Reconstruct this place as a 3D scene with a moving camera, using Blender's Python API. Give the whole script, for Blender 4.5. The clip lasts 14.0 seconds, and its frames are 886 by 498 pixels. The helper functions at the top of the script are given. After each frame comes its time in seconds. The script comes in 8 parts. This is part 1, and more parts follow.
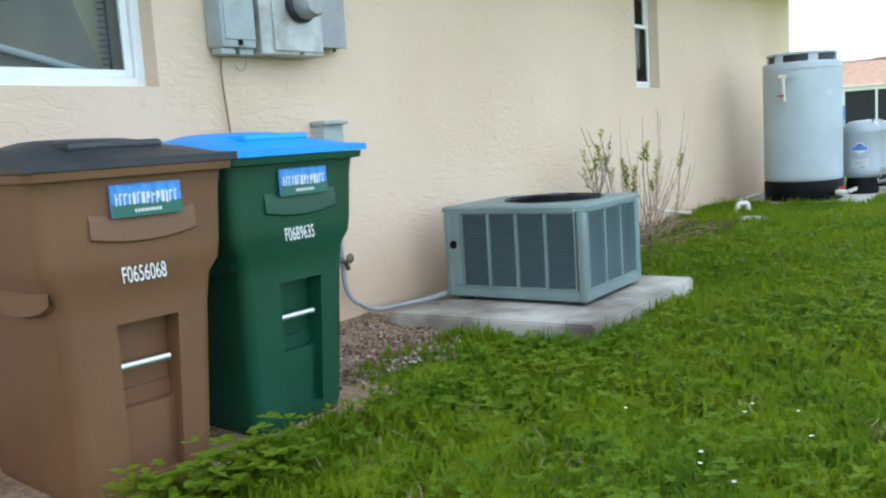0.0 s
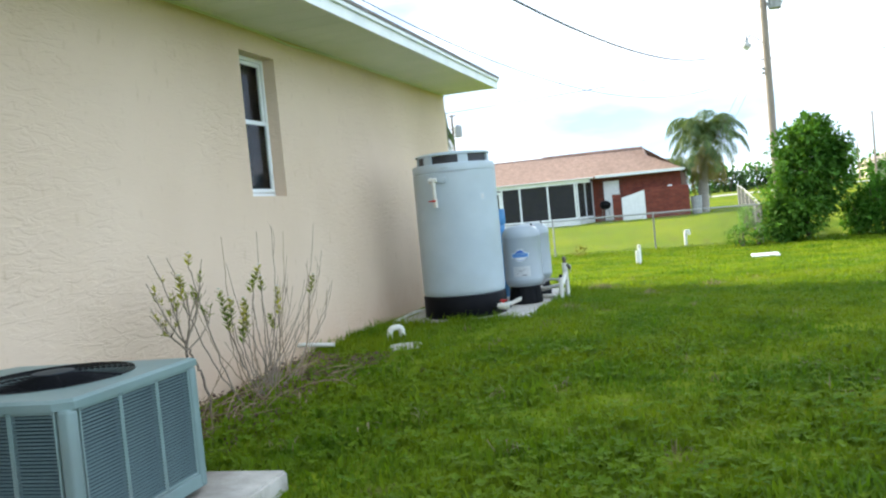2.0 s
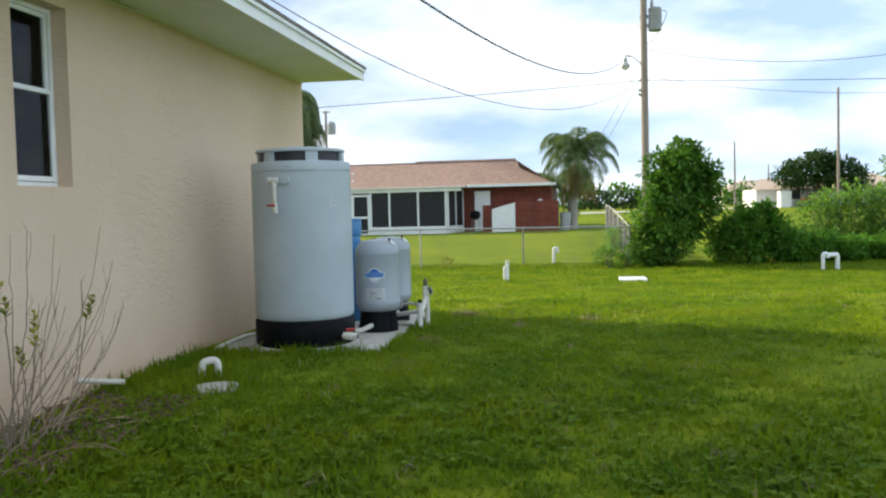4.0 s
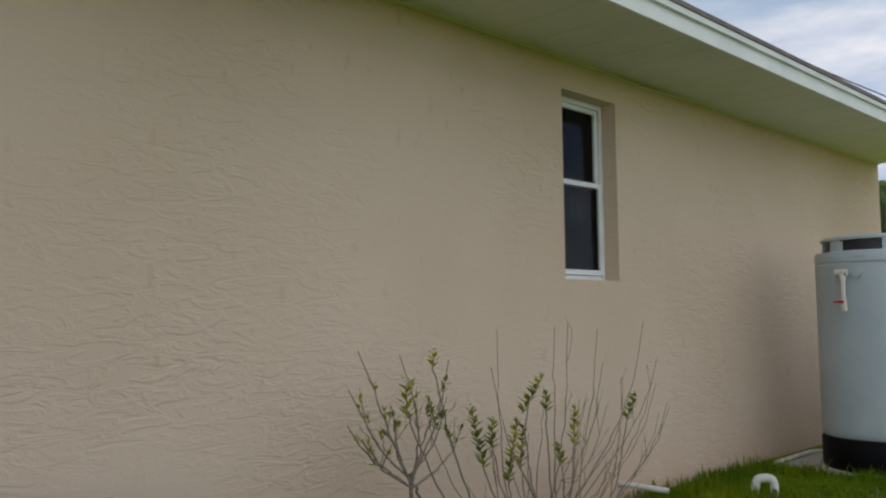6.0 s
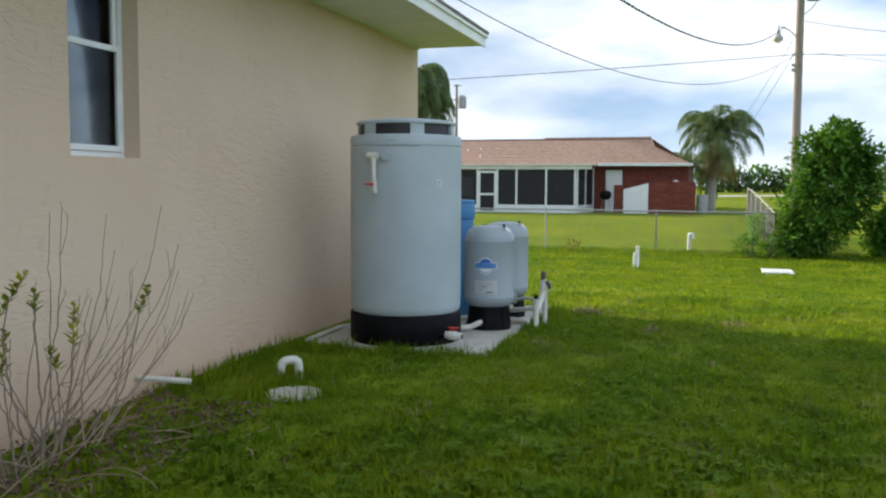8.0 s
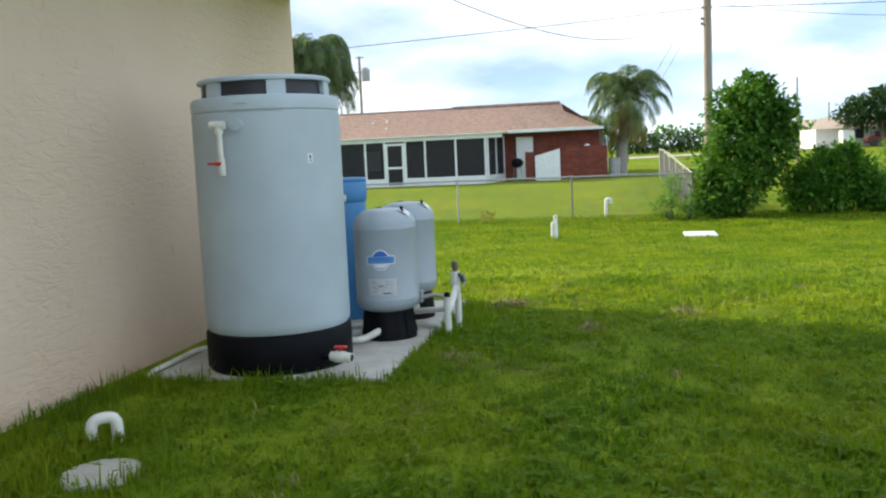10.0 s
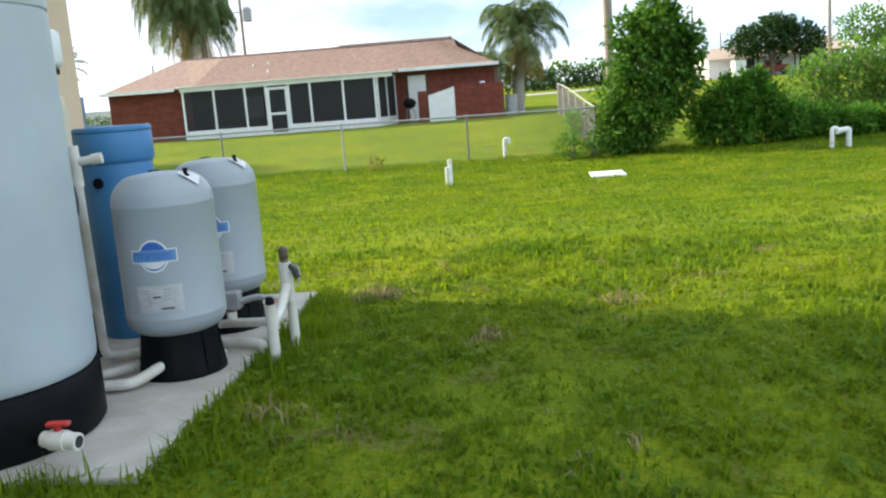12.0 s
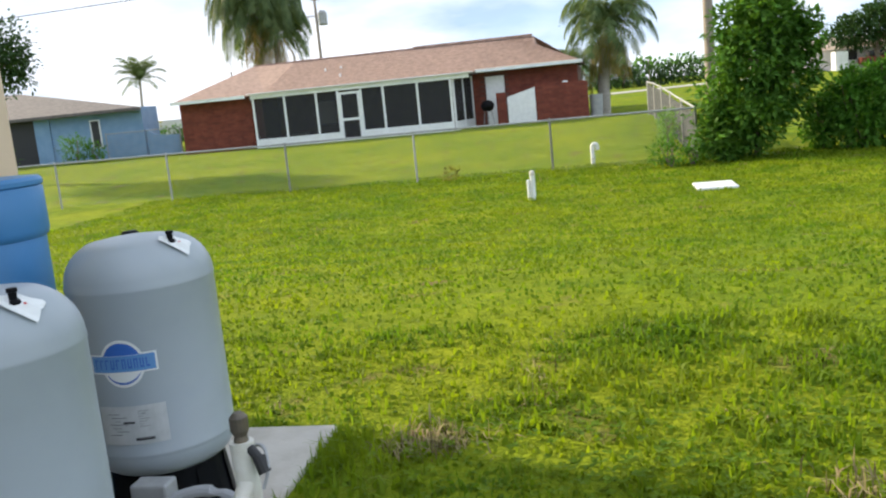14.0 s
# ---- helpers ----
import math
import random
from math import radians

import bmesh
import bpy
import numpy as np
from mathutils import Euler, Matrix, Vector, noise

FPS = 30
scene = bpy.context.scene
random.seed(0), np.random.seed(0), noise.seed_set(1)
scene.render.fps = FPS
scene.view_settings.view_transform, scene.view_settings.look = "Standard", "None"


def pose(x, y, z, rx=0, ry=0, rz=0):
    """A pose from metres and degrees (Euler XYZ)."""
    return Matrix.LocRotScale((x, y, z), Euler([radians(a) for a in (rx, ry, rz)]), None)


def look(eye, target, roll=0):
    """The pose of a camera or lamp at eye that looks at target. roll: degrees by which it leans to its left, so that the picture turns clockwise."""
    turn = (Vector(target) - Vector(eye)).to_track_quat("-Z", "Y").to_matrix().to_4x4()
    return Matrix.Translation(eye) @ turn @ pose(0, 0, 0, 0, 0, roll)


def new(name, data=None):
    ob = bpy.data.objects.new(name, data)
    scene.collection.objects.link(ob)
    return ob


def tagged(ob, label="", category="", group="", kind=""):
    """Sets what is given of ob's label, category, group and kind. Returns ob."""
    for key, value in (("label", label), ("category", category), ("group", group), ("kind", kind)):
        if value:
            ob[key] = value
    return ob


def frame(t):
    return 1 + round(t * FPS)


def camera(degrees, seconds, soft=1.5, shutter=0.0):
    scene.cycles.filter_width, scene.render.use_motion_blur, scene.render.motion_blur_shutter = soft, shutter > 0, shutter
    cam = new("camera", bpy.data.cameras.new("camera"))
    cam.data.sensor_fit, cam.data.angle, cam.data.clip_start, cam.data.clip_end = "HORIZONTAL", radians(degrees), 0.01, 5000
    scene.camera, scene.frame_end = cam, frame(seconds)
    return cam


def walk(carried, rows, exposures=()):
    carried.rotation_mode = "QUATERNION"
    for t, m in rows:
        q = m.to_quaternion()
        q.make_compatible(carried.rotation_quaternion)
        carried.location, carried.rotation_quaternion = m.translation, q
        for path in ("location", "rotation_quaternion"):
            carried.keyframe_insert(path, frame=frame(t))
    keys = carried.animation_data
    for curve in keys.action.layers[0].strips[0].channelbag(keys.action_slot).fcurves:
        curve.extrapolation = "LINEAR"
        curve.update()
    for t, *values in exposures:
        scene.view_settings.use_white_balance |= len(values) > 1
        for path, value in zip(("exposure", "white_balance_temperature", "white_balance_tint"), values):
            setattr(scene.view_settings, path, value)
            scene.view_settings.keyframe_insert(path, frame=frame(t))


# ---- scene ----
cam = camera(53.3, 14.0, soft=2.2)
PATH = [
    (0, (3.699, 1.911, 1.153), (2.524, 3.51, 0.903), -3.7),
    (0.5, (3.647, 2.459, 1.246), (2.598, 4.141, 0.98), -3.4),
    (1, (3.642, 3.085, 1.259), (2.725, 4.844, 1.001), -3.4),
    (1.5, (3.517, 3.609, 1.284), (2.793, 5.456, 1.027), -2.7),
    (2, (3.578, 3.976, 1.246), (2.985, 5.884, 1.166), -5.4),
    (2.5, (3.578, 4.447, 1.267), (3.099, 6.388, 1.206), -6.0),
    (2.7, (3.525, 4.617, 1.288), (3.094, 6.569, 1.229), -5.7),
    (4.8, (3.391, 5.649, 1.334), (3.076, 7.622, 1.227), 0.4),
    (5, (3.404, 5.674, 1.334), (2.987, 7.63, 1.288), 0.2),
    (5.5, (3.256, 5.966, 1.342), (2.329, 7.734, 1.453), -0.2),
    (6, (3.261, 5.996, 1.292), (1.87, 7.425, 1.45), -0.7),
    (6.5, (3.184, 5.958, 1.391), (1.767, 7.368, 1.452), -0.3),
    (7, (3.226, 6.231, 1.437), (2.052, 7.85, 1.42), -0.1),
    (7.5, (3.345, 6.333, 1.385), (2.466, 8.128, 1.313), -0.2),
    (8, (3.293, 6.484, 1.387), (2.708, 8.391, 1.24), 0.3),
    (8.2, (3.247, 6.546, 1.394), (2.762, 8.478, 1.223), 0.3),
    (10.3, (3.035, 8.329, 1.368), (2.665, 10.281, 1.138), -3.6),
    (10.5, (3.094, 8.485, 1.371), (2.741, 10.434, 1.094), -4.4),
    (11, (3.104, 9.017, 1.334), (2.823, 10.977, 1.053), -1.5),
    (11.5, (3.099, 9.706, 1.286), (2.848, 11.674, 1.035), -2.1),
    (12, (2.998, 10.24, 1.278), (2.811, 12.2, 0.929), -4.4),
    (12.5, (2.957, 10.675, 1.31), (2.81, 12.636, 0.949), -3.3),
    (13, (2.899, 11.22, 1.328), (2.74, 13.179, 0.959), -2.7),
    (13.5, (2.893, 11.629, 1.385), (2.659, 13.587, 1.055), -4.6),
    (14, (2.792, 12.313, 1.344), (2.427, 14.251, 1.011), -5.6),
]
walk(cam, [(t, look(eye, target, roll)) for t, eye, target, roll in PATH],
     [(0, 1.66, 6150, 10), (1.2, 1.66, 6150, 9), (2.0, 1.40, 6150, 10), (2.6, 0.95, 6250, 11), (5, 0.60, 6550, 14), (5.5, 0.35, 6700, 16), (6.0, 0.32, 6950, 17), (6.5, 0.70, 6850, 18), (7.2, 0.70, 6600, 16), (8.2, 0.55, 6400, 12), (10.4, 0.95, 6350, 11), (12, 1.02, 6450, 12), (13, 1.00, 6550, 15), (14, 0.88, 6550, 15)])

# ---------------- world, sun, exposure ----------------
SUN_DIR = Vector((0.90, -0.38, -0.42)).normalized()   # the way the sunlight travels
world = bpy.data.worlds.new("sky")
scene.world = world
world.use_nodes = True
wn, wl = world.node_tree.nodes, world.node_tree.links
wn.clear()
sky = wn.new("ShaderNodeTexSky")
sky.sky_type, sky.sun_disc = "NISHITA", False
sky.sun_elevation = math.asin(-SUN_DIR.z)
sky.sun_rotation = math.atan2(-SUN_DIR.x, -SUN_DIR.y)
sky.air_density, sky.dust_density, sky.ozone_density = 0.7, 0.3, 2.0
wtc = wn.new("ShaderNodeTexCoord")
wmap = wn.new("ShaderNodeMapping")
wmap.inputs["Scale"].default_value = (1.0, 1.0, 3.2)
cn = wn.new("ShaderNodeTexNoise")
cn.inputs["Scale"].default_value, cn.inputs["Detail"].default_value, cn.inputs["Roughness"].default_value = 2.3, 8, 0.55
cr = wn.new("ShaderNodeValToRGB")
cr.color_ramp.elements[0].position, cr.color_ramp.elements[0].color = 0.30, (0, 0, 0, 1)
cr.color_ramp.elements[1].position, cr.color_ramp.elements[1].color = 0.50, (1, 1, 1, 1)
cn2 = wn.new("ShaderNodeTexNoise")
cn2.inputs["Scale"].default_value, cn2.inputs["Detail"].default_value = 3.0, 9
cr2 = wn.new("ShaderNodeValToRGB")
cr2.color_ramp.elements[0].position, cr2.color_ramp.elements[0].color = 0.38, (3.2, 4.5, 6.1, 1)
cr2.color_ramp.elements[1].position, cr2.color_ramp.elements[1].color = 0.58, (7.6, 8.2, 8.8, 1)
wmix = wn.new("ShaderNodeMix")
wmix.data_type = "RGBA"
bg = wn.new("ShaderNodeBackground")
SKY_STRENGTH = 0.080
bg.inputs["Strength"].default_value = SKY_STRENGTH
wout = wn.new("ShaderNodeOutputWorld")
wl.new(wtc.outputs["Generated"], wmap.inputs["Vector"])
wl.new(wmap.outputs[0], cn.inputs["Vector"])
wl.new(wmap.outputs[0], cn2.inputs["Vector"])
wl.new(cn.outputs["Fac"], cr.inputs[0])
wl.new(cn2.outputs["Fac"], cr2.inputs[0])
wl.new(cr.outputs[0], wmix.inputs["Factor"])
wl.new(sky.outputs[0], wmix.inputs["A"])
wl.new(cr2.outputs[0], wmix.inputs["B"])
# sky away from the sun brightened to add light on the house wall
wdot = wn.new("ShaderNodeVectorMath")
wdot.operation = "DOT_PRODUCT"
wdot.inputs[1].default_value = tuple(-SUN_DIR)
wl.new(wtc.outputs["Generated"], wdot.inputs[0])
wmr = wn.new("ShaderNodeMapRange")
wmr.inputs["From Min"].default_value, wmr.inputs["From Max"].default_value = -1.0, 1.0
wmr.inputs["To Min"].default_value, wmr.inputs["To Max"].default_value = 1.85, 1.0
wl.new(wdot.outputs["Value"], wmr.inputs["Value"])
wmul = wn.new("ShaderNodeVectorMath")
wmul.operation = "SCALE"
wl.new(wmix.outputs["Result"], wmul.inputs[0])
wl.new(wmr.outputs[0], wmul.inputs["Scale"])
wl.new(wmul.outputs[0], bg.inputs[0])
wl.new(bg.outputs[0], wout.inputs[0])

sun = new("sun", bpy.data.lights.new("sun", "SUN"))
sun.data.energy, sun.data.angle, sun.data.color = 5.0, radians(2.0), (1.0, 0.87, 0.60)
sun.matrix_basis = look((0, 0, 30), Vector((0, 0, 30)) + SUN_DIR)


# ---------------- materials ----------------
def mat(name, col, rough=0.6, metal=0.0, noise_scale=0.0, col2=None, bump=0.0, bump_scale=None, stretch=(1, 1, 1),
        spec=0.5, rand=0.0, island=0.0, detail=5, stain=None, stain_scale=1.5, alpha=None):
    """A surface: base colour, a second colour by noise, an optional large stain, relief, and chance changes piece by piece."""
    m = bpy.data.materials.new(name)
    m.use_nodes = True
    n, l = m.node_tree.nodes, m.node_tree.links
    b = n["Principled BSDF"]
    b.inputs["Roughness"].default_value, b.inputs["Metallic"].default_value = rough, metal
    b.inputs["Specular IOR Level"].default_value = spec
    b.inputs["Base Color"].default_value = (*col, 1)
    tc = n.new("ShaderNodeTexCoord")
    mp = n.new("ShaderNodeMapping")
    mp.inputs["Scale"].default_value = stretch
    l.new(tc.outputs["Object"], mp.inputs[0])
    last = None
    if col2:
        t = n.new("ShaderNodeTexNoise")
        t.inputs["Scale"].default_value, t.inputs["Detail"].default_value = noise_scale, detail
        l.new(mp.outputs[0], t.inputs["Vector"])
        r = n.new("ShaderNodeValToRGB")
        r.color_ramp.elements[0].position, r.color_ramp.elements[1].position = 0.35, 0.65
        r.color_ramp.elements[0].color, r.color_ramp.elements[1].color = (*col, 1), (*col2, 1)
        l.new(t.outputs["Fac"], r.inputs[0])
        last = r.outputs[0]
    if stain:
        t = n.new("ShaderNodeTexNoise")
        t.inputs["Scale"].default_value, t.inputs["Detail"].default_value = stain_scale, 7
        l.new(tc.outputs["Object"], t.inputs["Vector"])
        r = n.new("ShaderNodeValToRGB")
        r.color_ramp.elements[0].position, r.color_ramp.elements[1].position = 0.48, 0.72
        r.color_ramp.elements[0].color, r.color_ramp.elements[1].color = (0, 0, 0, 1), (1, 1, 1, 1)
        l.new(t.outputs["Fac"], r.inputs[0])
        x = n.new("ShaderNodeMix")
        x.data_type = "RGBA"
        l.new(r.outputs[0], x.inputs["Factor"])
        if last:
            l.new(last, x.inputs["A"])
        else:
            x.inputs["A"].default_value = (*col, 1)
        x.inputs["B"].default_value = (*stain, 1)
        last = x.outputs["Result"]
    if rand or island:
        h = n.new("ShaderNodeHueSaturation")
        if last:
            l.new(last, h.inputs["Color"])
        else:
            h.inputs["Color"].default_value = (*col, 1)
        src = n.new("ShaderNodeObjectInfo").outputs["Random"] if rand else n.new("ShaderNodeNewGeometry").outputs["Random Per Island"]
        k = rand or island
        mr = n.new("ShaderNodeMapRange")
        mr.inputs["To Min"].default_value, mr.inputs["To Max"].default_value = 1 - k, 1 + k
        l.new(src, mr.inputs["Value"])
        l.new(mr.outputs[0], h.inputs["Value"])
        last = h.outputs[0]
    if last:
        l.new(last, b.inputs["Base Color"])
    if bump:
        t = n.new("ShaderNodeTexNoise")
        t.inputs["Scale"].default_value, t.inputs["Detail"].default_value = bump_scale or noise_scale or 40, 6
        l.new(mp.outputs[0], t.inputs["Vector"])
        bp = n.new("ShaderNodeBump")
        bp.inputs["Strength"].default_value, bp.inputs["Distance"].default_value = 1.0, bump
        l.new(t.outputs["Fac"], bp.inputs["Height"])
        l.new(bp.outputs[0], b.inputs["Normal"])
    if alpha is not None:
        b.inputs["Alpha"].default_value = alpha
    return m


def leafy(name, col, col2, trans=0.35, island=0.35, scale=3.0):
    """Leaves and blades: a diffuse face that lets some light through."""
    m = mat(name, col, 0.55, noise_scale=scale, col2=col2, island=island, spec=0.10)
    n, l = m.node_tree.nodes, m.node_tree.links
    b, out = n["Principled BSDF"], n["Material Output"]
    tr = n.new("ShaderNodeBsdfTranslucent")
    src = b.inputs["Base Color"].links[0].from_socket
    g = n.new("ShaderNodeMix")
    g.data_type, g.blend_type = "RGBA", "MULTIPLY"
    g.inputs["Factor"].default_value = 1.0
    l.new(src, g.inputs["A"])
    g.inputs["B"].default_value = (1.5, 1.45, 0.6, 1)
    l.new(g.outputs["Result"], tr.inputs["Color"])
    mx = n.new("ShaderNodeMixShader")
    mx.inputs[0].default_value = trans
    l.new(b.outputs[0], mx.inputs[1])
    l.new(tr.outputs[0], mx.inputs[2])
    l.new(mx.outputs[0], out.inputs["Surface"])
    return m


def stucco_material():
    m = bpy.data.materials.new("stucco")
    m.use_nodes = True
    n, l = m.node_tree.nodes, m.node_tree.links
    b = n["Principled BSDF"]
    b.inputs["Roughness"].default_value = 0.9
    b.inputs["Specular IOR Level"].default_value = 0.25
    tc = n.new("ShaderNodeTexCoord")
    def nz(scale, detail, sc=(1, 1, 1), dist=0.0):
        mp = n.new("ShaderNodeMapping")
        mp.inputs["Scale"].default_value = sc
        mp.inputs["Rotation"].default_value = (0.25, 0, 0)
        l.new(tc.outputs["Object"], mp.inputs[0])
        t = n.new("ShaderNodeTexNoise")
        t.inputs["Scale"].default_value, t.inputs["Detail"].default_value, t.inputs["Distortion"].default_value = scale, detail, dist
        l.new(mp.outputs[0], t.inputs["Vector"])
        return t.outputs["Fac"]
    def ramp(src, p0, c0, p1, c1):
        r = n.new("ShaderNodeValToRGB")
        r.color_ramp.elements[0].position, r.color_ramp.elements[0].color = p0, (*c0, 1)
        r.color_ramp.elements[1].position, r.color_ramp.elements[1].color = p1, (*c1, 1)
        l.new(src, r.inputs[0])
        return r.outputs[0]
    base = ramp(nz(0.8, 6), 0.35, (0.62, 0.48, 0.350), 0.68, (0.68, 0.535, 0.40))
    # reddish soil stain splashed up from the ground
    sep = n.new("ShaderNodeSeparateXYZ")
    l.new(tc.outputs["Object"], sep.inputs[0])
    mr = n.new("ShaderNodeMapRange")
    mr.inputs["From Min"].default_value, mr.inputs["From Max"].default_value = 0.6, -0.1
    l.new(sep.outputs["Z"], mr.inputs["Value"])
    mu = n.new("ShaderNodeMath")
    mu.operation = "MULTIPLY"
    l.new(mr.outputs[0], mu.inputs[0])
    l.new(nz(3.5, 6), mu.inputs[1])
    mx = n.new("ShaderNodeMix")
    mx.data_type = "RGBA"
    l.new(mu.outputs[0], mx.inputs["Factor"])
    l.new(base, mx.inputs["A"])
    mx.inputs["B"].default_value = (0.52, 0.30, 0.19, 1)
    dirt = ramp(nz(14, 8, (1, 1, 0.5)), 0.62, (1, 1, 1), 0.80, (0.72, 0.66, 0.58))
    m2 = n.new("ShaderNodeMix")
    m2.data_type, m2.blend_type = "RGBA", "MULTIPLY"
    m2.inputs["Factor"].default_value = 0.5
    l.new(mx.outputs["Result"], m2.inputs["A"])
    l.new(dirt, m2.inputs["B"])
    l.new(m2.outputs["Result"], b.inputs["Base Color"])
    # knock-down ridges and fine sand
    ridge = n.new("ShaderNodeValToRGB")
    e = ridge.color_ramp.elements
    e[0].position, e[0].color = 0.43, (0, 0, 0, 1)
    e[1].position, e[1].color = 0.55, (1, 1, 1, 1)
    x3 = e.new(0.62)
    x3.color = (0.55, 0.55, 0.55, 1)
    l.new(nz(11.0, 4, (1, 0.55, 1.7), 1.0), ridge.inputs[0])
    fade = ramp(nz(0.9, 3), 0.42, (0.10,) * 3, 0.62, (1, 1, 1))
    am = n.new("ShaderNodeMath")
    am.operation = "MULTIPLY"
    l.new(ridge.outputs[0], am.inputs[0])
    l.new(fade, am.inputs[1])
    b1 = n.new("ShaderNodeBump")
    b1.inputs["Distance"].default_value, b1.inputs["Strength"].default_value = 0.005, 0.7
    l.new(am.outputs[0], b1.inputs["Height"])
    b2 = n.new("ShaderNodeBump")
    b2.inputs["Distance"].default_value, b2.inputs["Strength"].default_value = 0.0015, 0.8
    l.new(nz(90, 4), b2.inputs["Height"])
    l.new(b1.outputs[0], b2.inputs["Normal"])
    l.new(b2.outputs[0], b.inputs["Normal"])
    return m


M = {}
M["stucco"] = stucco_material()
M["soffit"] = mat("soffit paint", (0.66, 0.70, 0.60), 0.6, noise_scale=2.0, col2=(0.72, 0.74, 0.66))
M["trim"] = mat("white trim", (0.80, 0.82, 0.80), 0.45, noise_scale=3, col2=(0.70, 0.73, 0.72))
M["white"] = mat("white vinyl", (0.78, 0.80, 0.80), 0.4, noise_scale=6, col2=(0.70, 0.72, 0.72))
M["shingle_old"] = mat("weathered roof shingle", (0.105, 0.095, 0.095), 0.92, noise_scale=5, col2=(0.15, 0.135, 0.13), bump=0.01, bump_scale=30)
M["shingle"] = mat("roof shingle", (0.275, 0.185, 0.145), 0.9, noise_scale=5, col2=(0.40, 0.265, 0.205), bump=0.01, bump_scale=30, island=0.12)
M["shingle_grey"] = mat("grey shingle", (0.15, 0.13, 0.115), 0.9, noise_scale=6, col2=(0.21, 0.18, 0.16), bump=0.01, bump_scale=30)
M["concrete"] = mat("concrete", (0.22, 0.195, 0.16), 0.88, noise_scale=2.3, col2=(0.52, 0.49, 0.43), bump=0.004, bump_scale=35, stain=(0.085, 0.060, 0.040), stain_scale=2.1, detail=12)
M["concrete_new"] = mat("pale concrete", (0.40, 0.375, 0.32), 0.85, noise_scale=6, col2=(0.50, 0.475, 0.42), bump=0.002, bump_scale=50, stain=(0.36, 0.31, 0.25), stain_scale=2.2)
M["ac"] = mat("grey-green enamel", (0.150, 0.222, 0.212), 0.45, noise_scale=4, col2=(0.180, 0.252, 0.242), stain=(0.16, 0.20, 0.19), stain_scale=3)
M["ac_dark"] = mat("dark coil", (0.012, 0.020, 0.026), 0.6, noise_scale=60, col2=(0.022, 0.034, 0.042))
M["black"] = mat("black plastic", (0.004, 0.0045, 0.006), 0.5, noise_scale=8, col2=(0.007, 0.007, 0.008), spec=0.08, bump=0.001, bump_scale=60)
M["tank"] = mat("blue-grey fibreglass", (0.38, 0.45, 0.49), 0.5, noise_scale=2.2, col2=(0.43, 0.50, 0.535), bump=0.002, bump_scale=9, stain=(0.37, 0.42, 0.43), stain_scale=1.4)
M["vessel"] = mat("grey painted steel", (0.30, 0.345, 0.375), 0.36, noise_scale=3, col2=(0.34, 0.385, 0.41), stain=(0.27, 0.31, 0.33), stain_scale=3)
M["blue"] = mat("blue plastic", (0.030, 0.165, 0.36), 0.45, noise_scale=3, col2=(0.045, 0.20, 0.42))
M["beige"] = mat("beige fibreglass", (0.50, 0.46, 0.34), 0.55, noise_scale=3, col2=(0.56, 0.52, 0.40))
M["pvc"] = mat("white pipe plastic", (0.68, 0.68, 0.62), 0.4, noise_scale=9, col2=(0.60, 0.59, 0.52), stain=(0.46, 0.42, 0.34), stain_scale=6)
M["red"] = mat("red plastic", (0.50, 0.035, 0.03), 0.4)
M["orange"] = mat("terracotta plastic", (0.55, 0.20, 0.09), 0.6)
M["galv"] = mat("galvanised steel", (0.30, 0.31, 0.31), 0.6, 0.4, noise_scale=20, col2=(0.38, 0.39, 0.39))
M["box_green"] = mat("grey-green box enamel", (0.30, 0.35, 0.35), 0.5, noise_scale=4, col2=(0.37, 0.42, 0.415), stain=(0.26, 0.27, 0.25), stain_scale=5)
M["box_steel"] = mat("weathered meter steel", (0.42, 0.43, 0.42), 0.5, 0.35, noise_scale=7, col2=(0.54, 0.55, 0.53), stain=(0.25, 0.23, 0.20), stain_scale=5)
M["box_grey"] = mat("grey box enamel", (0.27, 0.28, 0.29), 0.5, noise_scale=5, col2=(0.32, 0.33, 0.34))
M["brown_bin"] = mat("brown bin plastic", (0.140, 0.066, 0.030), 0.5, noise_scale=2.5, col2=(0.17, 0.083, 0.038), bump=0.0012, bump_scale=120)
M["green_bin"] = mat("green bin plastic", (0.003, 0.048, 0.022), 0.45, noise_scale=2.5, col2=(0.004, 0.064, 0.031), bump=0.0012, bump_scale=120)
M["lid_dark"] = mat("charcoal lid plastic", (0.014, 0.015, 0.020), 0.42, noise_scale=5, col2=(0.024, 0.026, 0.032), bump=0.001, bump_scale=90)
M["lid_blue"] = mat("bright blue lid plastic", (0.004, 0.25, 0.72), 0.45, noise_scale=5, col2=(0.008, 0.29, 0.78), bump=0.001, bump_scale=90)
M["chrome"] = mat("zinc bar", (0.60, 0.60, 0.58), 0.3, 0.8)
M["sticker_blue"] = mat("blue sticker", (0.04, 0.20, 0.55), 0.4, noise_scale=40, col2=(0.08, 0.32, 0.70))
M["sticker_green"] = mat("dark green sticker", (0.02, 0.12, 0.09), 0.4)
M["print"] = mat("white print", (0.70, 0.72, 0.70), 0.5)
M["logo_blue"] = mat("logo blue", (0.03, 0.12, 0.42), 0.4)
M["logo_band"] = mat("logo band blue", (0.10, 0.25, 0.50), 0.4)
M["label"] = mat("silver label", (0.42, 0.44, 0.44), 0.45, noise_scale=30, col2=(0.48, 0.50, 0.50))
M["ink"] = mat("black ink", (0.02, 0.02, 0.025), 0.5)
M["rubber"] = mat("black rubber", (0.02, 0.02, 0.02), 0.6)
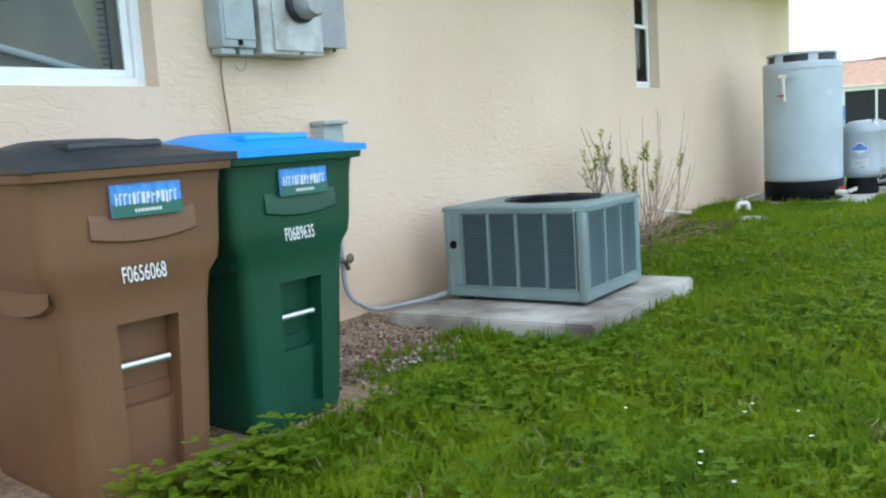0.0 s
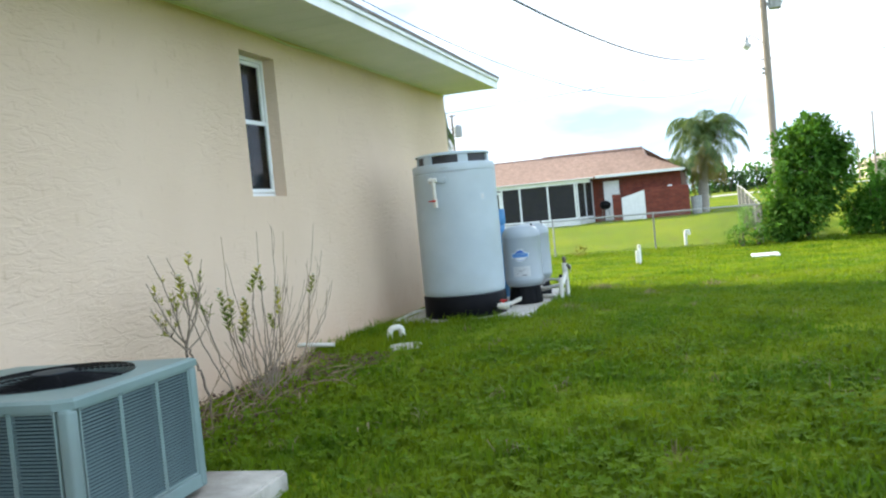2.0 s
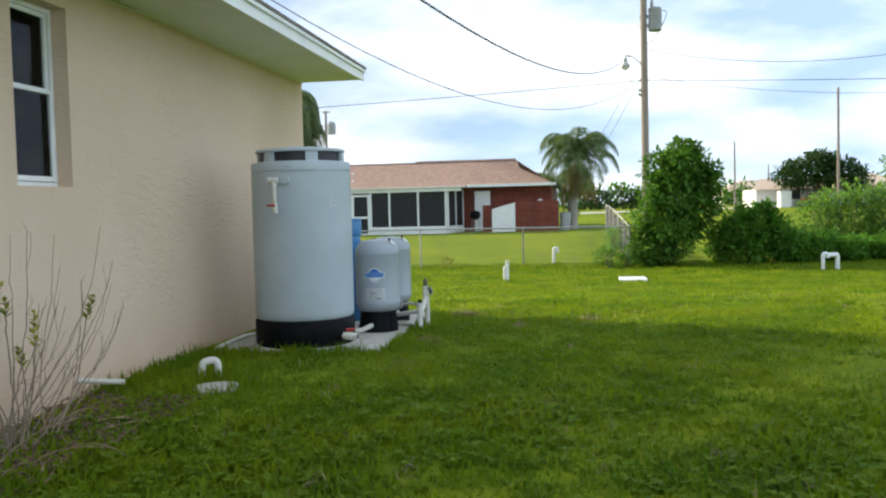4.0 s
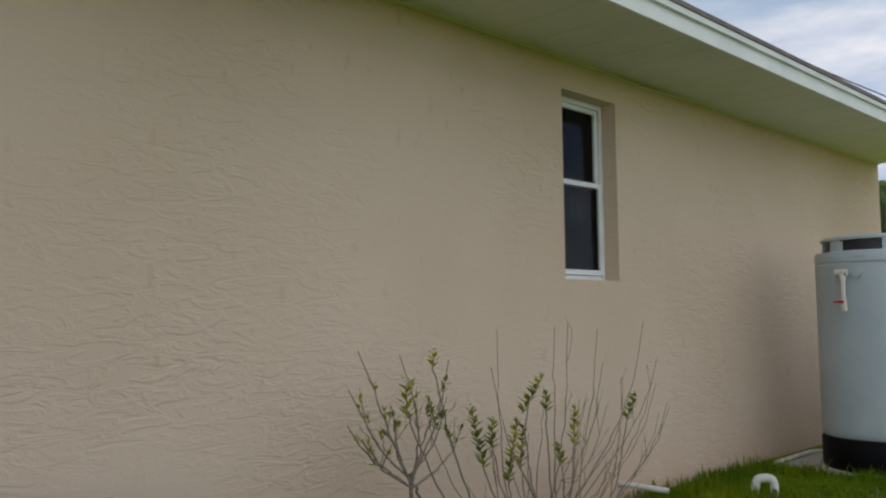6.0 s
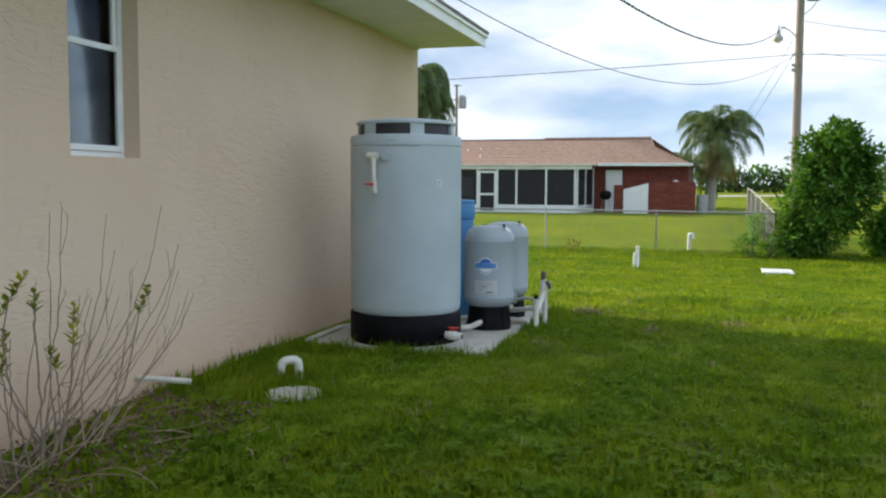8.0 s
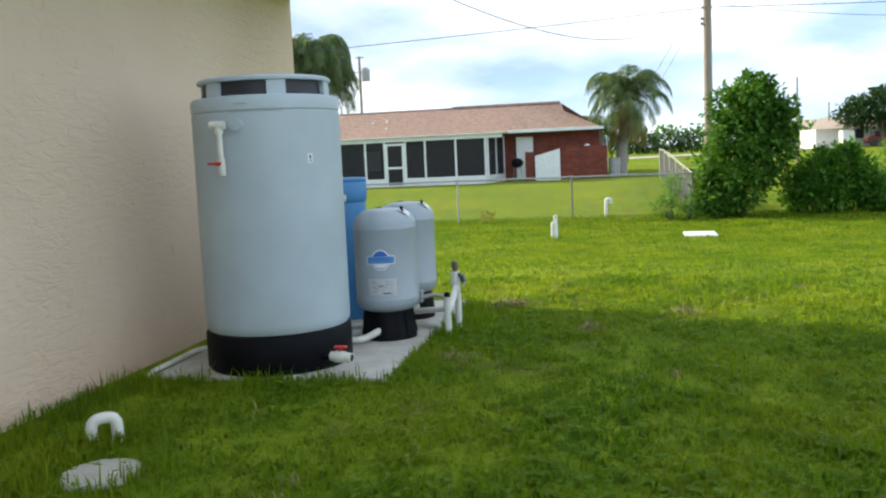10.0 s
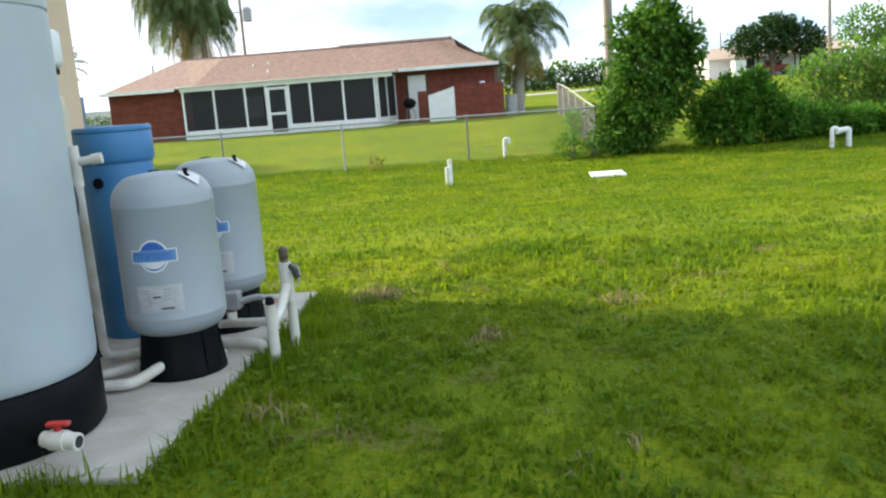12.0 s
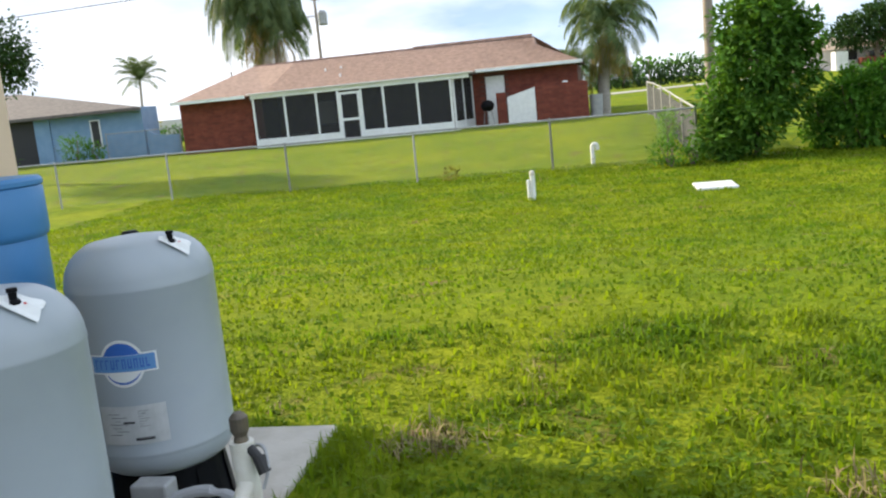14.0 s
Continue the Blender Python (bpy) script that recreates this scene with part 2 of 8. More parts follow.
M["brass"] = mat("weathered brass", (0.16, 0.13, 0.09), 0.55, 0.5, noise_scale=25, col2=(0.10, 0.09, 0.075))
M["bark"] = mat("grey twig bark", (0.17, 0.13, 0.095), 0.85, noise_scale=30, col2=(0.27, 0.22, 0.16), island=0.25)
M["drytwig"] = mat("dry straw stems", (0.33, 0.24, 0.15), 0.85, noise_scale=20, col2=(0.24, 0.17, 0.10), island=0.3)
M["soil"] = mat("bare soil", (0.17, 0.105, 0.065), 0.95, noise_scale=22, col2=(0.32, 0.215, 0.14), bump=0.012, bump_scale=45)
M["shell"] = mat("shell gravel", (0.36, 0.31, 0.25), 0.85, noise_scale=12, col2=(0.50, 0.46, 0.40), island=0.35)
M["mulch"] = mat("bark mulch", (0.12, 0.07, 0.045), 0.9, noise_scale=12, col2=(0.20, 0.13, 0.09), island=0.4)
M["leaf_shrub"] = leafy("shrub leaf", (0.10, 0.15, 0.025), (0.38, 0.35, 0.06), 0.3, 0.35, 4.0)
M["petal"] = mat("cream petals", (0.75, 0.74, 0.62), 0.6)
M["leaf_tree"] = leafy("glossy tree leaf", (0.045, 0.120, 0.020), (0.10, 0.22, 0.035), 0.32, 0.35, 1.6)
M["leaf_hedge"] = leafy("hedge leaf", (0.05, 0.15, 0.02), (0.10, 0.23, 0.035), 0.35)
M["leaf_light"] = leafy("pale bush leaf", (0.10, 0.21, 0.05), (0.16, 0.29, 0.07), 0.35)
M["leaf_oak"] = leafy("oak leaf", (0.025, 0.06, 0.022), (0.05, 0.10, 0.035), 0.2)
M["leaf_yellow"] = leafy("yellow blossom leaf", (0.38, 0.30, 0.03), (0.20, 0.24, 0.03), 0.3)
M["slat_metal"] = mat("weathered slat", (0.06, 0.065, 0.07), 0.8, noise_scale=9, col2=(0.10, 0.105, 0.105), island=0.2)
# case enamel darkened, so the louvres' shade sits in their colour
M["louvre"] = mat("shade-darkened louvre enamel", (0.11, 0.165, 0.17), 0.5, noise_scale=4, col2=(0.13, 0.19, 0.19))
M["frond"] = leafy("palm frond", (0.065, 0.11, 0.045), (0.13, 0.18, 0.075), 0.3)
M["frond_dry"] = leafy("dry palm frond", (0.24, 0.17, 0.06), (0.15, 0.16, 0.05), 0.3)
M["palm_bark"] = mat("palm trunk", (0.27, 0.25, 0.22), 0.9, noise_scale=8, col2=(0.38, 0.35, 0.31), bump=0.02, bump_scale=12, stretch=(1, 1, 3))
M["trunk"] = mat("tree bark", (0.13, 0.10, 0.08), 0.9, noise_scale=9, col2=(0.20, 0.16, 0.125), bump=0.02, bump_scale=14)
M["pole_wood"] = mat("utility pole wood", (0.22, 0.18, 0.15), 0.9, noise_scale=6, col2=(0.31, 0.265, 0.225), stretch=(8, 8, 0.6), bump=0.01, bump_scale=10)
M["brick"] = mat("red brick", (0.150, 0.034, 0.020), 0.85, noise_scale=4, col2=(0.20, 0.05, 0.030), island=0.18)
M["mortar"] = mat("dark mortar", (0.11, 0.045, 0.035), 0.9, noise_scale=12, col2=(0.15, 0.065, 0.05))
M["screen"] = mat("dark sheet across an opening", (0.018, 0.020, 0.024), 0.7, alpha=0.75)
# brown wall colour; on the blue house it carries the porch's shade
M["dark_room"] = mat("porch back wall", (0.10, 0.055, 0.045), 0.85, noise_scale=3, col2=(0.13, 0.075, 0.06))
M["blue_wall"] = mat("pale blue stucco", (0.17, 0.30, 0.46), 0.9, noise_scale=3, col2=(0.21, 0.34, 0.50), bump=0.004, bump_scale=30)
M["cream_wall"] = mat("cream stucco", (0.60, 0.55, 0.46), 0.9, noise_scale=3, col2=(0.66, 0.61, 0.52))
M["white_wall"] = mat("white painted wall", (0.68, 0.69, 0.68), 0.8, noise_scale=2, col2=(0.74, 0.74, 0.73))
M["tan_tile"] = mat("tan roof tile", (0.42, 0.33, 0.26), 0.85, noise_scale=4, col2=(0.50, 0.40, 0.32))
M["road"] = mat("pale road", (0.34, 0.33, 0.31), 0.9, noise_scale=4, col2=(0.40, 0.39, 0.37))
M["cable"] = mat("grey-black cable", (0.09, 0.09, 0.10), 0.6)
M["grass"] = leafy("grass blade", (0.088, 0.170, 0.010), (0.172, 0.234, 0.011), 0.50, 0.05, 1.2)
M["weed"] = leafy("broadleaf weed", (0.10, 0.185, 0.014), (0.165, 0.235, 0.016), 0.45, 0.08, 2)
M["straw"] = mat("dead grass", (0.22, 0.20, 0.075), 0.85, noise_scale=9, col2=(0.25, 0.18, 0.09), island=0.3)
M["curtain"] = mat("taupe roof reflection", (0.27, 0.22, 0.16), 0.9, noise_scale=4, col2=(0.31, 0.26, 0.19))
M["curtain_tan"] = mat("tan curtain", (0.66, 0.54, 0.32), 0.9)
M["curtain_grey"] = mat("pale grey sky reflection", (0.50, 0.53, 0.57), 0.9, noise_scale=3, col2=(0.42, 0.45, 0.50))
M["room"] = mat("dim interior", (0.16, 0.15, 0.14), 0.9)


def glass_material():
    m = bpy.data.materials.new("window glass")
    m.use_nodes = True
    n, l = m.node_tree.nodes, m.node_tree.links
    n.remove(n["Principled BSDF"])
    g, t, f, x = n.new("ShaderNodeBsdfGlossy"), n.new("ShaderNodeBsdfTransparent"), n.new("ShaderNodeFresnel"), n.new("ShaderNodeMixShader")
    g.inputs["Roughness"].default_value = 0.03
    t.inputs["Color"].default_value = (0.80, 0.84, 0.84, 1)
    f.inputs["IOR"].default_value = 1.28
    l.new(f.outputs[0], x.inputs[0])
    l.new(t.outputs[0], x.inputs[1])
    l.new(g.outputs[0], x.inputs[2])
    l.new(x.outputs[0], n["Material Output"].inputs["Surface"])
    return m


M["glass"] = glass_material()


def ground_material():
    m = bpy.data.materials.new("lawn soil")
    m.use_nodes = True
    n, l = m.node_tree.nodes, m.node_tree.links
    b = n["Principled BSDF"]
    b.inputs["Roughness"].default_value = 0.95
    b.inputs["Specular IOR Level"].default_value = 0.05
    tc = n.new("ShaderNodeTexCoord")
    def nz(s, d):
        t = n.new("ShaderNodeTexNoise")
        t.inputs["Scale"].default_value, t.inputs["Detail"].default_value = s, d
        l.new(tc.outputs["Object"], t.inputs["Vector"])
        return t.outputs["Fac"]
    def ramp(src, p0, c0, p1, c1):
        r = n.new("ShaderNodeValToRGB")
        r.color_ramp.elements[0].position, r.color_ramp.elements[0].color = p0, (*c0, 1)
        r.color_ramp.elements[1].position, r.color_ramp.elements[1].color = p1, (*c1, 1)
        l.new(src, r.inputs[0])
        return r.outputs[0]
    def mix(f, a, c, mode="MIX"):
        x = n.new("ShaderNodeMix")
        x.data_type, x.blend_type = "RGBA", mode
        if isinstance(f, float):
            x.inputs["Factor"].default_value = f
        else:
            l.new(f, x.inputs["Factor"])
        l.new(a, x.inputs["A"])
        l.new(c, x.inputs["B"])
        return x.outputs["Result"]
    big = ramp(nz(0.35, 5), 0.38, (0.125, 0.175, 0.008), 0.66, (0.245, 0.255, 0.011))
    mid = ramp(nz(3.0, 6), 0.35, (0.050, 0.115, 0.010), 0.68, (0.18, 0.25, 0.014))
    c = mix(0.5, big, mid)
    brown = ramp(nz(1.7, 7), 0.60, (0, 0, 0), 0.72, (1, 1, 1))
    soilc = ramp(nz(30, 3), 0.3, (0.10, 0.075, 0.035), 0.7, (0.19, 0.15, 0.075))
    c = mix(brown, c, soilc)
    fine = ramp(nz(45, 4), 0.3, (0.85, 0.88, 0.8), 0.7, (1.35, 1.3, 1.15))
    c = mix(0.75, c, fine, "MULTIPLY")
    l.new(c, b.inputs["Base Color"])
    bp = n.new("ShaderNodeBump")
    bp.inputs["Distance"].default_value = 0.03
    l.new(nz(38, 5), bp.inputs["Height"])
    l.new(bp.outputs[0], b.inputs["Normal"])
    return m


M["ground"] = ground_material()


# ---------------- mesh helpers ----------------
def part(name, bm, material, parent=None, label="", kind="", smooth=False):
    """Links a bmesh as one mesh object under a thing or a part."""
    me = bpy.data.meshes.new(name)
    if smooth:
        for f in bm.faces:
            f.smooth = True
    bm.to_mesh(me)
    bm.free()
    for one in (material if isinstance(material, (list, tuple)) else [material]):
        me.materials.append(M[one])
    if smooth:
        me.set_sharp_from_angle(angle=radians(40))
    ob = new(name, me)
    ob.parent = parent
    return tagged(ob, label, kind=kind)


def thing(name, x, y, z, label, category, group="", kind="", rz=0.0):
    ob = new(name)
    ob.empty_display_size = 0.1
    ob.matrix_basis = pose(x, y, z, 0, 0, rz)
    return tagged(ob, label, category, group, kind)


def box(bm, x0, x1, y0, y1, z0, z1, bevel=0.0, seg=2, taper=(1, 1)):
    """A box between the given planes, its edges rounded; taper: how much its foot is narrower."""
    made = bmesh.ops.create_cube(bm, size=1.0)["verts"]
    cx, cy, cz = (x0 + x1) / 2, (y0 + y1) / 2, (z0 + z1) / 2
    for v in made:
        low = v.co.z < 0
        v.co = Vector((cx + v.co.x * (x1 - x0) * (taper[0] if low else 1), cy + v.co.y * (y1 - y0) * (taper[1] if low else 1), cz + v.co.z * (z1 - z0)))
    if bevel:
        edges = {e for v in made for e in v.link_edges}
        bmesh.ops.bevel(bm, geom=list(edges), offset=bevel, segments=seg, affect="EDGES", profile=0.5)
    return bm


def lathe(bm, profile, x=0.0, y=0.0, n=40, axis="z"):
    """Turns (radius, height) pairs about an axis; closed at both ends."""
    rings = []
    for r, h in profile:
        ring = []
        for i in range(n):
            a = 2 * math.pi * i / n
            p = (r * math.cos(a), r * math.sin(a), h)
            if axis == "x":
                p = (h, p[0], p[1])
            elif axis == "y":
                p = (p[0], h, p[1])
            ring.append(bm.verts.new((x + p[0], y + p[1], p[2])))
        rings.append(ring)
    for a, b in zip(rings, rings[1:]):
        for i in range(n):
            j = (i + 1) % n
            bm.faces.new((a[i], a[j], b[j], b[i]))
    bm.faces.new(rings[0][::-1])
    bm.faces.new(rings[-1])
    bmesh.ops.recalc_face_normals(bm, faces=bm.faces)
    return bm


def tube(bm, pts, r, n=10, r2=None):
    """A pipe of radius r (to r2) through points, mitred at its bends."""
    pts = [Vector(p) for p in pts]
    rings = []
    up = Vector((0.13, 0.21, 1)).normalized()
    for i, p in enumerate(pts):
        a = (pts[i] - pts[i - 1]).normalized() if i else (pts[1] - pts[0]).normalized()
        b = (pts[i + 1] - pts[i]).normalized() if i < len(pts) - 1 else a
        d = (a + b).normalized()
        s = d.cross(up)
        if s.length < 0.05:
            s = d.cross(Vector((1, 0.1, 0)))
        s.normalize()
        t = s.cross(d).normalized()
        k = r if r2 is None else r + (r2 - r) * i / (len(pts) - 1)
        rings.append([bm.verts.new(p + (s * math.cos(2 * math.pi * j / n) + t * math.sin(2 * math.pi * j / n)) * k) for j in range(n)])
        up = t
    for a, b in zip(rings, rings[1:]):
        for i in range(n):
            j = (i + 1) % n
            bm.faces.new((a[i], a[j], b[j], b[i]))
    bm.faces.new(rings[0][::-1])
    bm.faces.new(rings[-1])
    return bm


def bent(points, radius=0.04, steps=4):
    """Rounds the corners of a run of points."""
    pts = [Vector(p) for p in points]
    out = [pts[0]]
    for a, b, c in zip(pts, pts[1:], pts[2:]):
        u, w = (a - b).normalized(), (c - b).normalized()
        p, q = b + u * min(radius, (a - b).length / 2), b + w * min(radius, (c - b).length / 2)
        for i in range(steps + 1):
            t = i / steps
            out.append(p * (1 - t) ** 2 + b * 2 * t * (1 - t) + q * t * t)
    return out + [pts[-1]]


def quad(bm, *pts, mi=0):
    f = bm.faces.new([bm.verts.new(p) for p in pts])
    f.material_index = mi
    return f


def raw(name, verts, faces, material, parent=None, label="", category="", kind=""):
    me = bpy.data.meshes.new(name)
    me.from_pydata(verts, [], faces)
    me.materials.append(M[material])
    ob = new(name, me)
    ob.parent = parent
    return tagged(ob, label, category, kind=kind)


def smooth_step(a, b, v):
    k = min(1.0, max(0.0, (v - a) / (b - a)))
    return k * k * (3 - 2 * k)


def ground_z(x, y):
    """The lie of the land: a low mound round the house, a swale before the fence, level beyond it."""
    z = 0.1 * smooth_step(7, 12, y) - 0.75 * smooth_step(16.5, 26, y) + 0.7 * smooth_step(30, 47, y) + 0.65 * smooth_step(52, 85, y)
    z += 0.03 * (noise.noise(Vector((x * 0.35, y * 0.35, 2.0)))) * smooth_step(1.6, 3.5, abs(x - 0.2)) * smooth_step(-3, 1, 40 - abs(y))
    return z


# ---------------- the ground ----------------
def build_ground():
    xs = [-900, -400, -200, -110, -70, -50, -40, -34, -29, -25, -21.5, -18, -15, -12.5, -10, -8, -6, -4.5, -3, -2, -1.2, -0.5]
    xs += [i * 0.35 for i in range(0, 34)] + [12.5, 14, 16, 19, 23, 28, 35, 45, 60, 85, 120, 200, 400, 900]
    ys = [-900, -300, -120, -60, -30, -15, -8, -4, -2, -1] + [i * 0.4 for i in range(0, 90)] + [36.5, 38, 40, 42, 44, 46, 48, 51, 54, 58, 62, 67, 73, 80, 88, 100, 120, 160, 240, 400, 900]
    verts = [(x, y, ground_z(x, y)) for y in ys for x in xs]
    w = len(xs)
    faces = [(j * w + i, j * w + i + 1, (j + 1) * w + i + 1, (j + 1) * w + i) for j in range(len(ys) - 1) for i in range(w - 1)]
    ob = raw("ground", verts, faces, "ground", label="uneven green lawn with thin brown patches", category="ground", kind="structure")
    for p in ob.data.polygons:
        p.use_smooth = True


build_ground()

# ---------------- our house ----------------
CORNER_Y, EAVE_X, SOFFIT_Z = 16.2, 0.80, 2.93
WIN_A = (2.9, 4.68, 1.49, 2.62)
WIN_B = (10.43, 11.03, 1.53, 2.73)


def build_house():
    # the long side wall in pieces round its two window openings
    bm = bmesh.new()
    y0, z1, t = -6.0, SOFFIT_Z + 0.02, 0.22
    cuts = [y0, WIN_A[0], WIN_A[1], WIN_B[0], WIN_B[1], CORNER_Y]
    for i, (a, b) in enumerate(zip(cuts, cuts[1:])):
        win = WIN_A if i == 1 else WIN_B if i == 3 else None
        if win:
            box(bm, -t, 0, a, b, -0.4, win[2])
            box(bm, -t, 0, a, b, win[3], z1)
        else:
            box(bm, -t, 0, a, b, -0.4, z1)
    part("wall_east", bm, "stucco", label="cream skip-trowelled stucco side wall of the house", kind="structure")
    bm = bmesh.new()
    box(bm, -11.6, -t, CORNER_Y - t, CORNER_Y, -0.4, z1)
    # gable above it
    for yy in (CORNER_Y - t, CORNER_Y):
        quad(bm, (-11.6, yy, z1), (0, yy, z1), (-5.8, yy, z1 + 5.8 * 0.36))
    part("wall_north", bm, "stucco", label="cream stucco gable end wall", kind="structure")
    bm = bmesh.new()
    box(bm, -11.6, -t, y0, y0 + t, -0.4, z1)
    part("wall_south", bm, "stucco", label="cream stucco back wall", kind="structure")
    bm = bmesh.new()
    box(bm, -11.82, -11.6, y0, CORNER_Y, -0.4, z1)
    part("wall_west", bm, "stucco", label="cream stucco far wall", kind="structure")
    bm = bmesh.new()
    box(bm, -11.6, -t, y0 + t, CORNER_Y - t, 0.05, 0.12)
    part("floor", bm, "room", label="dim floor inside the house", kind="structure")
    bm = bmesh.new()
    box(bm, -11.6, -t, y0 + t, CORNER_Y - t, 2.80, 2.84)
    part("ceiling", bm, "room", label="dim ceiling inside the house", kind="structure")
    bm = bmesh.new()
    box(bm, -2.6, -2.5, y0 + t, CORNER_Y - t, 0.12, 2.80)
    part("inner_wall", bm, "room", label="dim inner wall of the house", kind="structure")
    # soffit with ribs, fascia, drip edge, roof
    bm = bmesh.new()
    box(bm, 0.003, EAVE_X - 0.02, y0, CORNER_Y, SOFFIT_Z, SOFFIT_Z + 0.012)
    part("soffit", bm, "soffit", label="pale green-white vented soffit under the eave", kind="structure")
    bm = bmesh.new()
    for i in range(int((CORNER_Y - y0) / 0.30)):
        yy = y0 + 0.15 + i * 0.30
        box(bm, 0.01, EAVE_X - 0.03, yy, yy + 0.004, SOFFIT_Z - 0.002, SOFFIT_Z - 0.0003)
    part("soffit_rib", bm, "soffit", label="fine ribs of the soffit panels", kind="structure")
    bm = bmesh.new()
    pts = []
    for i in range(60):
        yy = y0 + (CORNER_Y - y0) * i / 59
        pts.append((0.012, yy, SOFFIT_Z - 0.006 - 0.03 * math.exp(-((yy - 11.4) / 0.35) ** 2)))
    tube(bm, pts, 0.009, 6)
    part("trim", bm, "soffit", label="sagging channel trim where soffit meets wall", kind="structure")
    bm = bmesh.new()
    box(bm, EAVE_X - 0.02, EAVE_X, y0, CORNER_Y + 0.01, SOFFIT_Z - 0.015, SOFFIT_Z + 0.085, 0.003)
    part("fascia", bm, "trim", label="white fascia board along the eave", kind="structure")
    bm = bmesh.new()
    box(bm, EAVE_X - 0.02, EAVE_X + 0.022, y0, CORNER_Y + 0.015, SOFFIT_Z + 0.085, SOFFIT_Z + 0.125, 0.003)
    part("drip_edge", bm, "trim", label="white metal drip edge over the fascia", kind="structure")
    bm = bmesh.new()
    k = 0.36
    rx, rz, ez = -5.8, SOFFIT_Z + 0.125 + (5.8 + EAVE_X) * k, SOFFIT_Z + 0.125
    for a, b in ((EAVE_X + 0.03, rx), (-11.6 - EAVE_X, rx)):
        for h in (0, 0.03):
            quad(bm, (a, y0 - 0.2, ez + h), (b, y0 - 0.2, rz + h), (b, CORNER_Y + 0.03, rz + h), (a, CORNER_Y + 0.03, ez + h))
        quad(bm, (a, y0 - 0.2, ez), (a, CORNER_Y + 0.03, ez), (a, CORNER_Y + 0.03, ez + 0.03), (a, y0 - 0.2, ez + 0.03))
        quad(bm, (a, CORNER_Y + 0.03, ez), (b, CORNER_Y + 0.03, rz), (b, CORNER_Y + 0.03, rz + 0.03), (a, CORNER_Y + 0.03, ez + 0.03))
    part("roof", bm, "shingle_grey", label="grey shingle roof of the house", kind="structure")
    bm = bmesh.new()
    quad(bm, (0, CORNER_Y, SOFFIT_Z + 0.012), (EAVE_X - 0.02, CORNER_Y, SOFFIT_Z + 0.012), (EAVE_X - 0.02, CORNER_Y, SOFFIT_Z + 0.125), (-5.8, CORNER_Y, rz - 0.01), (-5.8, CORNER_Y, SOFFIT_Z + 0.02 + 5.8 * k))
    part("rake_trim", bm, "trim", label="white rake board at the gable end", kind="structure")


def frame_bars(bm, y0, y1, z0, z1, w, x0, x1, bevel=0.004):
    box(bm, x0, x1, y0, y0 + w, z0, z1, bevel)
    box(bm, x0, x1, y1 - w, y1, z0, z1, bevel)
    box(bm, x0, x1, y0 + w, y1 - w, z0, z0 + w, bevel)
    box(bm, x0, x1, y0 + w, y1 - w, z1 - w, z1, bevel)
    return bm


def build_window_b():
    y0, y1, z0, z1 = WIN_B
    w = thing("window_1", 0, 0, 0, "narrow white single-hung window deep in the stucco wall", "window", kind="structure")
    part("window_frame", frame_bars(bmesh.new(), y0, y1, z0, z1, 0.035, -0.175, -0.11), "white", w)
    mid = (z0 + z1) / 2 + 0.03
    up = part("upper_sash", frame_bars(bmesh.new(), y0 + 0.036, y1 - 0.036, mid, z1 - 0.036, 0.03, -0.150, -0.125), "white", w)
    low = part("lower_sash", frame_bars(bmesh.new(), y0 + 0.036, y1 - 0.036, z0 + 0.036, mid + 0.025, 0.035, -0.122, -0.096), "white", w)
    bm = bmesh.new()
    box(bm, -0.139, -0.136, y0 + 0.062, y1 - 0.062, mid + 0.026, z1 - 0.062)
    part("pane", bm, "glass", up)
    bm = bmesh.new()
    box(bm, -0.110, -0.107, y0 + 0.068, y1 - 0.068, z0 + 0.068, mid - 0.006)
    part("pane", bm, "glass", low)
    bm = bmesh.new()
    quad(bm, (-0.118, y0 + 0.05, z0 + 0.05), (-0.118, y1 - 0.05, z0 + 0.05), (-0.118, y1 - 0.05, mid), (-0.118, y0 + 0.05, mid))
    part("insect_screen", bm, "screen", w, "dark sheet across an opening")
    # pale curtain a hand behind the upper pane, imitating the sky reflected there
    bm = bmesh.new()
    for i in range(14):
        ya, yb = y0 - 0.1 + i * 0.058, y0 - 0.1 + (i + 1) * 0.058
        xa, xb = -0.25 - 0.02 * (i % 2), -0.25 - 0.02 * ((i + 1) % 2)
        quad(bm, (xa, ya, 2.12), (xb, yb, 2.12), (xb, yb, 2.80), (xa, ya, 2.80))
    c = part("curtain", bm, "curtain_grey")
    tagged(c, "blue-grey curtain imitating sky reflected in the narrow window", "curtain")


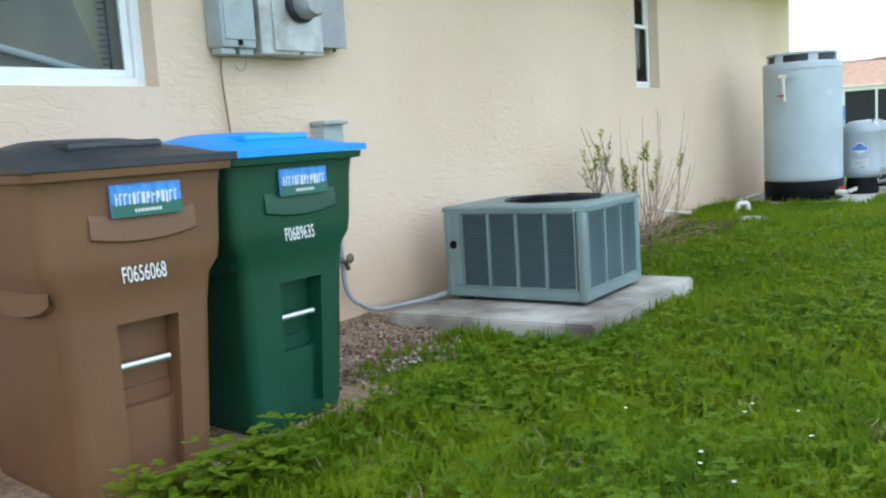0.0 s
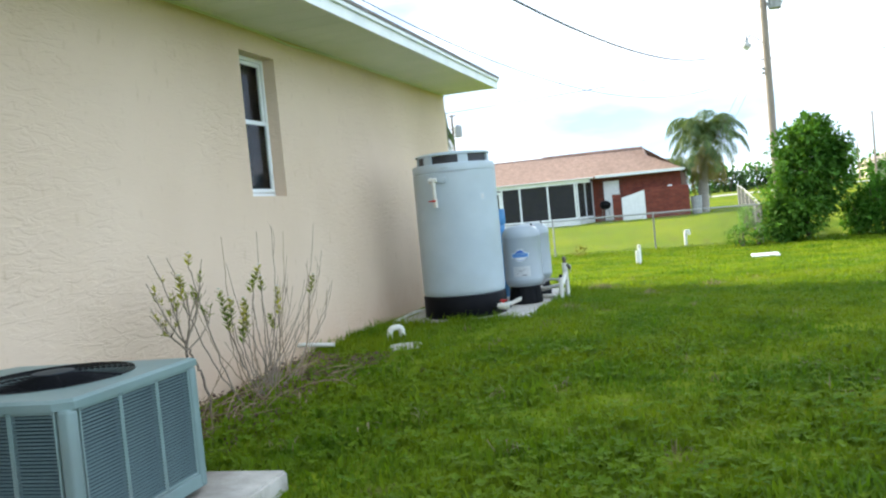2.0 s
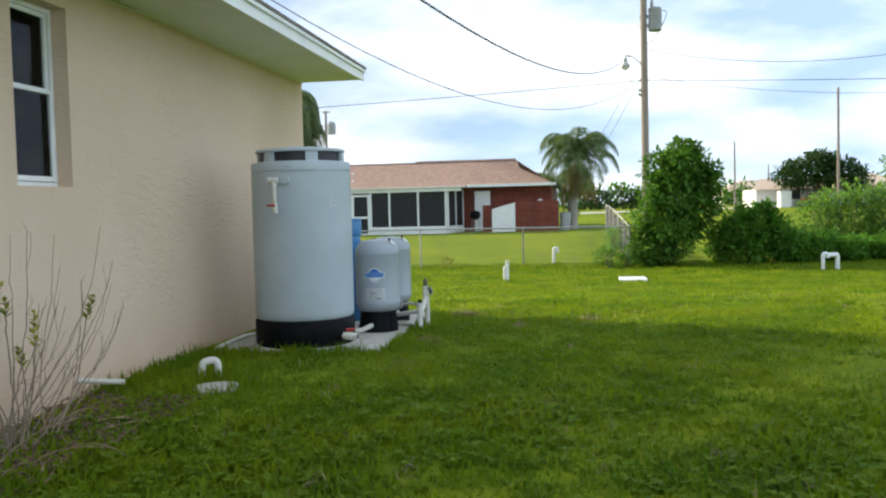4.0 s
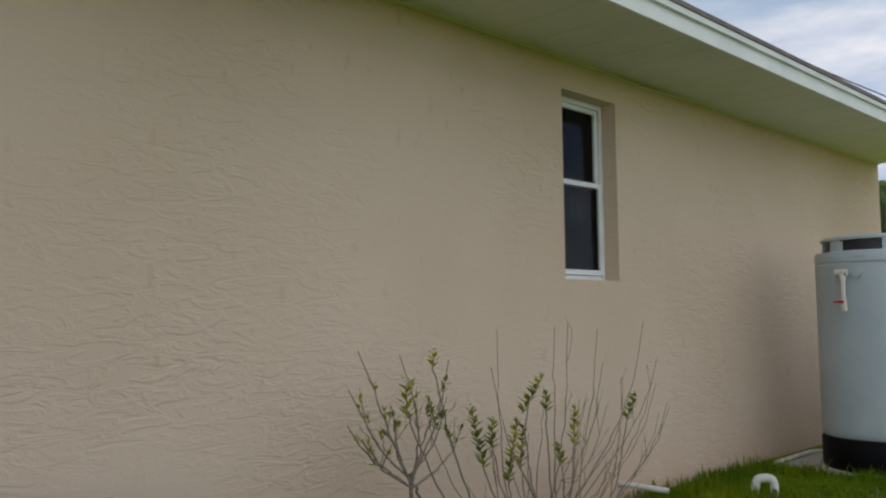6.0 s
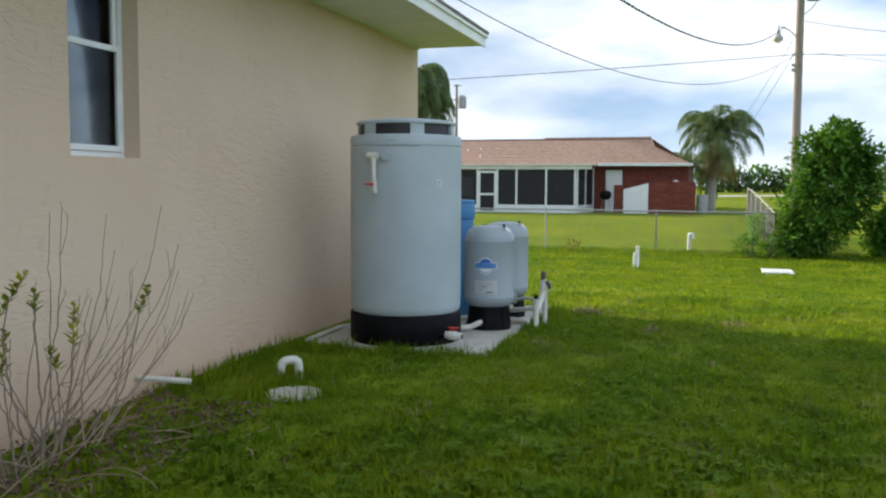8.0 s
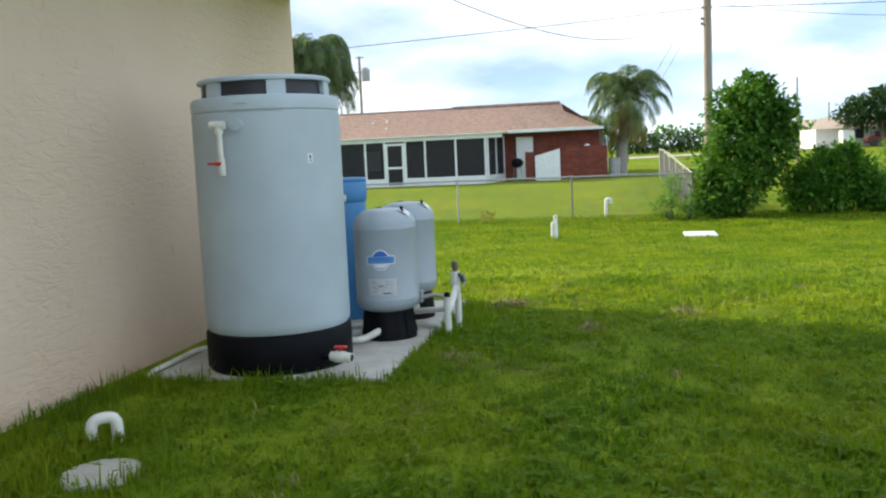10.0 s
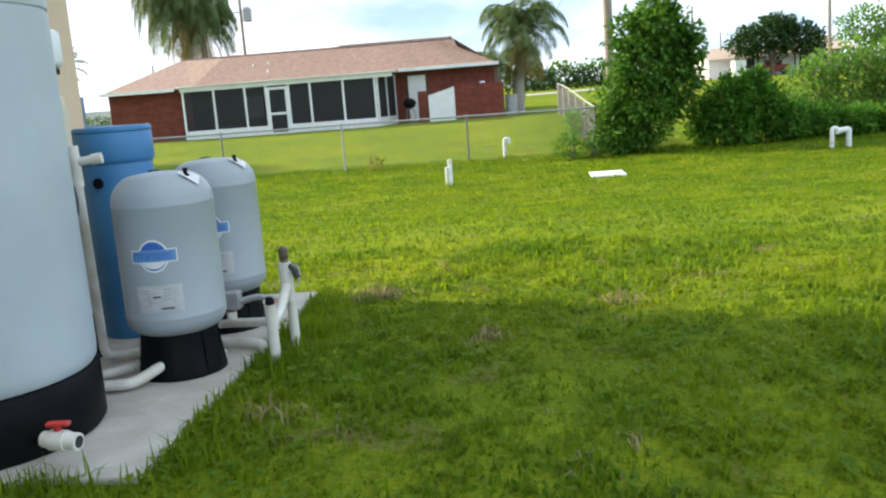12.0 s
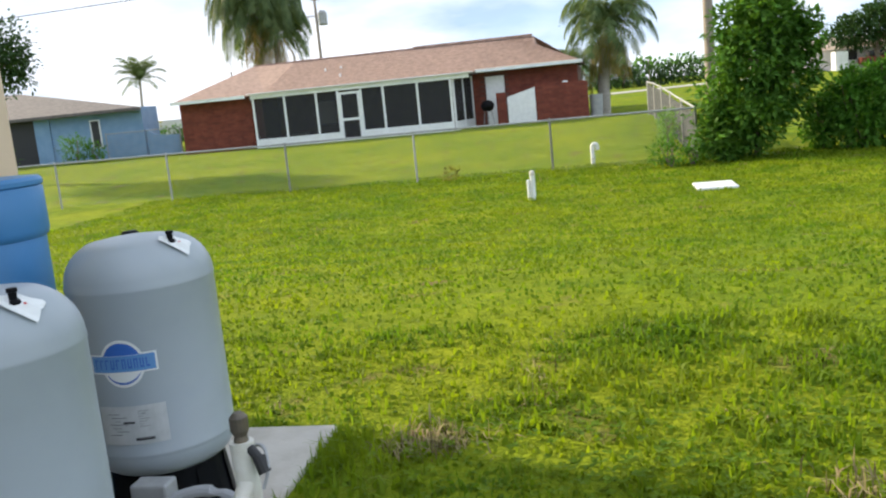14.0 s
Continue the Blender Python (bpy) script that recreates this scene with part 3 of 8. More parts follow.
def build_window_a():
    y0, y1, z0, z1 = WIN_A
    w = thing("window_2", 0, 0, 0, "wide white window with a tan blind behind it", "window", kind="structure")
    part("window_frame", frame_bars(bmesh.new(), y0, y1, z0, z1, 0.05, -0.175, -0.10), "white", w)
    part("sash", frame_bars(bmesh.new(), y0 + 0.052, y1 - 0.052, z0 + 0.052, z1 - 0.052, 0.04, -0.155, -0.125), "white", w)
    bm = bmesh.new()
    box(bm, -0.142, -0.139, y0 + 0.08, y1 - 0.08, z0 + 0.08, z1 - 0.08)
    part("pane", bm, "glass", w)
    # fabric and diagonal white rod imitate a reflected roof and fascia; black mini blind edge
    bm = bmesh.new()
    quad(bm, (-0.24, y0, z0), (-0.24, y1 - 0.12, z0 + 0.05), (-0.24, y1 - 0.62, 2.80), (-0.24, y0, 2.80))
    tagged(part("curtain", bm, "curtain"), "taupe sheet imitating a roof reflected in the wide window", "curtain")
    bm = bmesh.new()
    quad(bm, (-0.30, y0, z0 - 0.1), (-0.30, y1 + 0.1, z0 - 0.1), (-0.30, y1 + 0.1, 2.80), (-0.30, y0, 2.80))
    tagged(part("curtain", bm, "curtain_tan"), "tan backing curtain behind the wide window", "curtain")
    bm = bmesh.new()
    tube(bm, [(-0.205, y1 - 0.09, z0 + 0.05), (-0.205, y0 + 0.1, z0 + 0.42)], 0.017, 8)
    tagged(part("reflected_fascia", bm, "white"), "white rod imitating a fascia reflected in the glass", "rod")
    blind = thing("blind", 0, 0, 0, "black slatted blind edge hanging behind the wide window", "blind")
    for i in range(34):
        bm = bmesh.new()
        zz = z0 + 0.09 + i * 0.03
        box(bm, -0.225, -0.200, y1 - 0.155, y1 - 0.105, zz, zz + 0.004)
        box(bm, -0.214, -0.210, y1 - 0.118, y1 - 0.108, zz + 0.004, zz + 0.03)
        part("slat", bm, "black", blind)


build_house()
build_window_b()
build_window_a()


# ---------------- wheeled bins ----------------
def text_on(name, words, size, matrix, material, parent, label):
    cu = bpy.data.curves.new(name, "FONT")
    cu.body, cu.size, cu.align_x, cu.align_y, cu.extrude = words, size, "CENTER", "CENTER", 0.0005
    tmp = new("lettering", cu)
    dg = bpy.context.evaluated_depsgraph_get()
    me = bpy.data.meshes.new_from_object(tmp.evaluated_get(dg))
    bpy.data.objects.remove(tmp)
    me.materials.clear()
    me.materials.append(M[material])
    me.transform(matrix)
    ob = new(name, me)
    ob.parent = parent
    return tagged(ob, label)


def bin_cart(x, y, rz, body_mat, lid_mat, code, label, code_z=0.765):
    """A tall cart for waste; its front faces +x, its base centre at the origin."""
    c = thing("wheeled_bin", x, y, 0, label, "bin", rz=rz)
    c.matrix_basis = c.matrix_basis @ Matrix.Diagonal((1, 1, 1.055, 1))
    bm = bmesh.new()
    # horizontal sections: height, half depth back, half depth front, half width
    secs = [(0.0, -0.43, 0.255, 0.235), (0.06, -0.44, 0.268, 0.248), (0.60, -0.455, 0.300, 0.278), (0.70, -0.46, 0.312, 0.290),
            (0.745, -0.47, 0.325, 0.322), (0.80, -0.475, 0.330, 0.330), (0.98, -0.48, 0.343, 0.338), (1.035, -0.485, 0.352, 0.345), (1.04, -0.50, 0.385, 0.368), (1.065, -0.505, 0.39, 0.372)]
    rings = []
    for h, bk, fr, hw in secs:
        r = 0.05
        ring = []
        for cx, cy, a0 in ((fr - r, hw - r, 0), (bk + r, hw - r, 90), (bk + r, -hw + r, 180), (fr - r, -hw + r, 270)):
            for k in range(5):
                a = radians(a0 + k * 22.5)
                ring.append(bm.verts.new((cx + r * math.cos(a), cy + r * math.sin(a), h)))
        rings.append(ring)
    n = len(rings[0])
    # the front face is left open between its two front corners below the shoulder for the lifting recess
    for ri, (a, b) in enumerate(zip(rings, rings[1:])):
        for i in range(n):
            if ri in (1,) and i == n - 1:
                continue
            j = (i + 1) % n
            bm.faces.new((a[i], a[j], b[j], b[i]))
    bm.faces.new(rings[0][::-1])
    # recess in the front: a frame of faces round a pocket
    a, b = rings[1], rings[2]
    p00, p10, p01, p11 = a[n - 1].co.copy(), a[0].co.copy(), b[n - 1].co.copy(), b[0].co.copy()
    def at(u, v, d=0.0):
        q = (p00 * (1 - u) + p10 * u) * (1 - v) + (p01 * (1 - u) + p11 * u) * v
        return Vector((q.x - d, q.y, q.z))
    us, vs = [0, 0.30, 0.42, 0.72, 0.80, 1], [0, 0.02, 0.45, 0.55, 0.97, 1]
    deep = {}
    for i in range(6):
        for j in range(6):
            inside = (1 <= i <= 4 and 1 <= j <= 4)
            deep[i, j] = None
    def depth(i, j):
        if 1 <= i < 4 and 3 <= j < 4:
            return 0.085
        if 1 <= i < 4 and 2 <= j < 3:
            return 0.075
        if 1 <= i < 4 and 1 <= j < 2:
            return 0.03 if i < 3 else 0.045
        return 0.0
    for i in range(5):
        for j in range(5):
            d = depth(i, j)
            quad(bm, at(us[i], vs[j], d), at(us[i + 1], vs[j], d), at(us[i + 1], vs[j + 1], d), at(us[i], vs[j + 1], d))
            if i < 4:
                e = depth(i + 1, j)
                if e != d:
                    quad(bm, at(us[i + 1], vs[j], d), at(us[i + 1], vs[j], e), at(us[i + 1], vs[j + 1], e), at(us[i + 1], vs[j + 1], d))
            if j < 4:
                e = depth(i, j + 1)
                if e != d:
                    quad(bm, at(us[i], vs[j + 1], d), at(us[i + 1], vs[j + 1], d), at(us[i + 1], vs[j + 1], e), at(us[i], vs[j + 1], e))
    bmesh.ops.remove_doubles(bm, verts=bm.verts, dist=0.0004)
    bmesh.ops.recalc_face_normals(bm, faces=bm.faces)
    body = part("body", bm, body_mat, c, smooth=True)
    # moulded lips on the front and on the side
    bm = bmesh.new()
    for (xa, ya, yb, z0, z1, d) in ((0.335, -0.17, 0.21, 0.84, 0.99, 0.011),):
        vs8 = []
        for yy in [ya + (yb - ya) * i / 10 for i in range(11)]:
            k = ((yy - ya) / (yb - ya) * 2 - 1) ** 2
            vs8.append((yy, z0 + 0.02 * k))
        prev = None
        for yy, zz in vs8:
            row = [bm.verts.new((xa - 0.01, yy, z1)), bm.verts.new((xa + d * 0.9, yy, zz + 0.05)), bm.verts.new((xa + d, yy, zz)), bm.verts.new((xa - 0.012, yy, zz - 0.012))]
            if prev:
                for q in range(3):
                    bm.faces.new((prev[q], prev[q + 1], row[q + 1], row[q]))
            prev = row
    part("front_lip", bm, body_mat, c, smooth=True)
    bm = bmesh.new()
    prev = None
    for i in range(13):
        a = -1.45 + 2.9 * i / 12
        xx, zz, o = 0.07 + 0.22 * math.sin(a), 0.69 - 0.055 * math.cos(a), 0.020 * math.cos(a)
        row = [bm.verts.new((xx, -0.288, zz + 0.075)), bm.verts.new((xx, -0.297 - o, zz + 0.03)), bm.verts.new((xx, -0.297 - o, zz)), bm.verts.new((xx, -0.281, zz - 0.012))]
        if prev:
            for q in range(3):
                bm.faces.new((prev[q], prev[q + 1], row[q + 1], row[q]))
        prev = row
    part("side_rib", bm, body_mat, c, smooth=True)
    # lid
    bm = bmesh.new()
    rows = []
    for i in range(13):
        u = i / 12
        row = []
        for j in range(11):
            v = j / 10
            X = -0.50 + 0.895 * u
            Y = -0.371 + 0.742 * v
            crown = 0.075 * math.sin(math.pi * min(1, u * 1.05)) ** 0.7 * (1 - (2 * v - 1) ** 4) if 0 < u < 1 else 0.0
            groove = -0.010 if abs(v - 0.22) < 0.06 or abs(v - 0.78) < 0.06 else 0.0
            row.append((X, Y, 1.092 + crown + (groove if 0.15 < u < 0.85 else 0)))
        rows.append([bm.verts.new(p) for p in row])
    for a, b in zip(rows, rows[1:]):
        for j in range(10):
            bm.faces.new((a[j], b[j], b[j + 1], a[j + 1]))
    edge = [r[0] for r in rows] + rows[-1][1:] + [r[-1] for r in rows[-2::-1]] + rows[0][-2:0:-1]
    low = [bm.verts.new((v.co.x, v.co.y, 1.067)) for v in edge]
    for i in range(len(edge)):
        j = (i + 1) % len(edge)
        bm.faces.new((edge[i], edge[j], low[j], low[i]))
    bm.faces.new(low)
    bmesh.ops.recalc_face_normals(bm, faces=bm.faces)
    lid = part("lid", bm, lid_mat, c, smooth=True)
    bm = bmesh.new()
    box(bm, -0.40, 0.26, -0.17, 0.17, 1.118, 1.150, 0.014, 2)
    part("lid_ridge", bm, lid_mat, lid, smooth=True)
    bm = bmesh.new()
    tube(bm, [(-0.52, -0.24, 1.02), (-0.52, 0.24, 1.02)], 0.014, 10)
    part("handle", bm, body_mat, c)
    bm = bmesh.new()
    z = p00.z + (p01.z - p00.z) * 0.71
    ya, yb = at(0.285, 0.74).y, at(0.735, 0.74).y
    tube(bm, [(0.268, ya, z), (0.268, yb, z)], 0.011, 12)
    part("lifting_bar", bm, "chrome", c, "shiny zinc lifting bar")
    bm = bmesh.new()
    tube(bm, [(-0.40, -0.27, 0.12), (-0.40, 0.27, 0.12)], 0.012, 8)
    part("axle", bm, "galv", c)
    for s in (-1, 1):
        bm = bmesh.new()
        lathe(bm, [(0.02, -0.025), (0.115, -0.025), (0.125, -0.012), (0.125, 0.012), (0.115, 0.025), (0.02, 0.025)], 0, 0, 24, "y")
        for v in bm.verts:
            v.co += Vector((-0.41, s * 0.19, 0.125))
        part("wheel", bm, "rubber", c)
    # sticker and stamped number, on the sloping front
    def front(yy, zz):
        for (h0, _, f0, _), (h1, _, f1, _) in zip(secs, secs[1:]):
            if h0 <= zz <= h1:
                return f0 + (f1 - f0) * (zz - h0) / (h1 - h0)
        return 0.34
    st = bmesh.new()
    x = 0.362
    box(st, x - 0.012, x, -0.10, 0.155, 0.915, 1.015, 0.004, 1)
    part("sticker", st, "sticker_blue", c, "blue and green sticker with worn white bars")
    st = bmesh.new()
    box(st, x, x + 0.001, -0.10, 0.155, 0.915, 0.955)
    part("sticker_foot", st, "sticker_green", c)
    st = bmesh.new()
    rnd = random.Random(3)
    yy = -0.085
    while yy < 0.135:
        wd = rnd.uniform(0.006, 0.013)
        z0 = 0.948 + rnd.uniform(0, 0.006)
        box(st, x + 0.001, x + 0.002, yy, yy + 0.004, z0, 0.986)
        box(st, x + 0.001, x + 0.002, yy + 0.0041, yy + wd, z0 + rnd.choice((0, 0.015, 0.030)), z0 + 0.036 - rnd.choice((0, 0.0, 0.012)))
        yy += wd + 0.006
    for k in range(9):
        box(st, x + 0.001, x + 0.002, -0.02 + k * 0.011, -0.013 + k * 0.011, 0.928, 0.938)
    part("sticker_bars", st, "print", c)
    m = Matrix.Translation((0.3355, 0.005, code_z)) @ Matrix.Rotation(radians(90), 4, "Z") @ Matrix.Rotation(radians(90 - 4), 4, "X") @ Matrix.Diagonal((0.66, 1.15, 1, 1))
    text_on("number", code, 0.062, m, "print", c, "white stamped number")
    return c


bin_cart(0.87, 3.67, -5, "brown_bin", "lid_dark", "F0656068", "brown plastic wheeled bin with a charcoal lid, by the wall", 0.735)
bin_cart(0.80, 4.44, -2, "green_bin", "lid_blue", "F0689635", "dark green plastic wheeled bin with a bright blue lid")


# ---------------- things on the wall ----------------
def build_meters():
    b = thing("electrical_box", 0.003, 5.115, 1.655, "grey-green painted electrical box on the stucco wall", "electrical box")
    bm = bmesh.new()
    box(bm, 0, 0.12, -0.115, 0.115, 0.03, 0.42, 0.008)
    part("case", bm, "box_green", b)
    bm = bmesh.new()
    box(bm, 0.12, 0.127, -0.098, 0.108, 0.07, 0.40, 0.004)
    part("door", bm, "box_green", b)
    for ya in (-0.110, 0.015):
        bm = bmesh.new()
        box(bm, 0.02, 0.10, ya, ya + 0.095, -0.005, 0.03, 0.006)
        part("conduit_hub", bm, "box_green", b)
    bm = bmesh.new()
    box(bm, 0.122, 0.135, -0.012, 0.012, 0.04, 0.07, 0.003)
    part("latch", bm, "black", b)
    bm = bmesh.new()
    tube(bm, bent([(0.03, -0.06, 0.0), (0.025, -0.065, -0.12), (0.02, -0.02, -0.55), (0.02, 0.0, -1.62)], 0.1), 0.006, 6)
    part("ground_wire", bm, "drytwig", b)
    bm = bmesh.new()
    tube(bm, bent([(0.04, 0.10, 0.0), (0.04, 0.10, -0.06), (0.02, 0.07, -0.09), (0.02, 0.04, -0.05)], 0.03), 0.003, 5)
    part("loop_wire", bm, "galv", b)

    b = thing("electric_meter", 0.003, 5.485, 1.655, "weathered steel electric meter box with a round glass meter", "electric meter")
    bm = bmesh.new()
    box(bm, 0, 0.14, -0.235, 0.235, 0, 0.62, 0.008)
    part("case", bm, "box_steel", b)
    bm = bmesh.new()
    box(bm, 0.14, 0.152, -0.15, 0.225, 0.02, 0.60, 0.006)
    part("cover", bm, "box_steel", b)
    bm = bmesh.new()
    lathe(bm, [(0.09, 0.152), (0.105, 0.155), (0.105, 0.185), (0.092, 0.19)], 0, 0, 32, "x")
    for v in bm.verts:
        v.co += Vector((0, 0.05, 0.28))
    part("meter_ring", bm, "ink", b, "dark steel sealing ring")
    bm = bmesh.new()
    lathe(bm, [(0.08, 0.17), (0.088, 0.20), (0.085, 0.27), (0.07, 0.29), (0.01, 0.295)], 0, 0, 32, "x")
    for v in bm.verts:
        v.co += Vector((0, 0.05, 0.28))
    part("meter_glass", bm, "galv", b, "silvery glass meter dome", smooth=True)
    bm = bmesh.new()
    box(bm, 0.152, 0.158, 0.03, 0.06, 0.005, 0.018, 0.002)
    part("latch", bm, "brass", b)

    b = thing("junction_box", 0.003, 5.84, 1.72, "small plain grey junction box with rusty screws", "junction box")
    bm = bmesh.new()
    box(bm, 0, 0.10, -0.115, 0.115, 0, 0.28, 0.006)
    part("case", bm, "box_grey", b)
    bm = bmesh.new()
    box(bm, 0.10, 0.106, -0.105, 0.12, -0.005, 0.285, 0.003)
    part("cover", bm, "box_grey", b)
    for yy in (-0.03, 0.07):
        bm = bmesh.new()
        lathe(bm, [(0.008, 0.0), (0.012, -0.015), (0.006, -0.02)], 0.05, yy, 10)
        part("screw", bm, "brass", b)

    b = thing("disconnect_switch", 0.003, 5.80, 1.055, "small grey-green switch box with a grey conduit below", "switch box")
    bm = bmesh.new()
    box(bm, 0, 0.095, -0.085, 0.085, 0, 0.225, 0.006)
    part("case", bm, "box_green", b)
    bm = bmesh.new()
    box(bm, 0, 0.125, -0.1, 0.1, 0.215, 0.24, 0.006)
    part("rain_cap", bm, "box_green", b)
    bm = bmesh.new()
    tube(bm, bent([(0.05, 0.03, 0.0), (0.05, 0.03, -0.62), (0.05, 0.05, -0.84), (0.10, 0.24, -0.955), (0.16, 0.42, -0.945), (0.22, 0.60, -0.945), (0.27, 0.74, -0.93), (0.31, 0.80, -0.90)], 0.14, 6), 0.016, 10)
    part("conduit", bm, "box_grey", b, "grey flexible conduit")
    bm = bmesh.new()
    lathe(bm, [(0.022, -0.02), (0.026, -0.02), (0.026, 0.01), (0.018, 0.01)], 0.05, 0.03, 12)
    part("conduit_nut", bm, "galv", b)

    t = thing("garden_tap", 0.003, 5.70, 0.05, "weathered brass garden tap on a dark riser pipe", "tap")
    bm = bmesh.new()
    tube(bm, [(0.09, 0.0, -0.1), (0.09, 0.0, 0.40)], 0.013, 10)
    part("riser", bm, "brass", t)
    bm = bmesh.new()
    lathe(bm, [(0.014, 0.17), (0.026, 0.18), (0.026, 0.23), (0.014, 0.24)], 0.09, 0.0, 12)
    part("coupling", bm, "brass", t)
    bm = bmesh.new()
    tube(bm, bent([(0.09, -0.08, 0.41), (0.09, 0.05, 0.41), (0.10, 0.11, 0.405), (0.10, 0.13, 0.35)], 0.03), 0.014, 10)
    part("spout", bm, "brass", t)
    bm = bmesh.new()
    lathe(bm, [(0.010, 0.0), (0.03, 0.004), (0.03, 0.012), (0.008, 0.02)], 0, 0, 16, "x")
    for v in bm.verts:
        v.co += Vector((0.12, 0.12, 0.42))
    part("hand_wheel", bm, "brass", t)


build_meters()


# ---------------- air conditioner on its slab ----------------
def build_ac():
    bm = bmesh.new()
    vs = [(0.22, 6.03), (1.58, 6.11), (1.54, 7.71), (0.22, 7.68)]
    top = [bm.verts.new((x, y, 0.10)) for x, y in vs]
    bot = [bm.verts.new((x, y, -0.12)) for x, y in vs]
    bm.faces.new(top)
    bm.faces.new(bot[::-1])
    for i in range(4):
        bm.faces.new((top[i], bot[i], bot[(i + 1) % 4], top[(i + 1) % 4]))
    bmesh.ops.recalc_face_normals(bm, faces=bm.faces)
    bmesh.ops.bevel(bm, geom=[e for e in bm.edges], offset=0.012, segments=2, affect="EDGES")
    ob = part("ac_slab", bm, "concrete")
    tagged(ob, "stained grey concrete slab under the air conditioner", "slab")

    w, d = 1.00, 0.87
    a = thing("air_conditioner", 0.81, 6.97, 0.122, "grey-green outdoor air conditioner with louvred sides and a round top fan", "air conditioner", rz=2)
    X0, X1, Y0, Y1, H = -w / 2, w / 2, -d / 2, d / 2, 0.585
    bm = bmesh.new()
    box(bm, X0 + 0.035, X1 - 0.035, Y0 + 0.035, Y1 - 0.035, 0.0, 0.045, 0.01)
    for sx in (-1, 1):
        for sy in (-1, 1):
            box(bm, sx * (w / 2 - 0.10) - 0.04, sx * (w / 2 - 0.10) + 0.04, sy * (d / 2 - 0.08) - 0.03, sy * (d / 2 - 0.08) + 0.03, -0.022, 0.02)
    part("base_pan", bm, "ac_dark", a)
    bm = bmesh.new()
    box(bm, X0 + 0.05, X1 - 0.05, Y0 + 0.05, Y1 - 0.05, 0.046, H - 0.03)
    part("coil", bm, "ac_dark", a, "dark finned coil behind the louvres")
    # corner posts, bottom and top rails, blank service panel
    for sx in (-1, 1):
        for sy in (-1, 1):
            bm = bmesh.new()
            cx, cy = sx * (w / 2 - 0.03), sy * (d / 2 - 0.03)
            box(bm, cx - 0.03, cx + 0.03, cy - 0.03, cy + 0.03, 0.006, H - 0.035, 0.018, 3)
            part("corner_post", bm, "ac", a, smooth=True)
    bm = bmesh.new()
    box(bm, X0 + 0.004, X1 - 0.004, Y0 + 0.004, Y0 + 0.03, 0.004, 0.065, 0.006)
    box(bm, X0 + 0.004, X1 - 0.004, Y1 - 0.03, Y1 - 0.004, 0.004, 0.065, 0.006)
    box(bm, X0 + 0.004, X0 + 0.03, Y0 + 0.031, Y1 - 0.031, 0.004, 0.065, 0.006)
    box(bm, X1 - 0.03, X1 - 0.004, Y0 + 0.031, Y1 - 0.031, 0.004, 0.065, 0.006)
    part("bottom_rail", bm, "ac", a)
    bm = bmesh.new()
    box(bm, X0 + 0.035, X0 + 0.125, Y0 + 0.003, Y0 + 0.02, 0.066, H - 0.036, 0.003)
    part("service_panel", bm, "ac", a)
    # flat black disc for a hole in the panel, its shade in the colour
    bm = bmesh.new()
    lathe(bm, [(0.024, Y0 - 0.004), (0.028, Y0 + 0.004), (0.014, Y0 + 0.008)], 0, 0, 18, "y")
    for v in bm.verts:
        v.co += Vector((X0 + 0.07, 0, 0.34))
    part("port", bm, "black", a)

    def louvres(n, u0, u1, place, blank=0.0):
        """n bays of slats between u0 and u1; place turns (u, out, z) into the unit's own coordinates."""
        bw = (u1 - u0) / n
        slat = None
        for b in range(n):
            ua, ub = u0 + b * bw, u0 + (b + 1) * bw
            bm = bmesh.new()
            for (p, q, z0, z1) in ((ua, ua + 0.011, 0.066, H - 0.036), (ub - 0.011, ub, 0.066, H - 0.036), (ua + 0.011, ub - 0.011, 0.066, 0.080), (ua + 0.011, ub - 0.011, H - 0.052, H - 0.036)):
                k = [place(p, 0.004, z0), place(q, 0.030, z1)]
                box(bm, min(k[0][0], k[1][0]), max(k[0][0], k[1][0]), min(k[0][1], k[1][1]), max(k[0][1], k[1][1]), z0, z1, 0.003, 1)
            bay = part("louvre_panel", bm, "ac", a)
            if slat is None:
                sb = bmesh.new()
                h = (ub - ua) / 2 - 0.011
                pr = [(0.004, -0.0035), (0.006, -0.005), (0.018, 0.0005), (0.017, 0.0022)]
                ends = []
                for s in (-h, h):
                    ring = []
                    for o, dz in pr:
                        c0 = Vector(place(s, o, dz)) - Vector(place(0, 0, 0))
                        ring.append(sb.verts.new(c0))
                    ends.append(ring)
                for i in range(4):
                    j = (i + 1) % 4
                    sb.faces.new((ends[0][i], ends[0][j], ends[1][j], ends[1][i]))
                sb.faces.new(ends[0])
                sb.faces.new(ends[1][::-1])
                bmesh.ops.recalc_face_normals(sb, faces=sb.faces)
                slat = bpy.data.meshes.new("slat")
                sb.to_mesh(slat)
                sb.free()
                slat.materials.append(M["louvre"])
            for i in range(33):
                o = new("slat", slat)
                o.parent = bay
                o.location = Vector(place((ua + ub) / 2, 0, 0)) + Vector((0, 0, 0.086 + i * 0.01375))
    louvres(4, X0 + 0.13, X1 - 0.065, lambda u, o, z: (u, Y0 + o, z))
    louvres(3, Y0 + 0.065, Y1 - 0.065, lambda u, o, z: (X1 - o, u, z))
    bm = bmesh.new()
    box(bm, X0 + 0.01, X0 + 0.03, Y0 + 0.066, Y1 - 0.066, 0.066, H - 0.036)
    box(bm, X0 + 0.066, X1 - 0.066, Y1 - 0.03, Y1 - 0.01, 0.066, H - 0.036)
    part("rear_panel", bm, "ac", a)
    # the lid with its round opening, fan guard and fan
    bm = bmesh.new()
    R, n = 0.325, 48
    cx, cy = 0.08, 0.02
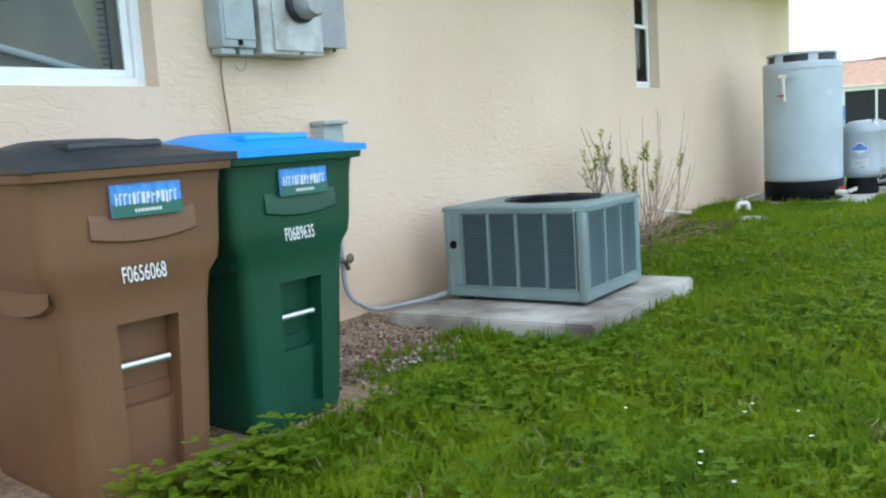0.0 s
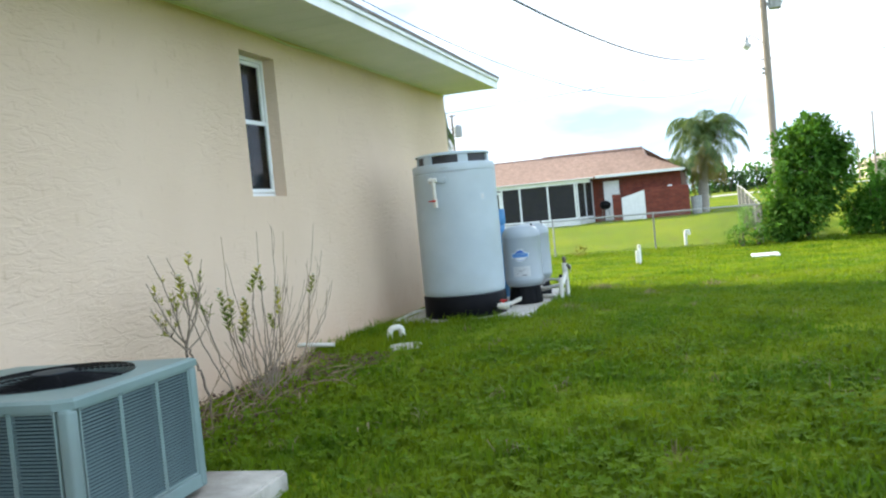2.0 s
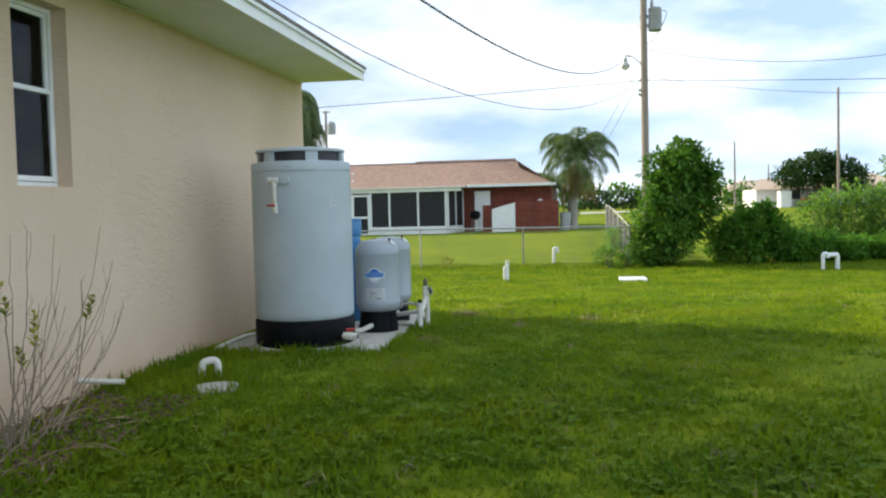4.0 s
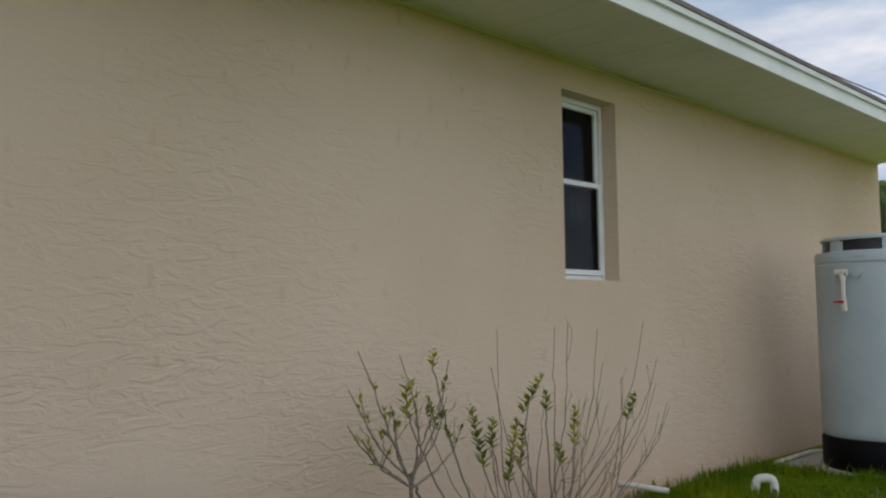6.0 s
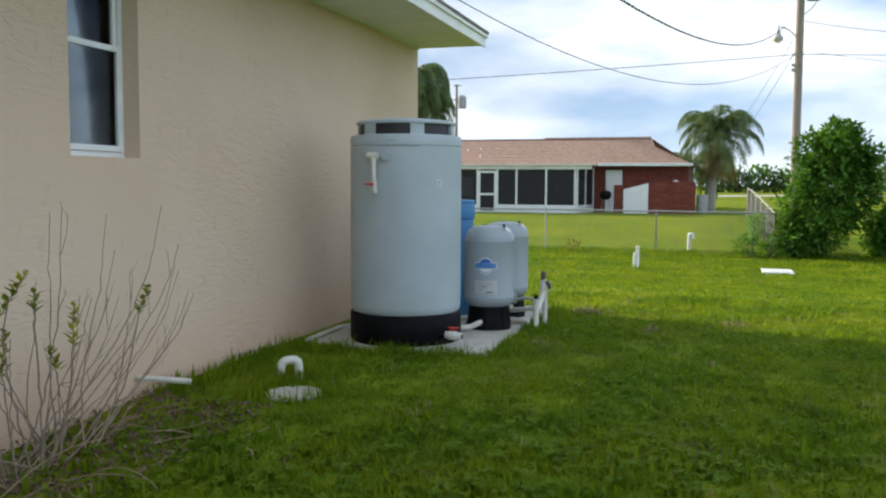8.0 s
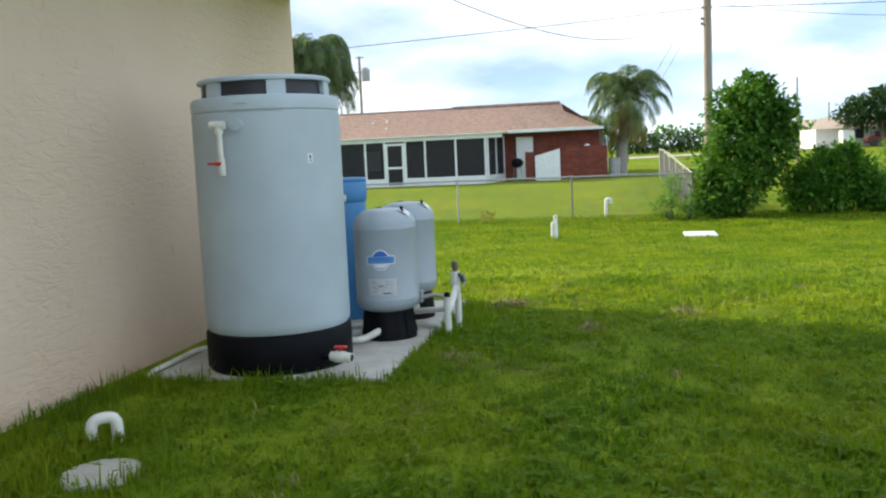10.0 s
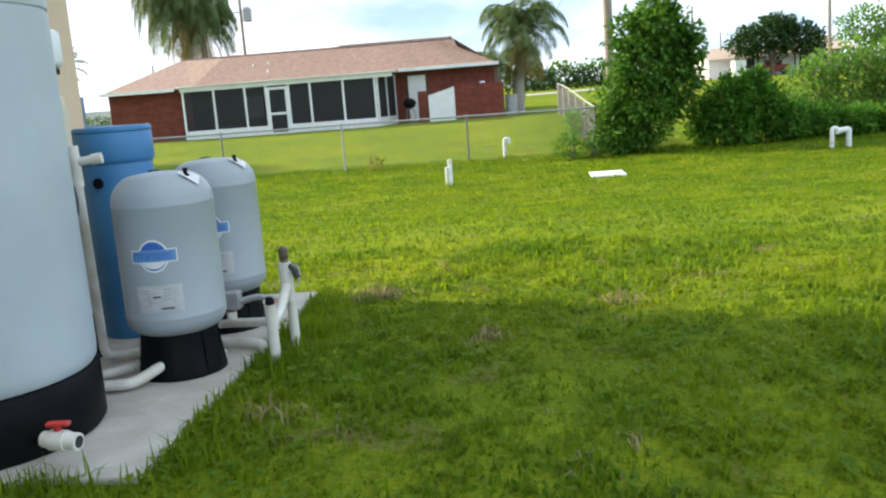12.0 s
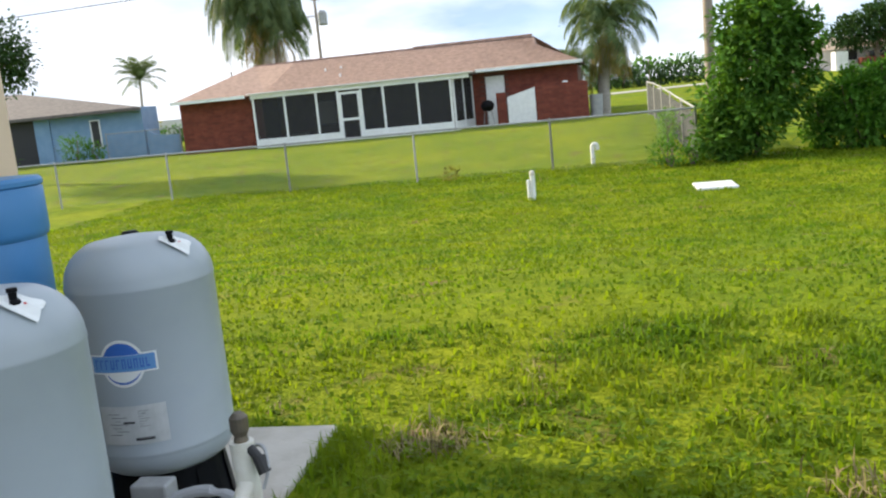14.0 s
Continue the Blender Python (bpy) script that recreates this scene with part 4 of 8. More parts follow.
    inner = [bm.verts.new((cx + R * math.cos(2 * math.pi * i / n), cy + R * math.sin(2 * math.pi * i / n), H + 0.006)) for i in range(n)]
    lip = [bm.verts.new((cx + (R - 0.01) * math.cos(2 * math.pi * i / n), cy + (R - 0.01) * math.sin(2 * math.pi * i / n), H - 0.03)) for i in range(n)]
    def edge(i, e):
        an = 2 * math.pi * i / n
        c, s = math.cos(an), math.sin(an)
        lims = [((X1 + e if c > 0 else X0 - e) - cx) / c if abs(c) > 1e-6 else 9, ((Y1 + e if s > 0 else Y0 - e) - cy) / s if abs(s) > 1e-6 else 9]
        k = min(lims)
        return cx + c * k, cy + s * k
    outer = [bm.verts.new((*edge(i, -0.012), H)) for i in range(n)]
    rim = [bm.verts.new((*edge(i, 0.004), H - 0.010)) for i in range(n)]
    skirt = [bm.verts.new((*edge(i, 0.004), H - 0.038)) for i in range(n)]
    for p, q in ((lip, inner), (inner, outer), (outer, rim), (rim, skirt)):
        for i in range(n):
            j = (i + 1) % n
            bm.faces.new((p[i], p[j], q[j], q[i]))
    bmesh.ops.recalc_face_normals(bm, faces=bm.faces)
    part("top_cover", bm, "ac", a)
    g = new("fan_guard")
    g.parent = a
    bm = bmesh.new()
    for k in range(1, 15):
        bm = bmesh.new()
        r = k * (R - 0.004) / 14
        zz = H + 0.012 + 0.018 * (1 - (r / R) ** 2)
        pts = [(cx + r * math.cos(2 * math.pi * i / 36), cy + r * math.sin(2 * math.pi * i / 36), zz) for i in range(37)]
        tube(bm, pts, 0.0028, 4)
        part("wire_ring", bm, "black", g)
    bm = bmesh.new()
    for k in range(8):
        an = math.pi * k / 8 * 2
        tube(bm, [(cx, cy, H + 0.028), (cx + R * 0.5 * math.cos(an), cy + R * 0.5 * math.sin(an), H + 0.024), (cx + R * math.cos(an), cy + R * math.sin(an), H + 0.008)], 0.0035, 4)
    part("wire_spoke", bm, "black", g)
    bm = bmesh.new()
    lathe(bm, [(0.06, H + 0.02), (0.085, H + 0.026), (0.085, H + 0.034), (0.03, H + 0.04)], cx, cy, 24)
    part("guard_hub", bm, "ac_dark", g)
    bm = bmesh.new()
    for k in range(4):
        an = radians(20 + 90 * k)
        f = [(0.06, -0.04), (R - 0.03, -0.13), (R - 0.03, 0.12), (0.06, 0.05)]
        pts = []
        for r, t in f:
            x, y = r * math.cos(an) - t * math.sin(an), r * math.sin(an) + t * math.cos(an)
            pts.append((cx + x, cy + y, H - 0.05 + t * 0.25))
        quad(bm, *pts)
    part("fan_blade", bm, "ac_dark", a)
    bm = bmesh.new()
    lathe(bm, [(0.02, H - 0.2), (0.08, H - 0.2), (0.08, H - 0.06), (0.02, H - 0.03)], cx, cy, 20)
    part("fan_motor", bm, "black", a)


build_ac()


# ---------------- water tanks on their pad ----------------
def pipe(name, pts, r, label, material="pvc", radius=0.05, group=""):
    bm = bmesh.new()
    tube(bm, bent(pts, radius), r, 14)
    t = part(name, bm, material, smooth=True)
    return tagged(t, label, "pipe", group)


def collar(bm, p, axis, r, h):
    """A short fitting sleeve."""
    p = Vector(p)
    d = Vector(axis).normalized() * h / 2
    tube(bm, [p - d, p - d * 0.9, p + d * 0.9, p + d], r, 14)


def build_pads():
    bm = bmesh.new()
    box(bm, 0.22, 1.70, 12.84, 15.50, -0.05, 0.125, 0.012)
    tagged(part("tank_slab", bm, "concrete_new"), "pale concrete slab under the water tanks", "slab")


PAD = 0.1255


def big_tank():
    t = thing("storage_tank", 0.895, 13.27, PAD, "large round blue-grey fibreglass water tank on a black base", "water tank")
    R = 0.448
    t.matrix_basis = t.matrix_basis @ Matrix.Diagonal((1, 1, 0.982, 1))
    bm = bmesh.new()
    lathe(bm, [(R - 0.01, 0.0), (R + 0.004, 0.02), (R + 0.004, 0.225), (R - 0.006, 0.238), (R - 0.03, 0.243)], 0, 0, 64)
    part("base", bm, "black", t, "black plastic base ring", smooth=True)
    bm = bmesh.new()
    lathe(bm, [(R - 0.05, 0.238), (R - 0.016, 0.244), (R - 0.004, 0.262), (R, 0.30), (R, 1.56), (R, 1.572), (R - 0.006, 1.576), (R - 0.006, 1.584), (R, 1.588), (R + 0.001, 1.65), (R - 0.008, 1.668), (R - 0.05, 1.675)], 0, 0, 80)
    part("body", bm, "tank", t, smooth=True)
    bm = bmesh.new()
    lathe(bm, [(R - 0.075, 1.66), (R - 0.08, 1.76), (R - 0.1, 1.76)], 0, 0, 64)
    part("slot_ring", bm, "ink", t, "black ring behind the slots under the cap")
    for k in range(6):
        bm = bmesh.new()
        a = radians(-118 + 60 * k)
        n = 5
        ring = []
        for i in range(n + 1):
            b = a + radians(-8 + 16 * i / n)
            ring.append([bm.verts.new((r * math.cos(b), r * math.sin(b), z)) for r, z in ((R - 0.05, 1.672), (R - 0.055, 1.765), (R - 0.085, 1.765), (R - 0.085, 1.672))])
        for p, q in zip(ring, ring[1:]):
            for i in range(4):
                j = (i + 1) % 4
                bm.faces.new((p[i], p[j], q[j], q[i]))
        bm.faces.new(ring[0])
        bm.faces.new(ring[-1][::-1])
        bmesh.ops.recalc_face_normals(bm, faces=bm.faces)
        part("cap_post", bm, "tank", t)
    bm = bmesh.new()
    lathe(bm, [(R - 0.06, 1.758), (R - 0.045, 1.762), (R - 0.045, 1.778), (R - 0.06, 1.79), (0.25, 1.805), (0.02, 1.82)], 0, 0, 64)
    part("cap", bm, "tank", t, smooth=True)
    bm = bmesh.new()
    box(bm, -0.01, 0.07, -R - 0.003, -R + 0.02, 1.618, 1.624, 0.002)
    for i in range(12):
        b = radians(-95 + 3.2 * i)
        b2 = radians(-95 + 3.2 * (i + 1))
        quad(bm, ((R + 0.002) * math.cos(b), (R + 0.002) * math.sin(b), 1.573), ((R + 0.002) * math.cos(b2), (R + 0.002) * math.sin(b2), 1.573 + 0.0004 * i), ((R + 0.002) * math.cos(b2), (R + 0.002) * math.sin(b2), 1.580 + 0.0004 * i), ((R + 0.002) * math.cos(b), (R + 0.002) * math.sin(b), 1.577))
    part("lid_seam", bm, "box_grey", t)
    # overflow: two bulkhead flanges, elbow, drop pipe and red-handled valve
    def on(az, z, out):
        a = radians(az)
        return Vector(((R + out) * math.cos(a), (R + out) * math.sin(a), z))
    for az, rr in ((-107, 0.030), (-90, 0.038)):
        bm = bmesh.new()
        p, q = on(az, 1.50, -0.01), on(az, 1.50, 0.022)
        tube(bm, [p, q - (q - p) * 0.1, q], rr, 18)
        part("flange", bm, "tank" if az == -90 else "pvc", t)
    bm = bmesh.new()
    tube(bm, bent([on(-107, 1.50, 0.0), on(-107, 1.50, 0.045), on(-100, 1.50, 0.055), on(-100, 1.48, 0.055), on(-100, 1.25, 0.055)], 0.02), 0.017, 12)
    a = on(-100, 1.50, 0.055)
    tube(bm, [a + Vector((-0.05, 0.0, 0)), a + Vector((0.035, 0, 0))], 0.025, 12)
    tube(bm, [a + Vector((0, 0, 0.02)), a + Vector((0, 0, -0.05))], 0.024, 12)
    a = on(-100, 1.25, 0.055)
    tube(bm, [a + Vector((0, 0, 0.06)), a + Vector((0, 0, 0.05)), a + Vector((0.003, 0, -0.04))], 0.024, 12)
    part("overflow_pipe", bm, "pvc", t, "white overflow pipe")
    bm = bmesh.new()
    a = on(-100, 1.28, 0.10)
    tube(bm, [a + Vector((0.01, 0.04, 0)), a], 0.012, 10)
    box(bm, a.x - 0.05, a.x + 0.03, a.y - 0.012, a.y + 0.006, a.z - 0.007, a.z + 0.008, 0.004)
    part("valve_handle", bm, "red", t, "red valve handle")
    bm = bmesh.new()
    for az, z, w, h in ((-36, 1.29, 0.035, 0.055),):
        a = radians(az)
        s = Vector((-math.sin(a), math.cos(a), 0)) * w / 2
        c = on(az, z, 0.004)
        quad(bm, c - s - Vector((0, 0, h / 2)), c + s - Vector((0, 0, h / 2)), c + s + Vector((0, 0, h / 2)), c - s + Vector((0, 0, h / 2)))
    lab = part("label", bm, "print", t, "small white label with dark marks")
    bm = bmesh.new()
    a = radians(-36)
    s = Vector((-math.sin(a), math.cos(a), 0))
    for u, z, w, h in ((0, 0.008, 0.006, 0.010), (0, -0.012, 0.010, 0.002), (0.002, -0.018, 0.009, 0.002)):
        c = on(-36, 1.29 + z, 0.0048) + s * u
        quad(bm, c - s * w - Vector((0, 0, h)), c + s * w - Vector((0, 0, h)), c + s * w + Vector((0, 0, h)), c - s * w + Vector((0, 0, h)))
    part("label_marks", bm, "ink", lab)
    # drain valve low on the side
    v = thing("drain_valve", 0.895, 13.27, PAD, "white ball valve with a red handle low beside the tank base", "valve")
    d = Vector((math.cos(radians(-34)), math.sin(radians(-34)), 0))
    c = d * (R + 0.16) + Vector((0, 0, 0.10))
    bm = bmesh.new()
    tube(bm, [d * (R - 0.06) + Vector((0, 0, 0.05)), c - d * 0.04], 0.016, 10)
    part("pipe_stub", bm, "black", v)
    bm = bmesh.new()
    x = Vector((1, -0.15, -0.05)).normalized()
    tube(bm, [c - x * 0.06, c - x * 0.055, c - x * 0.02], 0.028, 14)
    tube(bm, [c - x * 0.03, c, c + x * 0.03], 0.036, 14)
    tube(bm, [c + x * 0.03, c + x * 0.07, c + x * 0.075], 0.030, 14)
    part("valve_body", bm, "pvc", v, smooth=True)
    # black disc painting the shaded hollow of the valve's open end
    bm = bmesh.new()
    tube(bm, [c + x * 0.0755, c + x * 0.077], 0.021, 14)
    part("valve_mouth_shade", bm, "ink", v)
    bm = bmesh.new()
    tube(bm, [c + Vector((0, 0, 0.03)), c + Vector((0, 0, 0.055))], 0.012, 10)
    box(bm, c.x - 0.035, c.x + 0.045, c.y - 0.016, c.y + 0.016, c.z + 0.05, c.z + 0.066, 0.006)
    part("valve_handle", bm, "red", v, "red valve handle")


def curved_patch(bm, R, az0, az1, z0, z1, n=10, shape=None):
    """A patch lying on a cylinder of radius R; shape cuts its height as a function of its run from -1 to 1."""
    prev = None
    for i in range(n + 1):
        u = -1 + 2 * i / n
        a = radians(az0 + (az1 - az0) * i / n)
        lo, hi = (z0, z1) if shape is None else shape(u)
        row = (bm.verts.new((R * math.cos(a), R * math.sin(a), lo)), bm.verts.new((R * math.cos(a), R * math.sin(a), hi)))
        if prev:
            bm.faces.new((prev[0], row[0], row[1], prev[1]))
        prev = row
    return bm


def pressure_tank(x, y, face, label):
    t = thing("pressure_tank", x, y, PAD, label, "pressure tank", "pressure tanks on the slab")
    t.matrix_basis = t.matrix_basis @ Matrix.Diagonal((1, 1, 0.95, 1))
    R = 0.218
    bm = bmesh.new()
    lathe(bm, [(R * 0.89, 0.0), (R * 0.89, 0.012), (R * 0.87, 0.03), (R * 0.76, 0.225), (R * 0.70, 0.235)], 0, 0, 40)
    part("base", bm, "black", t, "black flared base", smooth=True)
    for k in range(8):
        bm = bmesh.new()
        a = radians(22 + 45 * k)
        for (w) in (0.045,):
            s = Vector((-math.sin(a), math.cos(a), 0)) * w
            o = Vector((math.cos(a), math.sin(a), 0))
            p0, p1 = o * (R * 0.885), o * (R * 0.79)
            quad(bm, p0 - s + Vector((0, 0, 0.028)), p0 + s + Vector((0, 0, 0.028)), p1 + s * 0.8 + Vector((0, 0, 0.20)), p1 - s * 0.8 + Vector((0, 0, 0.20)))
        part("base_rib", bm, "black", t)
    bm = bmesh.new()
    prof = [(R * 0.30, 0.205)]
    for i in range(8):
        a = radians(-75 + 75 * i / 7)
        prof.append((R * (0.55 + 0.45 * math.cos(a)), 0.285 + 0.085 * math.sin(a)))
    prof += [(R, 0.288), (R + 0.002, 0.293), (R + 0.002, 0.301), (R, 0.306), (R, 0.80), (R + 0.0015, 0.805), (R + 0.0015, 0.812), (R, 0.818)]
    for i in range(1, 11):
        a = radians(90 * i / 10)
        prof.append((max(0.012, R * (0.35 + 0.65 * math.cos(a)) if i < 8 else R * (0.35 + 0.65 * math.cos(a)) * (1 - (i - 7) * 0.22)), 0.818 + 0.135 * math.sin(a)))
    lathe(bm, prof, 0, 0, 56)
    part("shell", bm, "vessel", t, smooth=True)
    bm = bmesh.new()
    lathe(bm, [(0.024, 0.925), (0.027, 0.950), (0.020, 0.957), (0.002, 0.958)], -0.055, 0.075, 14)
    part("plug", bm, "black", t)
    # air valve with a paper tag
    ca, sa = math.cos(radians(face + 64)), math.sin(radians(face + 64))
    vx, vy = 0.150 * ca, 0.150 * sa
    bm = bmesh.new()
    lathe(bm, [(0.024, 0.880), (0.019, 0.932), (0.009, 0.940), (0.009, 0.954), (0.012, 0.956), (0.011, 0.964), (0.003, 0.965)], vx, vy, 14)
    part("air_valve", bm, "black", t)
    bm = bmesh.new()
    px, py = -sa, ca
    def on_dome(u, v, lift):
        x, y = vx + u * ca + v * px, vy + u * sa + v * py
        k = (min(math.hypot(x, y), R) / R - 0.35) / 0.65
        return (x, y, 0.818 + 0.135 * math.sqrt(max(0.0, 1 - max(0.0, k) ** 2)) + lift)
    def tag_row(u, w, skew, lift):
        return [on_dome(u + skew * q, w * q + max(0.0, u) * 0.7, lift + 0.004 * math.sin(5 * q + 30 * u)) for q in (-1, -0.5, 0, 0.5, 1)]
    rows = [tag_row(u, w, sk, l) for u, w, sk, l in ((-0.016, 0.022, 0.004, 0.008), (0.002, 0.042, 0.006, 0.008), (0.020, 0.044, -0.006, 0.010), (0.032, 0.036, -0.010, 0.010), (0.044, 0.022, -0.014, 0.016))]
    for ra_, rb_ in zip(rows, rows[1:]):
        for q in range(4):
            quad(bm, ra_[q], ra_[q + 1], rb_[q + 1], rb_[q])
    part("tag", bm, "print", t, "white paper tag")
    bm = bmesh.new()
    quad(bm, on_dome(0.026, 0.004, 0.017), on_dome(0.026, 0.011, 0.017), on_dome(0.031, 0.011, 0.018), on_dome(0.031, 0.004, 0.018))
    part("tag_print", bm, "red", t)
    # badge: blue half disc above, lettered band, white half disc below, all on a white backing
    r1 = R + 0.003
    w, cz, ra = 15.0, 0.594, 0.062
    def arc(k, u):
        return k * math.sqrt(max(0.0, 1 - u * u))
    bm = bmesh.new()
    curved_patch(bm, r1, face - w - 2, face + w + 2, 0, 0, 20, lambda u: (cz - arc(ra + 0.012, u), cz + arc(ra + 0.012, u)))
    curved_patch(bm, r1 + 0.0004, face - 26, face + 26, cz - 0.030, cz + 0.030, 12)
    badge = part("badge", bm, "print", t, "round blue and white badge with a band")
    bm = bmesh.new()
    curved_patch(bm, r1 + 0.0012, face - w, face + w, 0, 0, 20, lambda u: (cz + 0.026, cz + max(0.026, arc(ra + 0.003, u))))
    part("badge_top", bm, "logo_blue", badge)
    bm = bmesh.new()
    curved_patch(bm, r1 + 0.0012, face - 24.5, face + 24.5, cz - 0.025, cz + 0.025, 12)
    part("badge_band", bm, "logo_band", badge)
    bm = bmesh.new()
    rn = random.Random(5)
    for k in range(10):
        a = face - 21.5 + k * 4.35
        curved_patch(bm, r1 + 0.0022, a, a + 0.9, cz - 0.015, cz + 0.015, 1)
        curved_patch(bm, r1 + 0.0022, a + 0.9, a + 2.9, *(((cz - 0.015), cz - 0.010) if rn.random() < 0.5 else (cz + 0.010, cz + 0.015)), 1)
        if rn.random() < 0.6:
            curved_patch(bm, r1 + 0.0022, a + 2.1, a + 2.9, cz - 0.015, cz + 0.015, 1)
    part("badge_bars", bm, "logo_blue", badge)
    bm = bmesh.new()
    curved_patch(bm, r1 + 0.0012, face - w, face + w, 0, 0, 20, lambda u: (cz - max(0.030, arc(ra + 0.003, u)), cz - max(0.030, arc(ra - 0.004, u))))
    part("badge_rim", bm, "logo_blue", badge)
    bm = bmesh.new()
    curved_patch(bm, r1, face - 25, face + 27, 0.338, 0.460, 12)
    lab = part("label", bm, "label", t, "silver data label with rows of small print")
    bm = bmesh.new()
    for z, a0, a1, h in ((0.405, -6, 3, 0.007), (0.350, 2, 16, 0.006), (0.357, 2, 16, 0.002)):
        curved_patch(bm, r1 + 0.0012, face + a0, face + a1, z, z + h, 4)
    for i in range(7):
        curved_patch(bm, r1 + 0.0012, face - 18 + (i % 3) * 3, face - 8 + (i % 2) * 6, 0.435 - i * 0.011, 0.4365 - i * 0.011, 3)
        curved_patch(bm, r1 + 0.0012, face + 6, face + 14 - (i % 3) * 2, 0.442 - i * 0.008, 0.4432 - i * 0.008, 3)
    part("label_print", bm, "ink", lab)
    return t


def build_tanks():
    build_pads()
    big_tank()
    pressure_tank(1.415, 14.00, -85, "grey steel pressure tank with blue badge, beside the big tank")
    pressure_tank(1.384, 14.76, -83, "grey steel pressure tank with blue badge, at the slab end")
    # blue brine tank
    t = thing("brine_tank", 0.87, 14.76, PAD, "tall blue plastic brine tank with a thick rim", "brine tank")
    t.matrix_basis = t.matrix_basis @ Matrix.Diagonal((0.86, 0.86, 0.94, 1))
    bm = bmesh.new()
    lathe(bm, [(0.205, 0.0), (0.215, 0.02), (0.216, 0.97), (0.213, 0.985)], 0, 0, 44)
    part("body", bm, "blue", t, smooth=True)
    bm = bmesh.new()
    lathe(bm, [(0.216, 0.975), (0.226, 0.985), (0.231, 1.00), (0.231, 1.14), (0.225, 1.148)], 0, 0, 44)
    part("rim", bm, "blue", t, smooth=True)
    bm = bmesh.new()
    lathe(bm, [(0.227, 1.147), (0.233, 1.152), (0.233, 1.165), (0.222, 1.178), (0.02, 1.182)], 0, 0, 44)
    part("lid", bm, "blue", t, smooth=True)
    bm = bmesh.new()
    lathe(bm, [(0.028, -0.24), (0.03, -0.225), (0.016, -0.21)], 0, 0, 16, "y")
    for v in bm.verts:
        v.co += Vector((-0.02, 0, 0.88))
    part("overflow_fitting", bm, "black", t)
    # filter vessel with control head
    t = thing("filter_vessel", 0.76, 14.26, PAD, "slim beige filter vessel with a white control head", "water filter")
    bm = bmesh.new()
    lathe(bm, [(0.135, 0.0), (0.14, 0.02), (0.132, 0.22), (0.12, 0.235)], 0, 0, 32)
    part("base", bm, "black", t, smooth=True)
    bm = bmesh.new()
    lathe(bm, [(0.05, 0.11), (0.10, 0.14), (0.128, 0.21), (0.130, 0.30), (0.130, 1.18), (0.12, 1.26), (0.08, 1.32), (0.045, 1.345), (0.045, 1.40)], 0, 0, 36)
    part("shell", bm, "beige", t, smooth=True)
    bm = bmesh.new()
    box(bm, -0.10, 0.12, -0.12, 0.10, 1.40, 1.58, 0.03, 3)
    part("control_head", bm, "white", t, smooth=True)
    bm = bmesh.new()
    box(bm, -0.08, 0.10, -0.10, 0.08, 1.37, 1.40, 0.008)
    part("head_foot", bm, "black", t)
    bm = bmesh.new()
    for k in range(4):
        box(bm, 0.02, 0.085, -0.1215, -0.1195, 1.535 - k * 0.012, 1.540 - k * 0.012)
    part("head_marks", bm, "logo_band", t)
    bm = bmesh.new()
    curved_patch(bm, 0.1315, -80, -22, 0.42, 0.62, 8)
    part("label", bm, "ink", t, "black data label")
    bm = bmesh.new()
    for i in range(9):
        curved_patch(bm, 0.1325, -74 + (i % 2) * 5, -30, 0.60 - i * 0.018, 0.603 - i * 0.018, 5)
    part("label_print", bm, "label", t)
    # cables looping off the head
    bm = bmesh.new()
    tube(bm, bent([(0.72, 14.10, 1.60), (0.80, 14.05, 1.25), (1.02, 14.02, 1.02), (1.02, 14.0, 0.80), (0.80, 13.98, 0.68), (0.78, 13.98, 0.50)], 0.15, 6), 0.006, 6)
    tagged(part("power_cable", bm, "cable"), "black cable looping down from the filter head", "cable")
    bm = bmesh.new()
    tube(bm, bent([(0.68, 14.12, 1.55), (0.76, 14.06, 1.0), (0.95, 14.04, 0.85), (0.93, 14.06, 0.50), (0.88, 14.04, 0.32)], 0.2, 6), 0.004, 6)
    tagged(part("thin_cable", bm, "cable"), "thin grey cable beside the filter", "cable")
    # PVC runs
    r = 0.0215
    z = PAD + r + 0.01
    pipe("riser_pipe", [(0.985, 14.10, 1.10), (0.975, 14.14, z), (1.08, 14.18, z), (1.22, 14.30, z)], r, "white riser pipe standing in front of the filter")
    t = thing("riser_tee", 0.985, 14.10, 1.08, "white tee and side stub at the head of the riser", "pipe fitting")
    bm = bmesh.new()
    tube(bm, [(0, 0, -0.10), (-0.003, 0, 0.085)], 0.029, 14)
    part("tee", bm, "pvc", t, smooth=True)
    bm = bmesh.new()
    tube(bm, [(0.0, 0, 0.01), (0.10, 0.02, 0.02)], 0.020, 12)
    tube(bm, [(0.075, 0.015, 0.018), (0.12, 0.025, 0.022)], 0.025, 12)
    part("side_stub", bm, "pvc", t, smooth=True)
    pipe("tank_outlet_pipe", [(1.12, 13.70, z), (1.30, 13.71, z), (1.42, 13.88, PAD + 0.085)], 0.024, "white pipe from the big tank into the first pressure tank base")
    pipe("tank_outlet_pipe", [(0.98, 13.86, z), (1.10, 13.86, z), (1.20, 13.96, z)], 0.022, "short white pipe behind the big tank")
    pipe("manifold_pipe", [(1.14, 14.50, z + 0.03), (1.45, 14.44, z + 0.06), (1.55, 14.36, z + 0.08), (1.82, 14.10, 0.30)], r, "white pipe crossing the slab to the standpipes")
    pipe("drain_pipe", [(1.36, 14.36, z), (1.62, 14.28, z), (1.72, 14.25, z), (1.735, 14.245, 0.02)], 0.024, "white drain pipe bending down at the slab edge")
